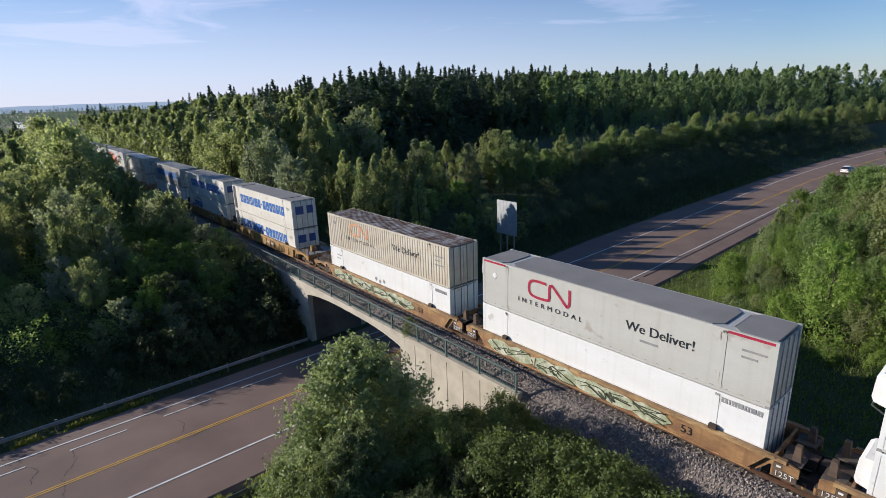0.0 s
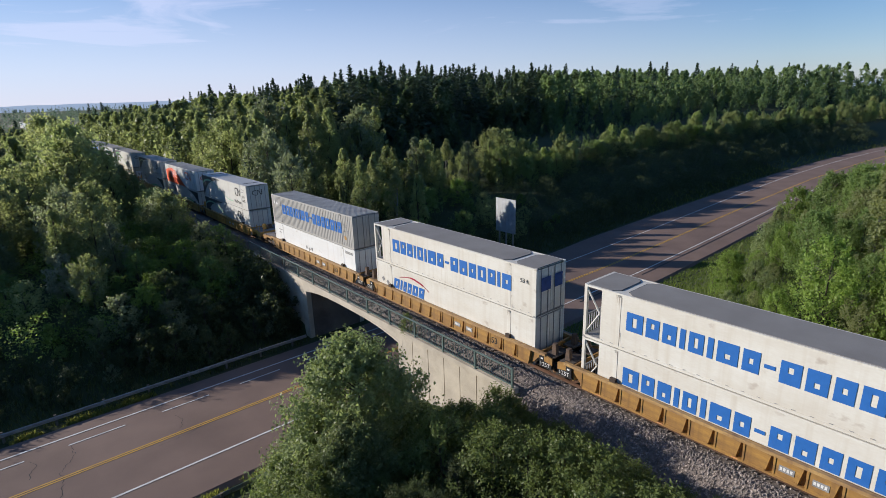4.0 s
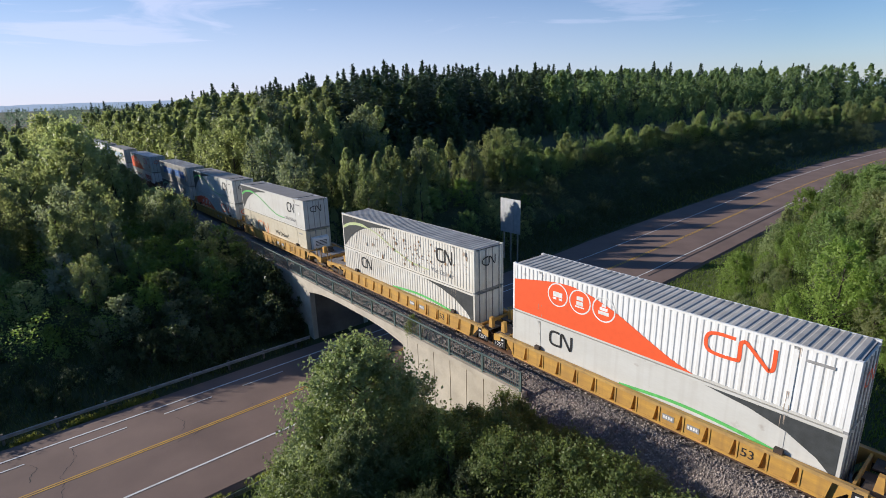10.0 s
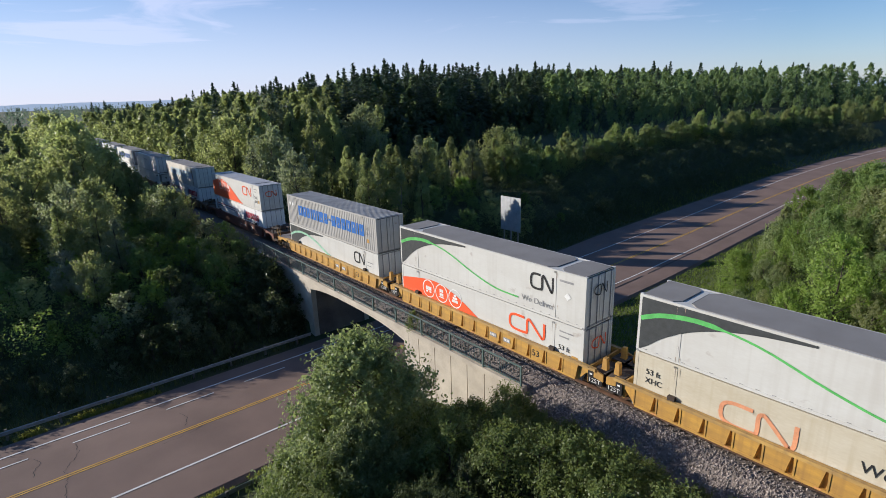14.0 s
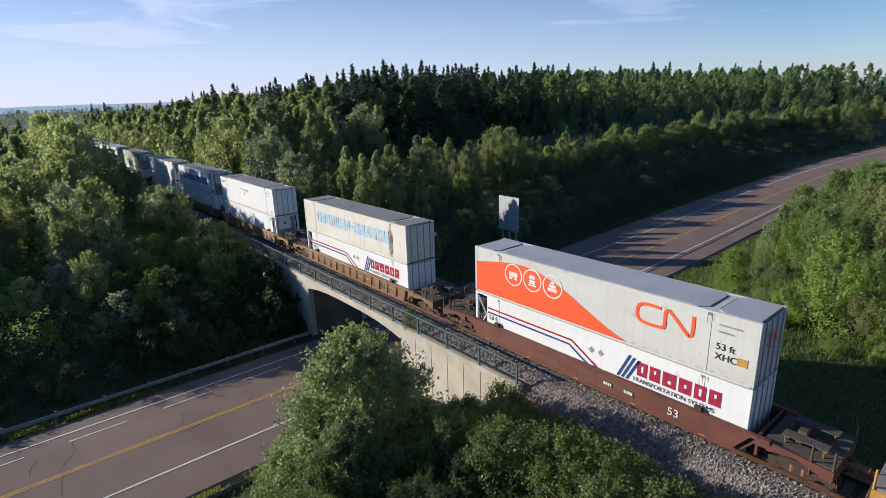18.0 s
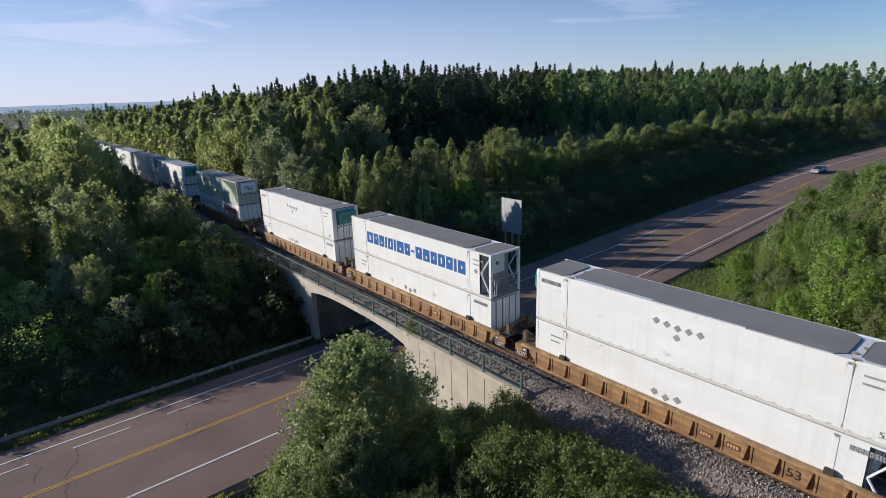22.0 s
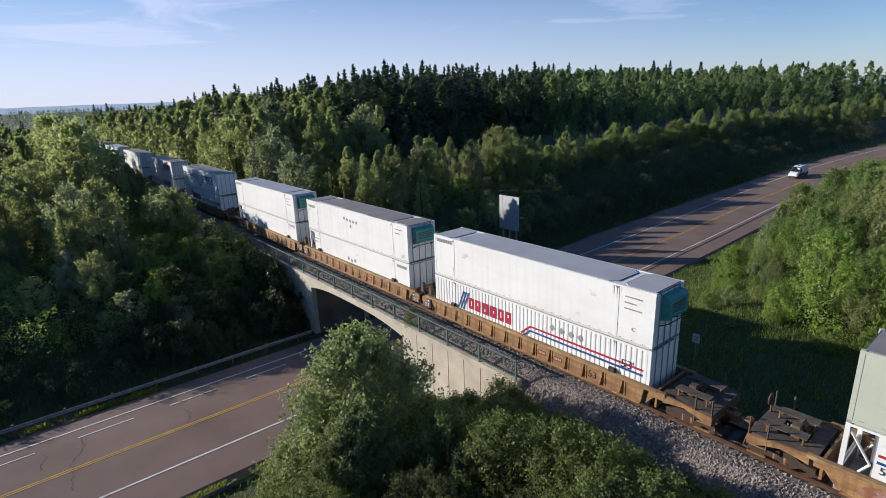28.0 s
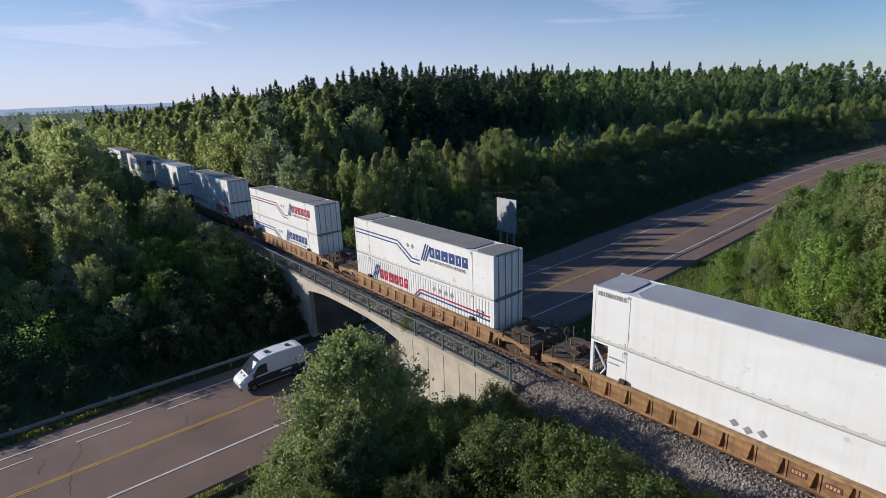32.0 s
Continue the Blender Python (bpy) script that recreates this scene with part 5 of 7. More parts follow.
def deco_transport_ribbed(ob):
    blocks(ob, M_RED, -4.75, -0.85, 1.35, 2.12, NAME_SIX)
    for k in range(3):
        part("slanted_stripe", flat([(-5.75 + 0.24 * k, 1.15), (-5.61 + 0.24 * k, 1.15), (-5.05 + 0.24 * k, 2.4), (-5.19 + 0.24 * k, 2.4)]), M_NAVY, ob)
    for k, mt in enumerate((M_RED, M_NAVY)):
        o = -0.27 * k
        part("long_stripe", ribbon([(-0.1, 1.15 + o), (0.6, 1.75 + o), (2.0, 1.75 + o), (7.7, 1.75 + o)], 0.12), mt, ob)
    for k in range(4):
        diamond(ob, 2.2 + 0.62 * k, 2.2, 0.2, M_MARK)
    part("lettering", lettering("53'", 6.5, 1.55, 0.62, M_BLACK), None, ob)


def marks(ob, x, z, n=2, size=0.16):
    """Small unreadable lines of type as plain bars."""
    for k in range(n):
        part("small_print", flat([(x, z - 0.3 * k), (x + 0.9 - 0.3 * (k % 2), z - 0.3 * k), (x + 0.9 - 0.3 * (k % 2), z - 0.3 * k + size * 0.6), (x, z - 0.3 * k + size * 0.6)]), M_MARK, ob)


def deco(ob, style):
    if style == "mark_big":
        part("red_top_band", flat([(-7.95, 2.72), (-6.2, 2.72), (-6.2, 2.84), (-7.95, 2.84)]), M_RED, ob)
        part("red_top_band", flat([(6.2, 2.72), (7.95, 2.72), (7.95, 2.84), (6.2, 2.84)]), M_RED, ob)
        rail_mark(ob, -4.45, 1.5, 0.92, M_RED, 1.6)
        part("lettering", lettering("INTERMODAL", -5.2, 0.95, 0.38, M_BLACK, wide=1.2, spread=1.75), None, ob)
        part("lettering", lettering("We Deliver!", 1.63, 1.42, 0.66, M_BLACK), None, ob)
        marks(ob, 2.4, 1.0, 1, 0.2)
        marks(ob, 6.8, 2.15, 2)
        diamond(ob, -7.05, 2.0, 0.2, M_WHITEMARK)
    elif style == "mark_tan":
        rail_mark(ob, -4.4, 1.6, 0.85, M_SALMON, 1.6)
        part("lettering", lettering("INTERMODAL", -5.2, 1.05, 0.38, M_DARK, wide=1.2, spread=1.75), None, ob)
        part("lettering", lettering("We Deliver!", 1.6, 1.45, 0.66, M_DARK), None, ob)
        marks(ob, 6.6, 2.0, 3)
        diamond(ob, -7.0, 2.2, 0.2, M_MARK)
    elif style in ("named", "named_low"):
        xa = 6.25 if style == "named_low" else -7.8
        blocks(ob, M_MARK, xa, xa + 1.65, 2.46, 2.70, [1.2, 0.5, 1, 1, 1, 1, 1])
        if style == "named":
            marks(ob, 6.5, 2.35, 3, 0.12)
            part("lettering", lettering("C", 6.95, 0.7, 0.3, M_MARK), None, ob)
    elif style == "small_name":
        blocks(ob, M_MARK, 6.5, 7.75, 2.38, 2.60, [1, 1, 1, 1, 1, 0.9, 0.6, 1, 1])
        marks(ob, -7.0, 2.2, 2, 0.14)
        for k in range(3):
            diamond(ob, -0.9 + 0.55 * k, 1.45 - 0.1 * (k % 2), 0.19, M_MARK)
    elif style == "small_name_top":
        blocks(ob, M_MARK, -7.75, -6.45, 2.25, 2.48, [1, 1, 1, 1, 1, 0.9, 0.6, 1, 1])
        marks(ob, 6.5, 2.4, 2, 0.14)
        part("lettering", lettering("53'", 7.2, 0.35, 0.34, M_MARK), None, ob)
        for dx, dz in ((-1.4, 0.1), (-0.9, 0.05), (-0.4, 0), (0.1, 0), (0.6, 0), (-0.4, -0.45)):
            diamond(ob, dx + 0.3, 2.0 + dz, 0.17, M_MARK)
    elif style in ("long_name", "long_name_low", "long_name_navy", "long_name_fade", "long_name_rib"):
        mt = {"long_name_navy": M_NAVY, "long_name_fade": M_SKYBLUE}.get(style, M_BLUE)
        if style == "long_name_navy":
            blocks(ob, M_ROYAL, -5.9, 5.85, 1.12, 2.0, NAME_LONG)
            marks(ob, 6.5, 2.3, 2, 0.14)
            diamond(ob, 6.75, 1.6, 0.17, M_MARK), diamond(ob, 7.3, 1.6, 0.17, M_MARK)
        else:
            blocks(ob, mt, -5.75, 6.3, 1.15, 2.1, NAME_LONG)
        if style in ("long_name", "long_name_low"):
            part("lettering", lettering("53 ft", 6.9, 1.9, 0.36, M_BLACK), None, ob)
            part("end_name", Geo().sheet([(CL + 0.07, -0.95, 1.5), (CL + 0.07, -0.1, 1.5), (CL + 0.07, -0.1, 2.3), (CL + 0.07, -0.95, 2.3), (CL + 0.07, 0.25, 1.5), (CL + 0.07, 0.95, 1.5), (CL + 0.07, 0.95, 2.3), (CL + 0.07, 0.25, 2.3)], [(0, 1, 2, 3), (4, 5, 6, 7)]), M_NAVY, ob)
        if style == "long_name_fade":
            rs_ = random.Random(12)
            for k in range(16):
                px, w, top, low = 6.1 + rs_.uniform(-0.2, 0.22), rs_.uniform(0.015, 0.05), rs_.uniform(1.6, 2.8), rs_.uniform(0.1, 1.3)
                part("rust_streak", Geo().sheet([(px - w, FACE_Y - 0.007 - 0.0004 * k, top), (px + w, FACE_Y - 0.007 - 0.0004 * k, top), (px + w * 0.5, FACE_Y - 0.007 - 0.0004 * k, low), (px - w * 0.3, FACE_Y - 0.007 - 0.0004 * k, low + 0.1)], [(0, 1, 2, 3)]), (M_STREAK, M_RUST)[k % 3 == 0], ob, "rust streak down the lifting post")
        if style == "long_name_rib":
            part("lettering", lettering("53ft", 6.5, 1.75, 0.42, M_MARK), None, ob)
            part("lettering", lettering("XHC", 6.5, 1.3, 0.42, M_MARK), None, ob)
            part("warning_sticker", flat([(6.6, 0.7), (6.95, 0.7), (6.95, 1.0), (6.6, 1.0)]), CAR_YELLOW, ob)
            diamond(ob, -7.4, 2.1, 0.2, M_WHITEMARK), diamond(ob, -6.85, 2.05, 0.2, M_WHITEMARK)
    elif style == "red_arc_box":
        blocks(ob, M_BLUE, -5.9, -2.1, 1.15, 1.95, [1.1, 0.5, 0.7, 0.8, 1, 1], 0.2)
        part("red_arc", ribbon(curve([(-5.0, 2.15), (-3.6, 2.4), (-2.3, 2.2), (-1.5, 1.85)], 5), [0.05] * 5 + [0.12] * 6 + [0.04] * 5), M_RED, ob)
        diamond(ob, -7.2, 1.5, 0.2, M_MARK), diamond(ob, -6.6, 1.35, 0.2, M_MARK)
    elif style == "mark_swoosh":
        deco_swoosh(ob)
        marks(ob, 6.4, 2.3, 1, 0.2)
        diamond(ob, 6.95, 1.55, 0.22, M_WHITEMARK)
    elif style == "mark_mint":
        deco_swoosh(ob, M_MINT, M_BLACK)
        part("lettering", lettering("53 ft", 6.5, 1.35, 0.42, M_BLACK), None, ob)
        part("lettering", lettering("XHC", 6.5, 0.9, 0.42, M_BLACK), None, ob)
        marks(ob, 6.4, 2.3, 2, 0.13)
    elif style == "mark_low":
        part("dark_corner", flat([(-7.95, 2.76)] + curve(ARC, 4) + [(-1.0, 2.76)]), M_DARK, ob)
        part("green_swoosh", ribbon(curve(SWOOSH, 5), 0.2), M_MINT, ob)
        rail_mark(ob, 4.4, 1.6, 0.82, M_BLACK)
        marks(ob, 6.4, 1.9, 2, 0.13)
    elif style == "mark_plain_low":
        rail_mark(ob, -5.35, 1.75, 0.75, M_BLACK)
        part("green_swoosh", ribbon(curve([(-1.0, 1.1), (2.0, 1.35), (5.0, 1.2), (7.9, 0.7)], 6), 0.16), M_GREEN, ob)
        part("dark_corner", flat([(3.0, 2.76), (7.95, 2.76), (7.95, 0.9), (7.3, 1.5), (6.2, 2.1), (4.8, 2.5)]), M_DARK, ob)
    elif style == "mark_rusty":
        deco_swoosh(ob, M_OLIVE, M_MARK)
        rr = random.Random(77)
        for k in range(110):
            x, z, r = max(-6.5, min(7.4, rr.gauss(1.6, 3.0))), rr.uniform(0.3, 2.5), rr.choice((0.03, 0.04, 0.05, 0.06, 0.10))
            g = Geo().sheet([(x + r * rr.uniform(0.5, 1.3) * math.cos(a), FACE_Y - 0.006 - 0.0006 * k, z + r * rr.uniform(0.7, 2.2) * math.sin(a)) for a in np.linspace(0, 5.6, 9)], [tuple(range(9))])
            part("rust_patch", g, (M_RUST, M_STREAK)[k % 3 == 1], ob)
    elif style == "mark_orange":
        rail_mark(ob, -4.05, 1.1, 1.0, M_SALMON, 1.5)
        part("lettering", lettering("We Deliver!", 0.85, 1.4, 0.64, M_BLACK), None, ob)
        marks(ob, 1.3, 0.85, 1, 0.2)
        part("lettering", lettering("53 ft", -7.5, 1.9, 0.40, M_BLACK), None, ob)
        part("lettering", lettering("XHC", -7.5, 1.45, 0.40, M_BLACK), None, ob)
        marks(ob, 6.5, 2.4, 1, 0.2)
    elif style == "mark_flame_plain":
        deco_flame(ob)
        marks(ob, 6.45, 2.3, 1, 0.2)
    elif style == "mark_flame":
        deco_flame(ob)
        marks(ob, 6.5, 2.35, 2, 0.13)
        part("lettering", lettering("53 ft", 6.45, 1.3, 0.42, M_BLACK), None, ob)
        part("lettering", lettering("XHC", 6.45, 0.85, 0.42, M_BLACK), None, ob)
        part("warning_sticker", flat([(7.35, 0.85), (7.75, 0.85), (7.75, 1.2), (7.35, 1.2)]), CAR_YELLOW, ob)
    elif style == "mark_sage":
        rail_mark(ob, -5.0, 1.95, 0.62, M_BLACK)
        part("lettering", lettering("We Deliver", -5.2, 0.95, 0.50, M_BLACK), None, ob)
        part("green_swoosh", ribbon(curve([(-1.5, 0.75), (0.5, 0.95), (3.0, 0.9), (5.0, 1.3)], 6), 0.13), M_GREEN, ob)
        part("dark_corner", flat(curve([(2.0, 2.76), (4.2, 2.45), (6.0, 1.7), (7.95, 0.2)], 5) + [(7.95, 2.76)]), M_DARK, ob)
        part("green_swoosh", ribbon(curve([(4.6, 2.3), (6.2, 1.75), (7.9, 0.85)], 6), 0.2), M_GREEN, ob)
        diamond(ob, -7.1, 2.2, 0.18, M_WHITEMARK)
    elif style == "stripes":
        deco_transport(ob)
    elif style == "stripes_navy":
        deco_transport(ob, M_NAVY, M_NAVY, -1.2)
    elif style == "stripes_rib":
        deco_transport_ribbed(ob)
    elif style == "stripes_53":
        deco_transport(ob, start=-7.0)
        part("lettering", lettering("53 ft", -6.9, 1.35, 0.42, M_BLACK), None, ob)


def container(u, level, paint_, ribbed, style, label, roof=None, reefer="", frame_end=0):
    """One 53-foot box; reefer: where a cooling unit hangs; frame_end: an open lattice at that end."""
    ob = thing("shipping_container", pose(u, 0, 0.35 + 2.90 * level), label, "container", "containers on the train")
    roof = roof or (P_ROOF_RIB if ribbed else P_ROOF)
    for sgn in (-1, 1):
        if ribbed:
            part("side_wall", shared(("side_wall", sgn, "r"), lambda: corrugated(sgn * (CW - 0.032), sgn * (CW - 0.002)), paint_), None, ob)
        else:
            y0, y1 = sorted((sgn * (CW - 0.06), sgn * (CW - 0.012)))
            part("side_wall", shared(("side_wall", sgn, "s", frame_end), lambda: Geo().box(-CL + (1.0 if frame_end < 0 else 0.1), CL - (1.0 if frame_end > 0 else 0.1), y0, y1, 0.15, CH - 0.1), paint_), None, ob)
        for x in (-6.096, 6.096):
            ya, yb = sorted((sgn * (CW - 0.05), sgn * (CW + 0.004)))
            part("lifting_post", shared(("lifting_post", sgn, x), lambda: Geo().box(x - 0.09, x + 0.09, ya, yb, 0.15, CH - 0.1), paint_), None, ob)
            part("lifting_casting", shared(("lifting_casting", sgn, x), lambda: Geo().box(x - 0.09, x + 0.09, ya + 0.0, yb + 0.006 * sgn if sgn > 0 else yb, CH - 0.22, CH - 0.1), M_MARK), None, ob)
        for x in (-CL, CL):
            xa, xb = sorted((x, x - math.copysign(0.16, x)))
            ya, yb = sorted((sgn * CW, sgn * (CW - 0.16)))
            part("corner_post", shared(("corner_post", sgn, x), lambda: Geo().box(xa, xb, ya, yb, 0.12, CH - 0.12), paint_), None, ob)
            part("corner_casting", shared(("corner_casting", sgn, x, 0), lambda: Geo().box(xa, xb, ya, yb, 0.0, 0.12), M_MARK), None, ob)
            part("corner_casting", shared(("corner_casting", sgn, x, 1), lambda: Geo().box(xa, xb, ya, yb, CH - 0.12, CH), paint_), None, ob)
        ya, yb = sorted((sgn * CW, sgn * (CW - 0.09)))
        part("top_rail", shared(("top_rail", sgn), lambda: Geo().box(-CL + 0.16, CL - 0.16, ya, yb, CH - 0.12, CH - 0.02), paint_), None, ob)
        part("bottom_rail", shared(("bottom_rail", sgn), lambda: Geo().box(-CL + 0.16, CL - 0.16, ya, yb, 0.04, 0.16), P_PALE if paint_ is P_WHITE else paint_), None, ob)
    if ribbed:
        part("roof", shared("roof_ribbed", ribbed_roof, roof), None, ob)
    else:
        part("roof", shared("roof_mid", roof_section(-5.86, 5.86, 0), roof), None, ob)
        part("roof", shared("roof_end", roof_section(6.3, CL - 0.12, -0.3), roof), None, ob)
        part("roof", shared("roof_end_b", roof_section(-CL + 0.12, -6.3, 0.3), roof), None, ob)
    if not ribbed and level:
        roof_seam = part("roof_seam", shared("roof_seam", lambda: [g for g in [Geo()] if [g.prism([(a, -CW + 0.1), (b, -CW + 0.1), (b, CW - 0.1), (a, CW - 0.1)] if c == 0 else [(a, -c), (b, -c), (b, c), (a, c)], "z", CH - 0.04, CH - 0.0085) for a, b, c in ((5.80, 5.90, 0.85), (-5.90, -5.80, 0.85), (6.26, 6.36, 0.85), (-6.36, -6.26, 0.85), (CL - 0.14, CL - 0.08, 0), (-CL + 0.08, -CL + 0.14, 0))]][0], M_DARK), None, ob, "dark sealing strip across the roof")
        tagged(roof_seam, kind="stuff")
    if style == "small_name_top":
        for a, b, w in ((-5.6, -1.4, 0.30), (-1.4, 2.6, 0.16), (6.4, 7.8, 0.2)):
            part("torn_edge", shared(("torn_edge", a), lambda: Geo().prism([(a, -CW + 0.02), (b, -CW + 0.02), (b - 0.03, -CW + w), (a + 0.05, -CW + w * 1.1)], "z", CH - 0.03, CH + 0.004), P_WHITE), None, ob, "bare white strip where the roof sheet is torn")
        rs_ = random.Random(int(-u))
        for x in (-6.08, 6.08):
            for k in range(3):
                px, py, w = x + rs_.uniform(-0.2, 0.2), -CW + 0.25 + 0.55 * k + rs_.uniform(-0.15, 0.15), rs_.uniform(0.08, 0.2)
                part("roof_patch", Geo().prism([(px + w * math.cos(q) * rs_.uniform(0.6, 1.2), py + w * math.sin(q) * rs_.uniform(0.6, 1.2)) for q in np.linspace(0, 5.5, 7)], "z", CH - 0.05, CH - 0.02 + 0.004 * k), M_STREAK, ob, "ragged brown patch of sealant")
    part("roof_deck", shared("roof_deck", lambda: Geo().box(-CL + 0.1, CL - 0.1, -CW + 0.08, CW - 0.08, CH - 0.09, CH - 0.055 if ribbed else CH - 0.045), paint_ if not ribbed else roof), None, ob)
    part("floor", shared("floor", lambda: Geo().box(-CL + 0.1, CL - 0.1, -CW + 0.1, CW - 0.1, 0.06, 0.14), M_MARK), None, ob)
    inset = 0.9 if frame_end else 0.0
    for x, sg in ((CL, 1), (-CL, -1)):
        xa = x - sg * (0.1 + (inset if frame_end == sg else 0))
        if sg > 0 and frame_end != 1:
            for y0, y1 in ((-CW + 0.14, -0.01), (0.01, CW - 0.14)):
                door = part("door", shared(("door", y0), lambda: Geo().box(CL - 0.09, CL - 0.02, y0, y1, 0.15, CH - 0.13), paint_), None, ob)
                for yy in (y0 + 0.28, y1 - 0.28):
                    part("locking_bar", shared(("locking_bar", yy), lambda: Geo().rod((CL + 0.03, yy, 0.08), (CL + 0.03, yy, CH - 0.08), 0.028, 6), M_MARK), None, door)
        else:
            a, b = sorted((xa, xa + sg * 0.06))
            part("end_wall", shared(("end_wall", sg, frame_end), lambda: Geo().box(a, b, -CW + 0.14, CW - 0.14, 0.15, CH - 0.13), M_MARK if frame_end == sg else paint_), None, ob)
        if frame_end == sg:
            for y in (-CW + 0.08, CW - 0.08):
                part("brace", shared(("brace", sg, y), lambda: Geo().rod((x - sg * 0.08, y, 0.2), (x - sg * 0.9, y, 1.5), 0.05, 6).rod((x - sg * 0.9, y, 1.5), (x - sg * 0.08, y, 2.75), 0.05, 6), paint_), None, ob)
            panel = part("equipment_panel", shared(("equipment_panel", sg), lambda: Geo().box(min(xa + sg * 0.06, xa + sg * 0.2), max(xa + sg * 0.06, xa + sg * 0.2), -0.62, 0.72, 1.3, 2.55), paint_), None, ob)
            part("placard", shared(("placard", sg), lambda: Geo().sheet([(xa + sg * 0.206, 0.05 + p, 1.95 + q) for p, q in ((-0.16, 0), (0, -0.16), (0.16, 0), (0, 0.16))], [(0, 1, 2, 3)]), M_DARK), None, panel)
            part("lattice", shared(("lattice", sg), lambda: [g for g in [Geo()] if [g.box(min(x - sg * 0.12, x - sg * 0.07), max(x - sg * 0.12, x - sg * 0.07), y, y + 0.04, 0.15, 1.2) for y in np.arange(-1.1, 1.15, 0.2)]][0].box(min(x - sg * 0.13, x - sg * 0.06), max(x - sg * 0.13, x - sg * 0.06), -1.15, 1.15, 1.16, 1.24), M_MARK), None, ob, "open steel lattice")
            part("frame_sill", shared(("frame_sill", sg), lambda: Geo().box(min(x, x - sg * 0.14), max(x, x - sg * 0.14), -CW + 0.16, CW - 0.16, CH - 0.14, CH), paint_), None, ob)
    if reefer:
        front = "front" in reefer
        sg, x = (1, CL) if front else (-1, -CL)
        mt = M_TEAL if "teal" in reefer else P_WHITE
        low = 0.95 if "low" in reefer else 1.45
        unit = part("cooling_unit", Geo().prism([(x, low), (x + sg * 0.42, low + 0.12), (x + sg * 0.50, low + 0.3), (x + sg * 0.46, low + 1.1), (x + sg * 0.3, low + 1.25), (x, low + 1.25)], "y", -0.85, 0.85), mt, ob, "boxy cooling unit")
        for k in range(4):
            part("louvre", Geo().box(min(x + sg * 0.46, x + sg * 0.50), max(x + sg * 0.46, x + sg * 0.50), -0.6, 0.6, low + 0.42 + 0.14 * k, low + 0.48 + 0.14 * k), M_DARK, unit)
        part("unit_bracket", Geo().rod((x, -0.8, low - 0.3), (x + sg * 0.45, -0.8, low - 0.05), 0.03, 6).rod((x, 0.8, low - 0.3), (x + sg * 0.45, 0.8, low - 0.05), 0.03, 6).rod((x + sg * 0.45, -0.8, low - 0.05), (x + sg * 0.45, 0.8, low - 0.05), 0.03, 6), M_DARK, ob)
    if not ribbed:
        def dashes():
            g = Geo()
            for k in range(26):
                for z in (0.19,):
                    g.sheet([(px, FACE_Y, pz) for px, pz in ((-7.7 + 0.61 * k, z), (-7.56 + 0.61 * k, z), (-7.56 + 0.61 * k, z + 0.03), (-7.7 + 0.61 * k, z + 0.03))], [(0, 1, 2, 3)])
            return g
        tagged(part("rivet_row", shared("rivet_row", dashes, M_MARK), None, ob), kind="stuff")
    rs_ = random.Random(int(-u * 3) + level)
    g = Geo()
    for x in (-6.096, 6.096):
        for k in range(5):
            px, top, run, w = x + rs_.uniform(-0.22, 0.22), rs_.choice((CH - 0.12, CH - 0.2, 0.9, 0.35)), rs_.uniform(0.1, 0.6), rs_.uniform(0.006, 0.02)
            g.sheet([(px - w, FACE_Y - 0.004, top), (px + w, FACE_Y - 0.004, top), (px + w * 0.3, FACE_Y - 0.004, max(0.05, top - run)), (px - w * 0.4, FACE_Y - 0.004, max(0.05, top - run * 0.8))], [(0, 1, 2, 3)])
    tagged(part("rust_stain", g, M_STREAK, ob, "rust stain at the lifting posts"), kind="stuff")
    deco(ob, style)
    return ob


# ---- well cars ----
WHEELS = []


def truck(car, x, paint_):
    """A two-axle truck whose middle stands at x."""
    tr = part("truck", shared("truck_bolster", lambda: Geo().box(-0.22, 0.22, -1.0, 1.0, 0.42, 0.66), DARK_STEEL), None, car, "grimy two-axle truck")
    tr.location = (x, 0, 0)
    frame_o = [(-1.25, 0.38), (-1.05, 0.34), (-0.72, 0.42), (-0.42, 0.22), (0.42, 0.22), (0.72, 0.42), (1.05, 0.34), (1.25, 0.38), (1.22, 0.62), (0.75, 0.66), (0.45, 0.82), (-0.45, 0.82), (-0.75, 0.66), (-1.22, 0.62)]
    for y in (-1.08, 0.94):
        part("side_frame", shared(("side_frame", y), lambda: Geo().prism(frame_o, "y", y, y + 0.14), DARK_STEEL), None, tr)
        part("springs", shared(("springs", y), lambda: Geo().rod((-0.2, y + 0.07, 0.3), (-0.2, y + 0.07, 0.6), 0.11, 8).rod((0.2, y + 0.07, 0.3), (0.2, y + 0.07, 0.6), 0.11, 8), M_RUST), None, tr)
    for xo in (-0.88, 0.88):
        ws = part("wheelset", shared("wheelset", lambda: Geo().rod((0, -0.80, 0), (0, -0.68, 0), 0.455, 20).rod((0, 0.68, 0), (0, 0.80, 0), 0.455, 20).rod((0, -1.0, 0), (0, 1.0, 0), 0.085, 8), RAIL_STEEL), None, tr)
        ws.location = (xo, 0, 0.455)
        WHEELS.append(ws)
    return tr


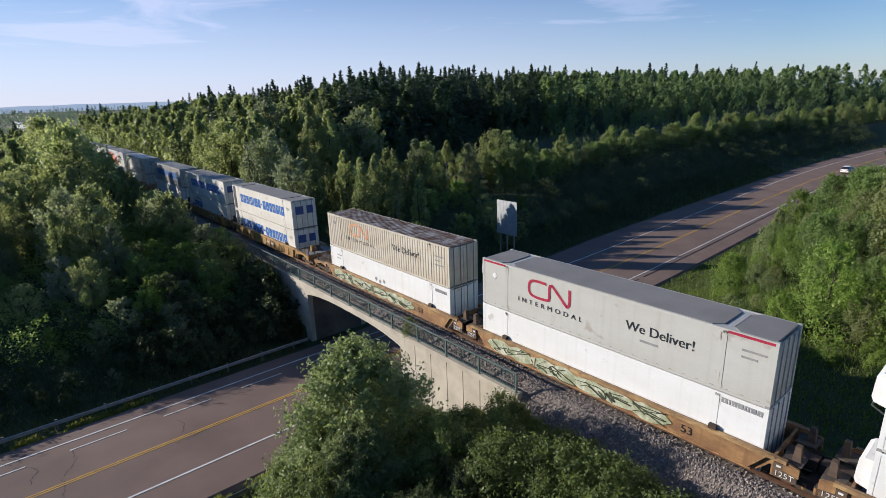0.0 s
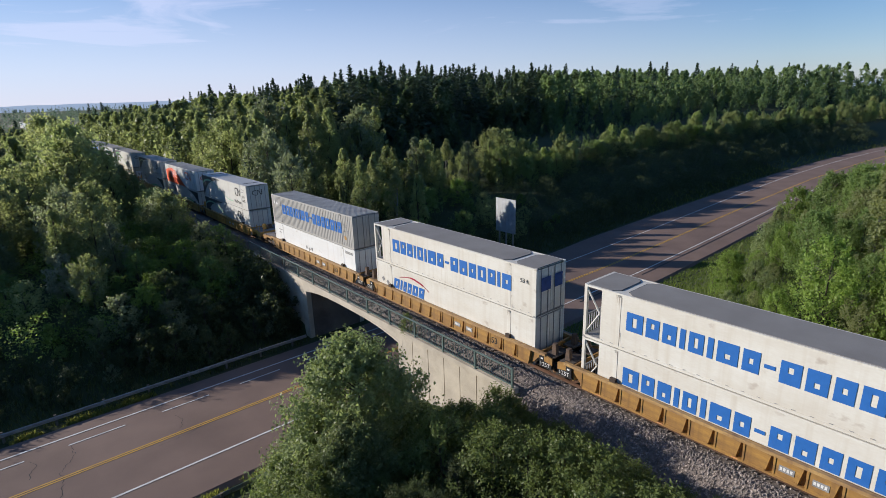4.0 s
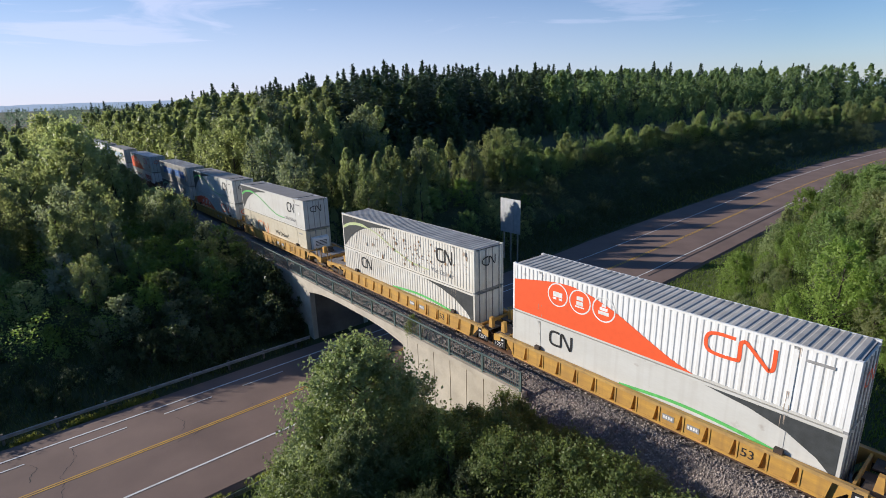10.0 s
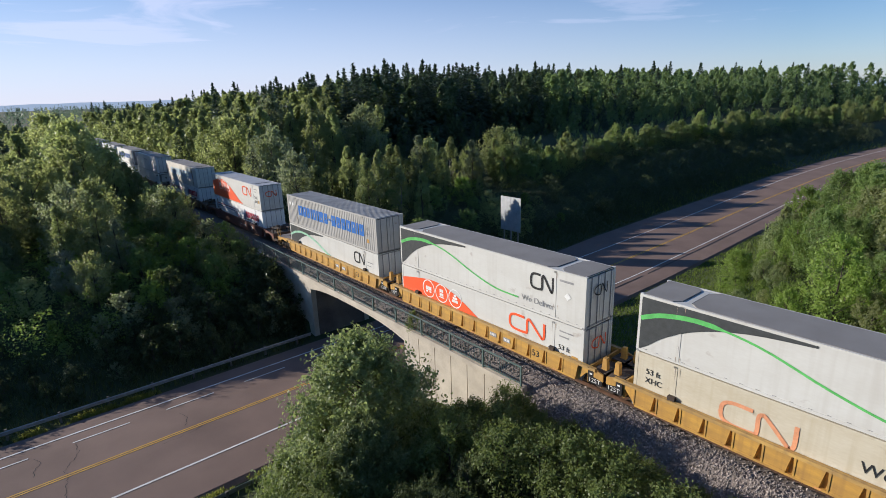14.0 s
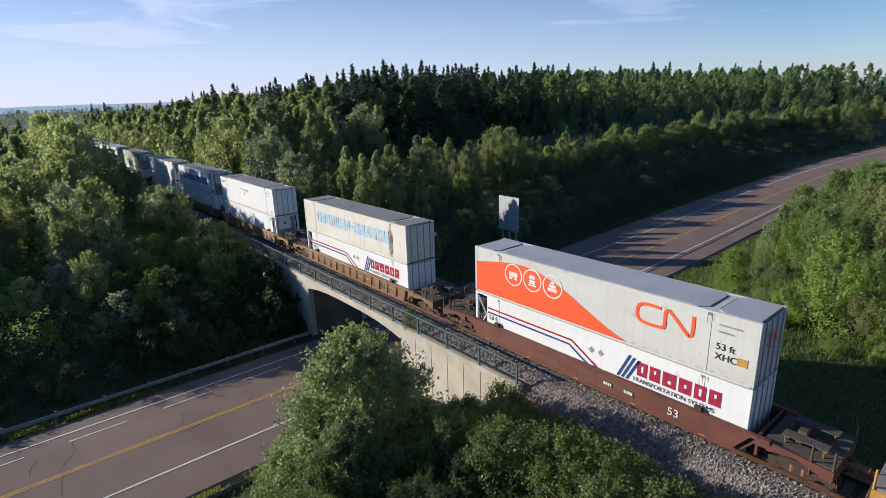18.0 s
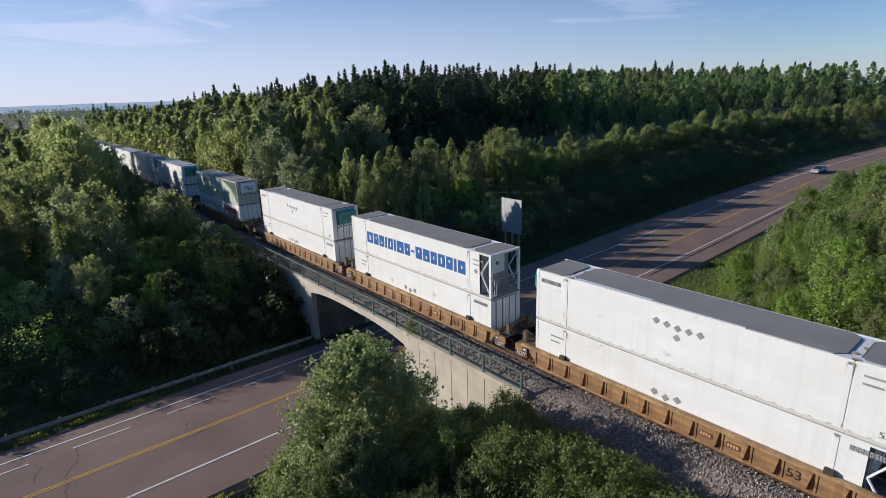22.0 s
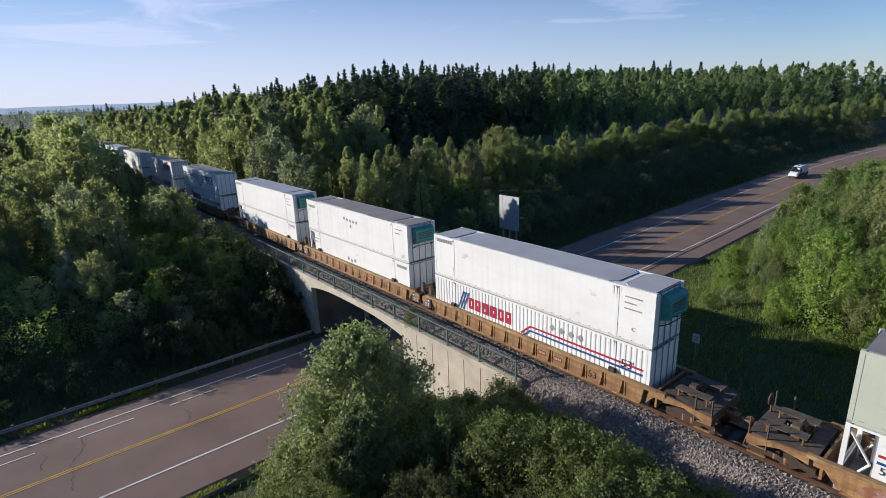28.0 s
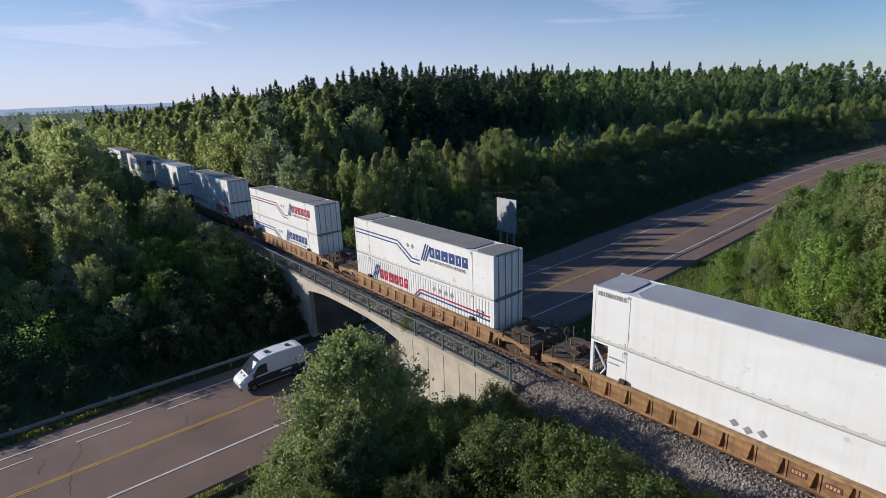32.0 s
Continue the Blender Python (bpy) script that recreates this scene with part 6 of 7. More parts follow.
def well_car(u, front, rear, paint_, smooth_side, label, graffiti=None):
    """A container well; each end is "c" (coupler) or "j" (shared joint)."""
    car = thing("well_car", pose(u, 0, 0), label, "rail car", "well cars of the train")
    Z0, Z1 = 0.42, 1.48
    for sgn in (-1, 1):
        ya, yb = sorted((sgn * 1.36, sgn * 1.40))
        part("side_sill", shared(("side_sill", sgn), lambda: Geo().prism([(-9.0, Z1), (-9.0, 1.0), (-8.4, 1.0), (-7.9, Z0), (7.9, Z0), (8.4, 1.0), (9.0, 1.0), (9.0, Z1)], "y", ya, yb), paint_), None, car)
        ya, yb = sorted((sgn * 1.40, sgn * 1.56))
        part("top_chord", shared(("top_chord", sgn), lambda: Geo().box(-9.0, 9.0, ya, yb, Z1 - 0.16, Z1).box(-8.6, 8.6, min(sgn * 1.56, sgn * 1.59), max(sgn * 1.56, sgn * 1.59), Z1 - 0.05, Z1 + 0.01), CHORD[paint_.name]), None, car)
        part("bottom_chord", shared(("bottom_chord", sgn), lambda: Geo().box(-7.8, 7.8, ya, yb, Z0, Z0 + 0.1), paint_), None, car)
        if smooth_side:
            ya, yb = sorted((sgn * 1.40, sgn * 1.535))
            part("side_panel", shared(("side_panel", sgn), lambda: Geo().prism([(-8.3, Z1 - 0.16), (-7.7, Z0 + 0.1), (7.7, Z0 + 0.1), (8.3, Z1 - 0.16)], "y", ya, yb), paint_), None, car)
        else:
            for k in range(14):
                x = -7.4 + 14.8 * k / 13
                o = sgn * 1.40, sgn * 1.54
                def post(sgn=sgn, o=o):
                    g = Geo()
                    a, b, c = sgn * 1.40, sgn * 1.545, 0.455
                    low, top_, m = Z0 + 0.1, Z1 - 0.16, sgn * 1.505
                    pts = [(-c, a, low), (-c, b, low), (c - 0.04, b, low), (c, a, low), (-c - 0.05, a, top_), (-c - 0.05, b, top_), (c + 0.10, b, top_), (c + 0.12, a, top_)]
                    g.sheet(pts, [(0, 1, 5, 4), (1, 2, 6, 5), (2, 3, 7, 6), (0, 3, 2, 1), (4, 5, 6, 7)])
                    # raised edge of the bay and a small gusset
                    g.box(-c - 0.02, -c + 0.05, min(b, b + sgn * 0.03), max(b, b + sgn * 0.03), low, top_)
                    g.box(-c + 0.05, c - 0.06, min(b, b + sgn * 0.012), max(b, b + sgn * 0.012), low, low + 0.07)
                    return g
                part("side_post", shared(("side_post", sgn), post, paint_), None, car).location = (x, 0, 0)
    part("cross_member", shared("cross_member", lambda: Geo().box(-7.8, 7.8, -0.3, 0.3, 0.28, 0.36).box(-6.2, -5.9, -1.36, 1.36, 0.26, 0.34).box(5.9, 6.2, -1.36, 1.36, 0.26, 0.34).box(-0.2, 0.2, -1.36, 1.36, 0.26, 0.34), DARK_STEEL), None, car)
    for sg, kind in ((1, front), (-1, rear)):
        tip = 11.15 if kind == "c" else 9.45
        X = lambda a, b: (min(sg * a, sg * b), max(sg * a, sg * b))
        part("end_bulkhead", shared(("end_bulkhead", sg), lambda: Geo().box(*X(8.45, 8.55), -1.36, 1.36, 0.5, 1.4), paint_), None, car)
        if kind == "c":
            a, b = X(8.7, tip)
            part("end_platform", shared(("platform_c", sg), lambda: Geo().box(*X(8.7, 9.25), -1.36, 1.36, 1.28, 1.34).box(*X(9.25, 10.35), -1.36, -0.62, 1.28, 1.34).box(*X(9.25, 10.35), 0.62, 1.36, 1.28, 1.34).box(*X(10.35, tip), -1.4, 1.4, 1.28, 1.34), GRATING_PALE if paint_ in (CAR_YELLOW, CAR_OCHRE) else GRATING), None, car, "grey steel end platform")
            part("centre_sill", shared(("centre_sill", sg), lambda: Geo().box(*X(8.5, tip), -0.3, 0.3, 0.72, 1.1), DARK_STEEL), None, car)
            part("end_sill", shared(("end_sill", sg), lambda: Geo().box(*X(tip - 0.12, tip), -1.4, 1.4, 0.8, 1.28), paint_ if paint_ in (CAR_YELLOW, CAR_OCHRE) else CAR_GRIME), None, car)
            for y in (-1.5, 1.4):
                part("end_beam", shared(("end_beam", sg, y), lambda: Geo().prism([(sg * 8.9, 1.44), (sg * 8.9, 1.0), (sg * 9.3, 1.08), (sg * 9.9, 1.16), (sg * 10.5, 1.0), (sg * 10.8, 0.86), (sg * tip, 0.86), (sg * tip, 1.26), (sg * 10.2, 1.34)], "y", y, y + 0.1), paint_), None, car)
            part("coupler", shared(("coupler", sg), lambda: Geo().box(*X(tip, 11.72), -0.13, 0.13, 0.74, 1.0).box(*X(11.45, 11.74), -0.2, 0.2, 0.70, 1.04), M_RUST), None, car)
            for px, py in ((tip - 0.05, -1.42), (tip - 0.75, -1.46), (tip - 0.05, 1.42), (tip - 0.75, 1.46)):
                part("hand_rail", shared(("hand_rail", sg, px, py), lambda: Geo().rod((sg * px, py, 0.75), (sg * px, py, 2.05), 0.045, 6), paint_ if paint_ in (CAR_YELLOW, CAR_OCHRE) else CAR_GRIME), None, car)
            for yy in (-1.44, 1.44):
                part("step", shared(("step", sg, yy), lambda: Geo().box(*X(tip - 0.75, tip - 0.05), min(yy, yy * 0.93), max(yy, yy * 0.93), 0.42, 0.47).box(*X(tip - 0.75, tip - 0.05), min(yy, yy * 0.93), max(yy, yy * 0.93), 0.78, 0.83), paint_), None, car)
            stand = part("brake_stand", shared(("brake_stand", sg), lambda: Geo().prism([(sg * 9.55, 1.1), (sg * 9.92, 1.1), (sg * 9.9, 1.85), (sg * 9.6, 1.85)], "y", -0.48, -0.16), paint_ if paint_ in (CAR_YELLOW, CAR_OCHRE) else CAR_GRIME), None, car)
            part("brake_gear", shared(("brake_gear", sg), lambda: Geo().box(*X(9.45, 10.0), 0.05, 0.5, 1.1, 1.5).rod((sg * 9.7, 0.0, 1.55), (sg * 9.7, 0.5, 1.55), 0.18, 8), CAR_GRIME), None, car)
            grimy = DARK_STEEL if paint_ not in (CAR_YELLOW, CAR_OCHRE) else CAR_GRIME
            if grimy is DARK_STEEL:
                for y in (-0.98, 0.42):
                    walkway = part("raised_walkway", shared(("raised_walkway", sg, y), lambda: Geo().box(*X(9.2, 10.75), y, y + 0.52, 1.66, 1.70), GRATING), None, car, "rusty raised walkway")
                    for x in (9.3, 10.6):
                        part("leg", shared(("walkway_leg", sg, x, y), lambda: Geo().box(*X(x, x + 0.06), y + 0.04, y + 0.10, 1.34, 1.66).box(*X(x, x + 0.06), y + 0.42, y + 0.48, 1.34, 1.66), M_RUST), None, walkway)
                if sg < 0:
                    part("brake_wheel", shared(("brake_wheel", sg), lambda: Geo().rod((sg * (tip - 0.06), 0.72, 1.95), (sg * (tip - 0.01), 0.72, 1.95), 0.27, 16).rod((sg * (tip - 0.1), 0.72, 1.3), (sg * (tip - 0.1), 0.72, 2.0), 0.05, 6), CAR_GRIME), None, car, "dark brake wheel on its post")
            part("air_hose", shared(("air_hose", sg), lambda: [g for g in [Geo()] if [g.rod(p, q, 0.028, 6) for p, q in (((sg * tip, 0.42, 0.98), (sg * (tip + 0.18), 0.46, 0.8)), ((sg * (tip + 0.18), 0.46, 0.8), (sg * (tip + 0.36), 0.44, 0.55)), ((sg * (tip + 0.36), 0.44, 0.55), (sg * (tip + 0.56), 0.36, 0.56)))]][0], M_BLACK), None, car, "black rubber air hose")
            part("cut_lever", shared(("cut_lever", sg), lambda: Geo().rod((sg * (tip + 0.06), -1.3, 1.05), (sg * (tip + 0.08), -0.25, 1.02), 0.02, 5).rod((sg * (tip + 0.06), -1.3, 1.05), (sg * (tip + 0.12), -1.34, 0.62), 0.02, 5), M_RUST), None, car)
            part("brake_chain", shared(("brake_chain", sg), lambda: [g for g in [Geo()] if [g.rod((sg * (9.98 + 0.05 * j), 0.06 + 0.07 * (j % 4), 1.12 + 0.06 * (j % 3)), (sg * (10.08 + 0.04 * j), 0.2 + 0.07 * ((j + 2) % 4), 1.2 + 0.05 * ((j + 1) % 3)), 0.03, 5) for j in range(6)]][0], M_STREAK), None, car, "pale heap of brake chain")
            truck(car, sg * 9.95, paint_)
        else:
            for ya in (-1.3, 0.45):
                part("end_platform", shared(("platform_j", sg, ya), lambda: Geo().box(*X(8.7, tip), ya, ya + 0.85, 1.26, 1.32), GRATING), None, car, "grey steel end platform")
            part("centre_sill", shared(("joint_sill", sg), lambda: Geo().box(*X(8.5, 9.72), -0.28, 0.28, 0.72, 1.2), DARK_STEEL), None, car)
            for y in (-1.5, 1.4):
                part("end_beam", shared(("joint_beam", sg, y), lambda: Geo().prism([(sg * 8.9, 1.44), (sg * 8.9, 1.0), (sg * tip, 0.9), (sg * tip, 1.3)], "y", y, y + 0.1), paint_), None, car)
            for y in (-1.0, 0.75):
                part("end_post", shared(("end_post", sg, y), lambda: Geo().prism([(sg * 9.02, 1.3), (sg * 9.34, 1.3), (sg * 9.28, 1.98), (sg * 9.08, 1.98)], "y", y, y + 0.25), paint_ if paint_ is CAR_YELLOW else CAR_GRIME), None, car)
            for y in (-1.49, 1.43):
                part("load_plate", shared(("load_plate", sg, y), lambda: Geo().box(*X(8.55, 9.4), y, y + 0.06, 0.60, 1.24), M_BLACK if paint_ in (CAR_YELLOW, CAR_OCHRE) else CAR_GRIME), None, car, "dark data plate")
            for j in range(3):
                part("small_print", shared(("plate_print", sg, j), lambda: Geo().box(*sorted((sg * (8.66 + 0.24 * j), sg * (8.82 + 0.24 * j))), -1.496, -1.491, 1.06, 1.15), M_WHITEMARK), None, car)
            part("lettering", lettering("125T", 8.6 if sg > 0 else -9.36, 0.68, 0.34, M_WHITEMARK, -1.50), None, car)
            if sg < 0:
                truck(car, sg * 9.75, paint_)
    part("lettering", lettering("53", 4.80, 0.74, 0.56, M_BLACK if paint_ is not CAR_MAROON else M_WHITEMARK, -1.555), None, car)
    for k, x in enumerate((1.43, 2.57)):
        part("car_number", shared(("car_number", x), lambda: Geo().box(x, x + 0.55, -1.562, -1.552, 0.80, 1.08), M_MARK if paint_ in (CAR_YELLOW, CAR_OCHRE) else CAR_GRIME), None, car, "dark number panel")
        part("car_number", shared(("car_number", x, 1), lambda: [g for g in [Geo()] if [g.box(x + 0.04 + 0.12 * j, x + 0.12 + 0.12 * j, -1.566, -1.5625, 0.87, 1.01) for j in range(4)]][0], M_WHITEMARK if paint_ in (CAR_YELLOW, CAR_OCHRE, CAR_MAROON) else M_SALMON), None, car)
    for k in range(5):
        x = -6.9 + 3.3 * k
        part("reflector", shared(("reflector", x), lambda: Geo().box(x, x + 0.26, -1.572, -1.562, 0.47, 0.50), M_SALMON), None, car)
    for x in (-6.1, 6.1):
        part("lock_bracket", shared(("lock_bracket", x), lambda: Geo().box(x - 0.16, x + 0.16, -1.50, -1.32, Z1, Z1 + 0.2), DARK_STEEL), None, car)
    if graffiti:
        rr = random.Random(int(-u))
        for k in range(7):
            cx, cz = -6.2 + 1.55 * k + rr.uniform(-0.2, 0.2), 0.92
            o = []
            for a in np.linspace(0, 2 * math.pi, 15)[:-1]:
                o.append((cx + 1.1 * math.cos(a) * rr.uniform(0.8, 1.2), -1.564 - 0.002 * k, cz + 0.47 * math.sin(a) * rr.uniform(0.75, 1.0)))
            part("graffiti", Geo().sheet(o, [tuple(range(14))]), graffiti, car, "spray-painted tag")
            g = Geo()
            for j in range(3):
                line = curve([(cx + rr.uniform(-1, 1), cz + rr.uniform(-0.38, 0.38)) for _ in range(4)], 5)
                pts = []
                for (px, pz) in line:
                    w = rr.uniform(0.02, 0.045)
                    pts += [(px - w, -1.582 - 0.001 * j, pz - w), (px + w, -1.582 - 0.001 * j, pz + w)]
                g.sheet(pts, [(2 * i, 2 * i + 2, 2 * i + 3, 2 * i + 1) for i in range(len(line) - 1)])
            part("graffiti", g, M_GRAFFITI_LINE, car, "dark sprayed outline")
    return car


BOX = {
    "white_plain": (P_WHITE, False, "", "plain white container with a grey roof"),
    "mark_big": (P_GREY, False, "mark_big", "grey container with a red carrier mark and black lettering"),
    "named_low": (P_WHITE, False, "named_low", "plain white container with a small dark name"),
    "mark_tan": (P_TAN, True, "mark_tan", "weathered tan ribbed container with faded orange mark"),
    "small_name": (P_WHITE, False, "small_name", "clean white container with small dark name"),
    "small_name_top": (P_WHITE, False, "small_name_top", "white container with worn grey roof and faded diamonds"),
    "long_name": (P_CREAM, False, "long_name", "off-white container with large blue company name"),
    "long_name_rib": (P_SILVER, True, "long_name_rib", "silver-grey ribbed container with large blue company name"),
    "long_name_navy": (P_WHITE, False, "long_name_navy", "white container with dark blue company name and open frame end"),
    "long_name_fade": (P_CREAM, False, "long_name_fade", "off-white rust-streaked container with faded blue name"),
    "red_arc_box": (P_CREAM, False, "red_arc_box", "cream container with slanted blue name and red arc"),
    "mark_swoosh": (P_PALE, False, "mark_swoosh", "pale grey container with green swoosh and dark corner"),
    "mark_mint": (P_PALE, False, "mark_mint", "pale grey container with mint swoosh and black lettering"),
    "mark_low": (P_PALE, False, "mark_low", "pale grey container with dark corner and black mark"),
    "mark_plain_low": (P_PALE, False, "mark_plain_low", "pale grey container with green line and dark corner"),
    "mark_flame_rib": (P_WHITE, True, "mark_flame_plain", "white ribbed container with orange-red flame and round icons"),
    "mark_flame": (P_PALE, False, "mark_flame", "pale grey container with orange-red flame and round icons"),
    "mark_rusty": (P_CREAM, True, "mark_rusty", "cream ribbed container with peeling paint and rust patches"),
    "mark_rib_low": (P_CREAM, True, "mark_plain_low", "cream ribbed container with black carrier mark"),
    "mark_orange": (P_SOILED, False, "mark_orange", "pale grey container with faded orange mark and black lettering"),
    "mark_sage": (P_SAGE, False, "mark_sage", "sage-grey container with green lines and dark corner"),
    "stripes": (P_WHITE, False, "stripes", "white container with red name and blue and red stripes"),
    "stripes_navy": (P_WHITE, False, "stripes_navy", "white container with dark blue name and stripes"),
    "stripes_53": (P_WHITE, False, "stripes_53", "white container with red name, stripes and open frame end"),
    "stripes_rib": (P_WHITE, True, "stripes_rib", "white ribbed container with red name and striped band"),
    "named": (P_WHITE, False, "named", "bright white container with blue-grey roof"),
}
# place along the train, ends, car paint, smooth side, upper box, lower box, extras
TRAIN = [
    (6.2, "c", "j", "rust", True, ("white_plain", {"reefer": "rear"}), ("white_plain", {"reefer": "rear low"})),
    (-13.34, "j", "j", "rust", True, ("mark_big", {"reefer": "rear"}), ("named_low", {"reefer": "rear teal"})),
    (-32.64, "j", "c", "rust", True, ("mark_tan", {}), ("small_name", {})),
    (-56.17, "c", "j", "ochre", False, ("long_name", {"frame_end": -1}), ("long_name", {"frame_end": -1})),
    (-75.45, "j", "j", "ochre", False, ("long_name", {"frame_end": -1}), ("red_arc_box", {})),
    (-94.86, "j", "c", "ochre", False, ("long_name_rib", {}), ("small_name", {"reefer": "rear teal low"})),
    (-118.21, "c", "j", "yellow", False, ("mark_mint", {}), ("mark_low", {})),
    (-137.45, "j", "j", "yellow", False, ("mark_flame_rib", {}), ("mark_plain_low", {})),
    (-156.86, "j", "c", "yellow", False, ("mark_rusty", {}), ("mark_rib_low", {})),
    (-180.33, "c", "j", "yellow", False, ("mark_swoosh", {}), ("mark_orange", {"reefer": "front low"})),
    (-199.41, "j", "j", "yellow", False, ("mark_swoosh", {}), ("mark_flame", {})),
    (-218.76, "j", "c", "yellow", False, ("long_name_rib", {}), ("mark_low", {"reefer": "rear low"})),
    (-242.15, "c", "c", "maroon", True, ("mark_flame", {}), ("stripes_53", {"frame_end": -1})),
    (-265.52, "c", "c", "brown", False, ("long_name_fade", {}), ("stripes_53", {"frame_end": -1})),
    (-289.04, "c", "j", "rust", False, ("small_name_top", {"reefer": "rear teal"}), ("small_name", {"frame_end": 1})),
    (-308.76, "j", "j", "rust", False, ("long_name_navy", {"frame_end": 1}), ("small_name", {})),
    (-328.31, "j", "c", "rust", False, ("small_name_top", {"reefer": "front teal"}), ("small_name", {})),
    (-351.98, "c", "c", "rust", True, ("mark_sage", {"reefer": "front"}), ("stripes_53", {"frame_end": -1})),
    (-375.71, "c", "j", "rust", False, ("named", {"reefer": "front teal"}), ("stripes_rib", {})),
    (-394.97, "j", "j", "rust", False, ("small_name_top", {"reefer": "front teal"}), ("small_name", {"frame_end": -1})),
    (-414.2, "j", "c", "rust", False, ("named", {"reefer": "front teal"}), ("small_name", {"frame_end": -1})),
    (-437.38, "c", "c", "rust", False, ("stripes_navy", {}), ("stripes_rib", {})),
    (-460.65, "c", "c", "rust", False, ("stripes", {}), ("stripes_navy", {})),
    (-484.41, "c", "c", "brown", False, ("small_name_top", {}), ("stripes", {})),
    (-507.9, "c", "c", "brown", False, ("named", {}), ("stripes", {})),
    (-531.4, "c", "c", "rust", False, ("long_name", {}), ("small_name", {})),
    (-554.9, "c", "c", "brown", False, ("small_name_top", {}), ("small_name", {})),
]
CAR_PAINT = {"rust": CAR_RUST, "ochre": CAR_OCHRE, "yellow": CAR_YELLOW, "maroon": CAR_MAROON, "brown": CAR_BROWN}
CAR_LABEL = {"rust": "rusty orange-brown well car carrying two containers", "ochre": "grimy ochre-yellow ribbed well car carrying two containers", "yellow": "bright yellow ribbed well car carrying two containers", "maroon": "dark maroon well car carrying two containers", "brown": "dusty brown ribbed well car carrying two containers"}
MOVERS = []
for i, (u, front, rear, col, smooth_side, up, low) in enumerate(TRAIN):
    graf = M_GRAFFITI if i < 3 else M_GRAFFITI_PINK if i == 17 else None
    MOVERS.append((well_car(u, front, rear, CAR_PAINT[col], smooth_side, CAR_LABEL[col], graf), u, 0.0))
    for level, (key, extra) in ((1, up), (0, low)):
        pm, rib, st, lab = BOX[key]
        roof = P_ROOF_RUST if key == "mark_tan" else P_ROOF_PALE if key in ("named", "mark_flame", "mark_mint") else None
        MOVERS.append((container(u, level, pm, rib, st, lab, roof, **extra), u, 0.35 + 2.90 * level))


# ---- signs ----
SIGN_BACK = material("sign_back", (0.50, 0.52, 0.54), 0.45, 0.4, second=(0.36, 0.37, 0.38), scale=1.5)
sign = thing("road_sign", pose(-46.05, 27.3, 0), "large highway sign seen from its bare metal back on three posts", "sign")
for k in range(6):
    part("sign_plank", Geo().box(-1.75 + 0.585 * k + 0.012, -1.75 + 0.585 * (k + 1) - 0.012, -0.02, 0.02, -2.25, 2.25), SIGN_BACK, sign)
for x in (-1.2, 0.0, 1.2):
    part("post", Geo().box(x - 0.07, x + 0.07, 0.03, 0.2, -6.6, 2.1), GALVANISED, sign)
for z in (-1.6, 0.0, 1.6):
    part("cross_bar", Geo().box(-1.7, 1.7, 0.02, 0.07, z - 0.05, z + 0.05), GALVANISED, sign)
marker = thing("track_marker", pose(-12.1, 8.0, 0), "small white marker sign on a thin post beside the track", "sign")
part("panel", Geo().box(-0.22, 0.22, -0.015, 0.015, -0.18, 0.42), M_WHITEMARK, marker)
part("post", Geo().box(-0.03, 0.03, 0.016, 0.06, -2.6, 0.35), GALVANISED, marker)
for k in range(2):
    part("small_print", Geo().box(-0.14, 0.14, -0.022, -0.016, 0.2 - 0.18 * k, 0.26 - 0.18 * k), M_MARK, marker)

# ---- road vehicles ----
GLASS = material("dark_glass", (0.02, 0.025, 0.03), 0.08, spec=0.8)
RUBBER = material("rubber", (0.02, 0.02, 0.02), 0.85)
RIM = material("rim", (0.35, 0.35, 0.36), 0.35, 0.8)
LAMP = material("lamp_lens", (0.75, 0.75, 0.72), 0.15)
TAIL = material("tail_lens", (0.35, 0.02, 0.02), 0.2)
VAN_WHITE = material("van_white", (0.70, 0.72, 0.75), 0.3, amount=0.1)
VAN_DARK = material("van_dark_livery", (0.05, 0.055, 0.085), 0.35)
CAR_BLUE = material("car_blue_grey", (0.44, 0.48, 0.54), 0.25, 0.4, amount=0.1)
CAR_WHITE = material("car_white", (0.72, 0.72, 0.72), 0.3, amount=0.1)


def loft(sections):
    """A body from (x, half width low, half width high, z low, z waist, z top)."""
    g, pts = Geo(), []
    for x, wl, wh, z0, z1, z2 in sections:
        ring_ = [(-wl * 0.92, z0), (-wl, z0 + 0.12), (-wl, z1), (-wh, z2 - 0.12), (-wh * 0.86, z2), (wh * 0.86, z2), (wh, z2 - 0.12), (wl, z1), (wl, z0 + 0.12), (wl * 0.92, z0)]
        pts += [(x, y, z) for y, z in ring_]
    n, m = len(sections), 10
    faces = [(m * i + k, m * i + (k + 1) % m, m * (i + 1) + (k + 1) % m, m * (i + 1) + k) for i in range(n - 1) for k in range(m)]
    faces += [tuple(range(m - 1, -1, -1)), tuple(range(m * (n - 1), m * n))]
    return g.sheet(pts, faces)


def wheels(ob, xs, half, r):
    for x in xs:
        for y in (-half, half):
            sg = 1 if y > 0 else -1
            wh = part("wheel", Geo().rod((x, y - 0.1 * sg, r), (x, y + 0.1 * sg, r), r, 20), RUBBER, ob)
            part("rim", Geo().rod((x, y + 0.09 * sg, r), (x, y + 0.115 * sg, r), r * 0.6, 14), RIM, wh)


def pane(ob, name, pts, mat, label=""):
    g = Geo()
    part(name, g.sheet(pts, [tuple(range(len(pts)))]), mat, ob, label)


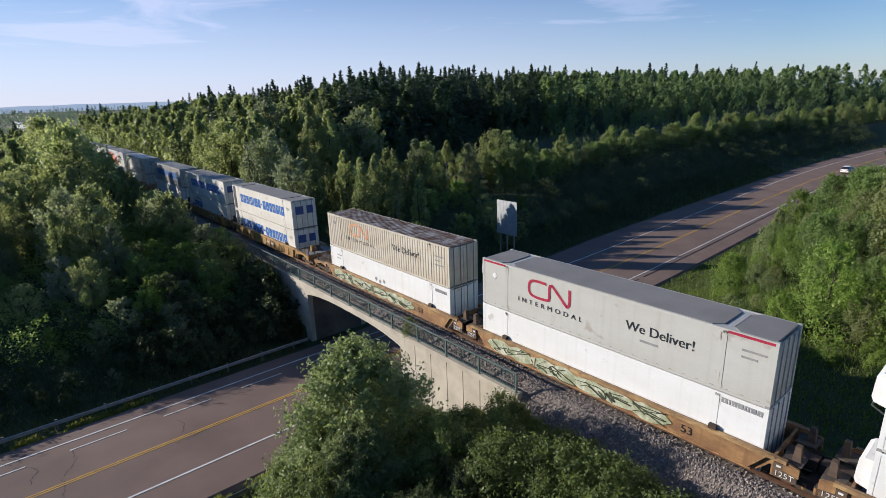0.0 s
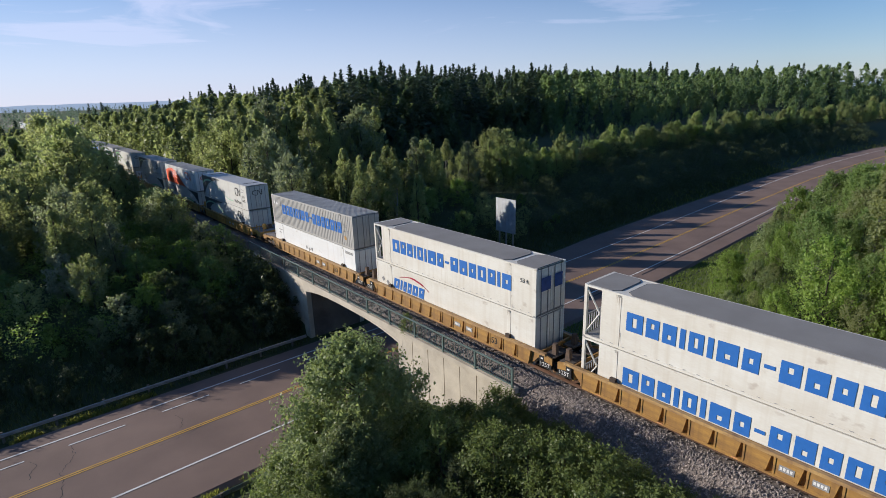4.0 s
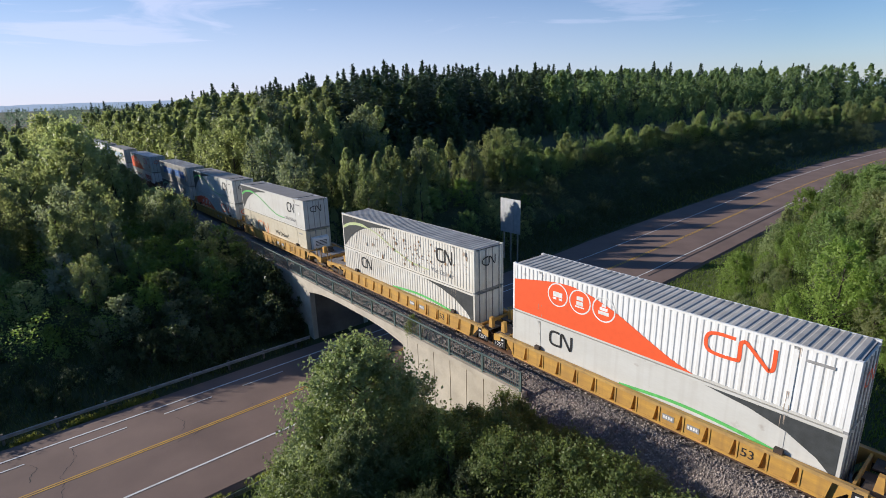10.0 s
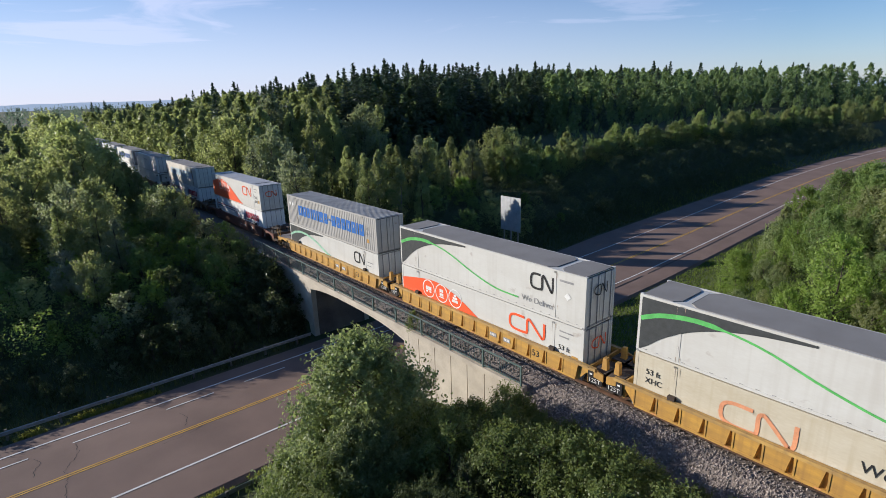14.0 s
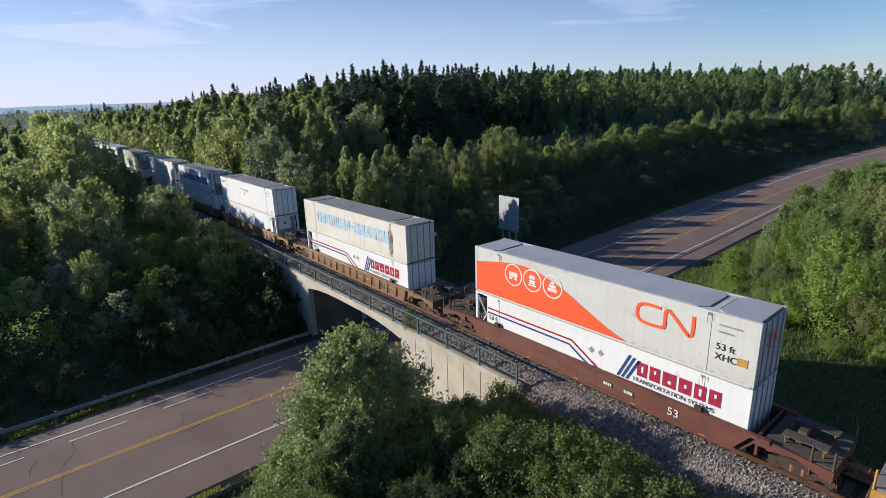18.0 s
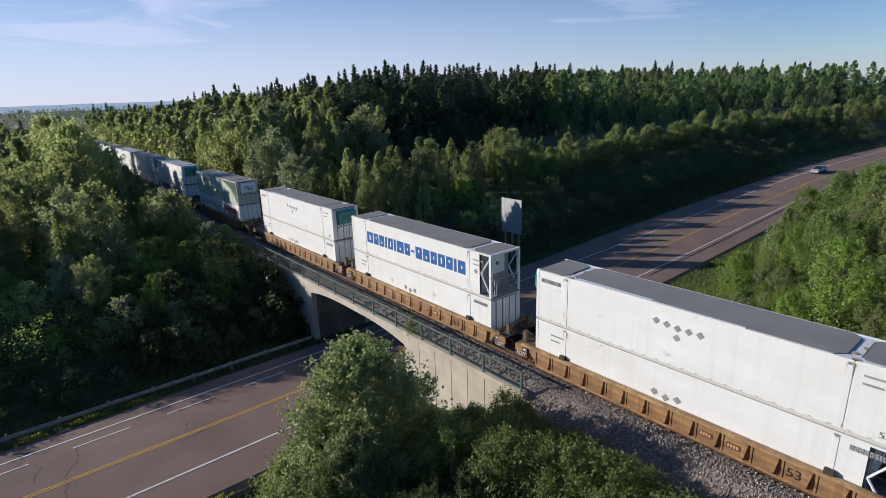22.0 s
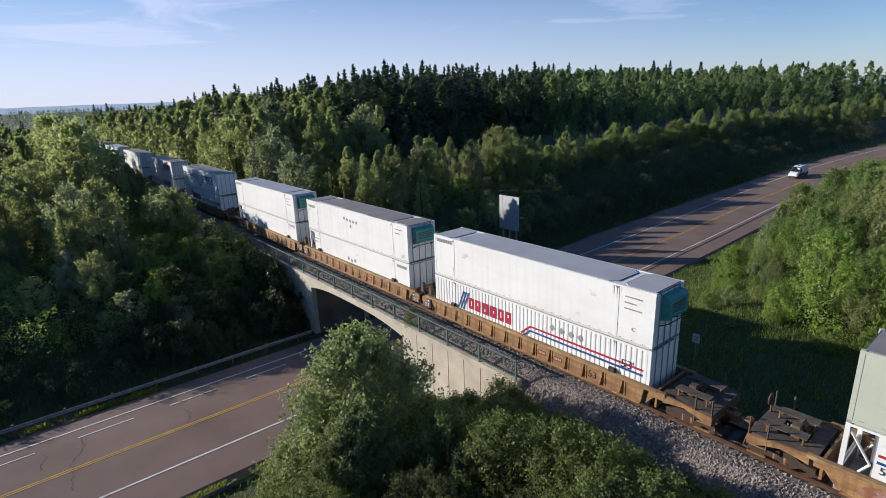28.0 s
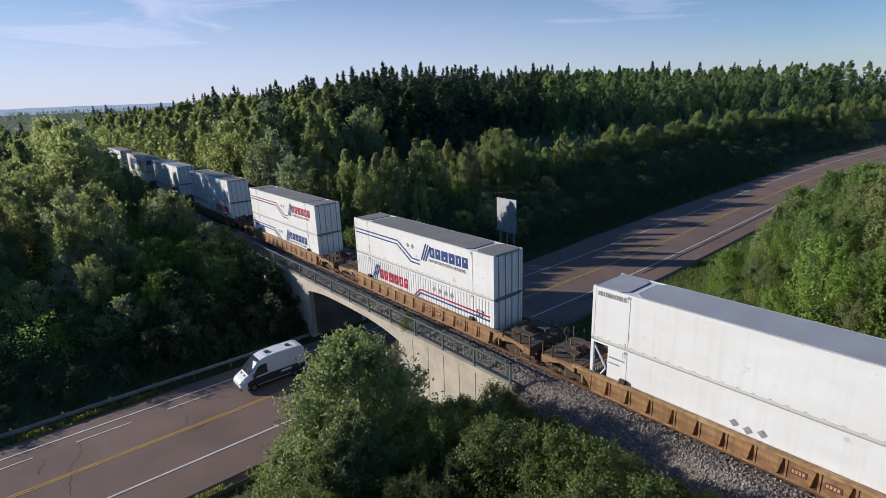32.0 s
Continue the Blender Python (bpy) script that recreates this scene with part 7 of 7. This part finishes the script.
van = thing("delivery_van", pose(0, 0, 0), "white high-roof van with a dark lower livery", "van")
part("body", loft([(-3.02, 0.96, 0.80, 0.46, 1.2, 2.42), (-2.9, 0.99, 0.84, 0.38, 1.2, 2.58), (-2.5, 1.0, 0.85, 0.35, 1.2, 2.68), (-0.6, 1.0, 0.85, 0.35, 1.2, 2.72), (0.5, 1.0, 0.84, 0.35, 1.2, 2.66), (1.05, 1.0, 0.82, 0.35, 1.2, 2.50), (1.35, 1.0, 0.82, 0.35, 1.2, 2.30), (2.18, 1.0, 0.86, 0.35, 1.12, 1.46), (2.5, 0.99, 0.86, 0.35, 1.0, 1.30), (2.8, 0.95, 0.82, 0.36, 0.9, 1.10), (2.98, 0.84, 0.74, 0.42, 0.75, 0.94)]), VAN_WHITE, van, smooth=False)
for sg in (-1, 1):
    y = sg * 1.006
    pane(van, "livery_band", [(-2.86, y, 0.5), (2.4, y, 0.5), (2.4, y, 0.92), (1.9, y, 1.12), (0.4, y, 1.2), (-1.2, y, 1.2), (-2.86, y, 1.17)], VAN_DARK, "dark lower livery")
    pane(van, "side_window", [(0.55, sg * 0.998, 1.32), (1.92, sg * 0.995, 1.24), (1.34, sg * 0.90, 2.0), (1.0, sg * 0.892, 2.12), (0.55, sg * 0.90, 2.14)], GLASS)
    pane(van, "headlamp", [(2.62, sg * 0.97, 0.85), (2.965, sg * 0.80, 0.82), (2.93, sg * 0.80, 1.0), (2.55, sg * 0.965, 1.12)], LAMP)
    part("mirror", Geo().box(1.7, 1.85, min(sg * 1.02, sg * 1.22), max(sg * 1.02, sg * 1.22), 1.25, 1.6), M_BLACK, van)
    pane(van, "tail_lamp", [(-3.008, sg * 0.9, 1.0), (-3.008, sg * 0.8, 1.0), (-3.008, sg * 0.8, 1.6), (-3.008, sg * 0.88, 1.6)], TAIL)
    pane(van, "name_bar", [(-1.6, y + sg * 0.002, 0.85), (-0.6, y + sg * 0.002, 0.85), (-0.6, y + sg * 0.002, 1.05), (-1.6, y + sg * 0.002, 1.05)], VAN_WHITE)
pane(van, "windscreen", [(2.17, -0.83, 1.50), (2.17, 0.83, 1.50), (1.36, 0.74, 2.325), (1.08, 0.70, 2.52), (1.08, -0.70, 2.52), (1.36, -0.74, 2.325)], GLASS)
for sg in (-1, 1):
    part("wiper", Geo().rod((2.185, sg * 0.62, 1.515), (1.86, sg * 0.08, 1.86), 0.014, 5), M_BLACK, van)
    pane(van, "bonnet_duct", [(2.3, sg * 0.35 - 0.16, 1.412), (2.3, sg * 0.35 + 0.16, 1.412), (2.42, sg * 0.35 + 0.14, 1.352), (2.42, sg * 0.35 - 0.14, 1.352)], M_DARK)
pane(van, "grille", [(2.965, -0.55, 0.6), (2.965, 0.55, 0.6), (2.965, 0.55, 0.85), (2.965, -0.55, 0.85)], M_BLACK)
part("bumper", Geo().box(2.8, 3.02, -0.85, 0.85, 0.36, 0.58), M_DARK, van)
for x in (-1.8, 0.1):
    part("roof_vent", Geo().box(x - 0.18, x + 0.18, -0.18, 0.18, 2.71, 2.80), M_DARK, van)
wheels(van, (-1.85, 1.9), 0.92, 0.35)


for ob in van.children_recursive:
    ob.data.transform(Matrix.Diagonal((0.91, 0.94, 0.91, 1)))


def saloon(name, paint_, label):
    ob = thing(name, pose(0, 0, 0), label, "car")
    part("body", loft([(-2.25, 0.78, 0.74, 0.42, 0.78, 0.98), (-1.9, 0.88, 0.82, 0.3, 0.85, 1.06), (2.0, 0.88, 0.80, 0.28, 0.78, 0.94), (2.3, 0.74, 0.68, 0.36, 0.6, 0.74)]), paint_, ob)
    part("cabin", loft([(-2.0, 0.80, 0.60, 0.95, 1.02, 1.30), (-1.5, 0.82, 0.62, 0.95, 1.02, 1.54), (0.2, 0.82, 0.62, 0.92, 1.02, 1.56), (1.05, 0.80, 0.62, 0.90, 0.96, 1.10)]), GLASS, ob, "dark glazed cabin")
    part("roof", Geo().box(-1.5, 0.15, -0.60, 0.60, 1.545, 1.60), paint_, ob)
    for sg in (-1, 1):
        pane(ob, "headlamp", [(2.31, sg * 0.68, 0.58), (2.31, sg * 0.4, 0.58), (2.31, sg * 0.4, 0.72), (2.31, sg * 0.68, 0.70)], LAMP)
        pane(ob, "tail_lamp", [(-2.26, sg * 0.72, 0.7), (-2.26, sg * 0.45, 0.7), (-2.26, sg * 0.45, 0.9), (-2.26, sg * 0.72, 0.9)], TAIL)
        part("mirror", Geo().box(0.7, 0.88, min(sg * 0.85, sg * 1.0), max(sg * 0.85, sg * 1.0), 0.98, 1.1), paint_, ob)
        part("pillar", Geo().rod((-0.5, sg * 0.815, 0.98), (-0.5, sg * 0.63, 1.54), 0.035, 6), paint_, ob)
    wheels(ob, (-1.35, 1.4), 0.80, 0.33)
    return ob


blue_car = saloon("passenger_car", CAR_BLUE, "blue-grey passenger car driving on the highway")
white_car = saloon("passenger_car", CAR_WHITE, "white passenger car driving away on the highway")


# ---- what moves ----
RUN = [(0, 0.0), (2, 25.21), (4, 50.44), (6, 75.69), (8, 100.96), (10, 126.25), (12, 151.59), (14, 177.01), (16, 202.51), (18, 228.09), (20, 253.75), (22, 279.55), (24, 305.55), (26, 331.6), (28, 357.55), (30, 383.42), (32, 409.25)]


def on_road(y, off, ahead):
    """The pose of a vehicle on the highway, heading up or down the y axis."""
    x, z = float(road_x(y)) + off, float(road_z(y)) + (0.03 if abs(off) > 1 else 0.06)
    dx = float(road_x(y + 4) - road_x(y - 4)) / 8
    turn = math.degrees(math.atan2(ahead, dx * ahead))
    return pose(x, y, z, 0, 0, turn)


VAN_RUN = [(0, 930), (10, 635), (20, 341), (24, 223), (26, 164.5), (27, 135.5), (27.5, 121), (28, 107), (28.5, 92.3), (29, 76.8), (29.5, 60.9), (30, 45.2), (31, 17.7), (32, -9.4)]


def motions():
    walk(van, [(t, on_road(y, -2.62, -1)) for t, y in VAN_RUN])
    walk(blue_car, [(t, on_road(50.8 - 32.45 * (t - 24), -2.7, -1)) for t in (0, 10, 16, 18, 19, 20, 20.5, 21, 21.5, 22, 22.5, 23, 23.5, 24, 24.5, 25, 28, 32)])
    walk(white_car, [(t, on_road(121.5 + 31 * t, 2.2, 1)) for t in (0, 0.25, 0.5, 0.75, 1, 1.5, 2, 4, 8, 12, 20, 32)])
    for ob, u, z in MOVERS:
        walk(ob, [(t, pose(u + s, 0, z)) for t, s in RUN])
    # wheels roll without slipping: the turn follows from the way run and the radius
    rows = []
    for i in range(641):
        t = 0.05 * i
        way = float(np.interp(t, [p for p, q in RUN], [q for p, q in RUN]))
        rows.append((t, math.degrees(way / 0.455) % 360))
    for ws in WHEELS:
        x = ws.location.x
        walk(ws, [(t, pose(x, 0, 0.455, 0, a, 0)) for t, a in rows])


motions()
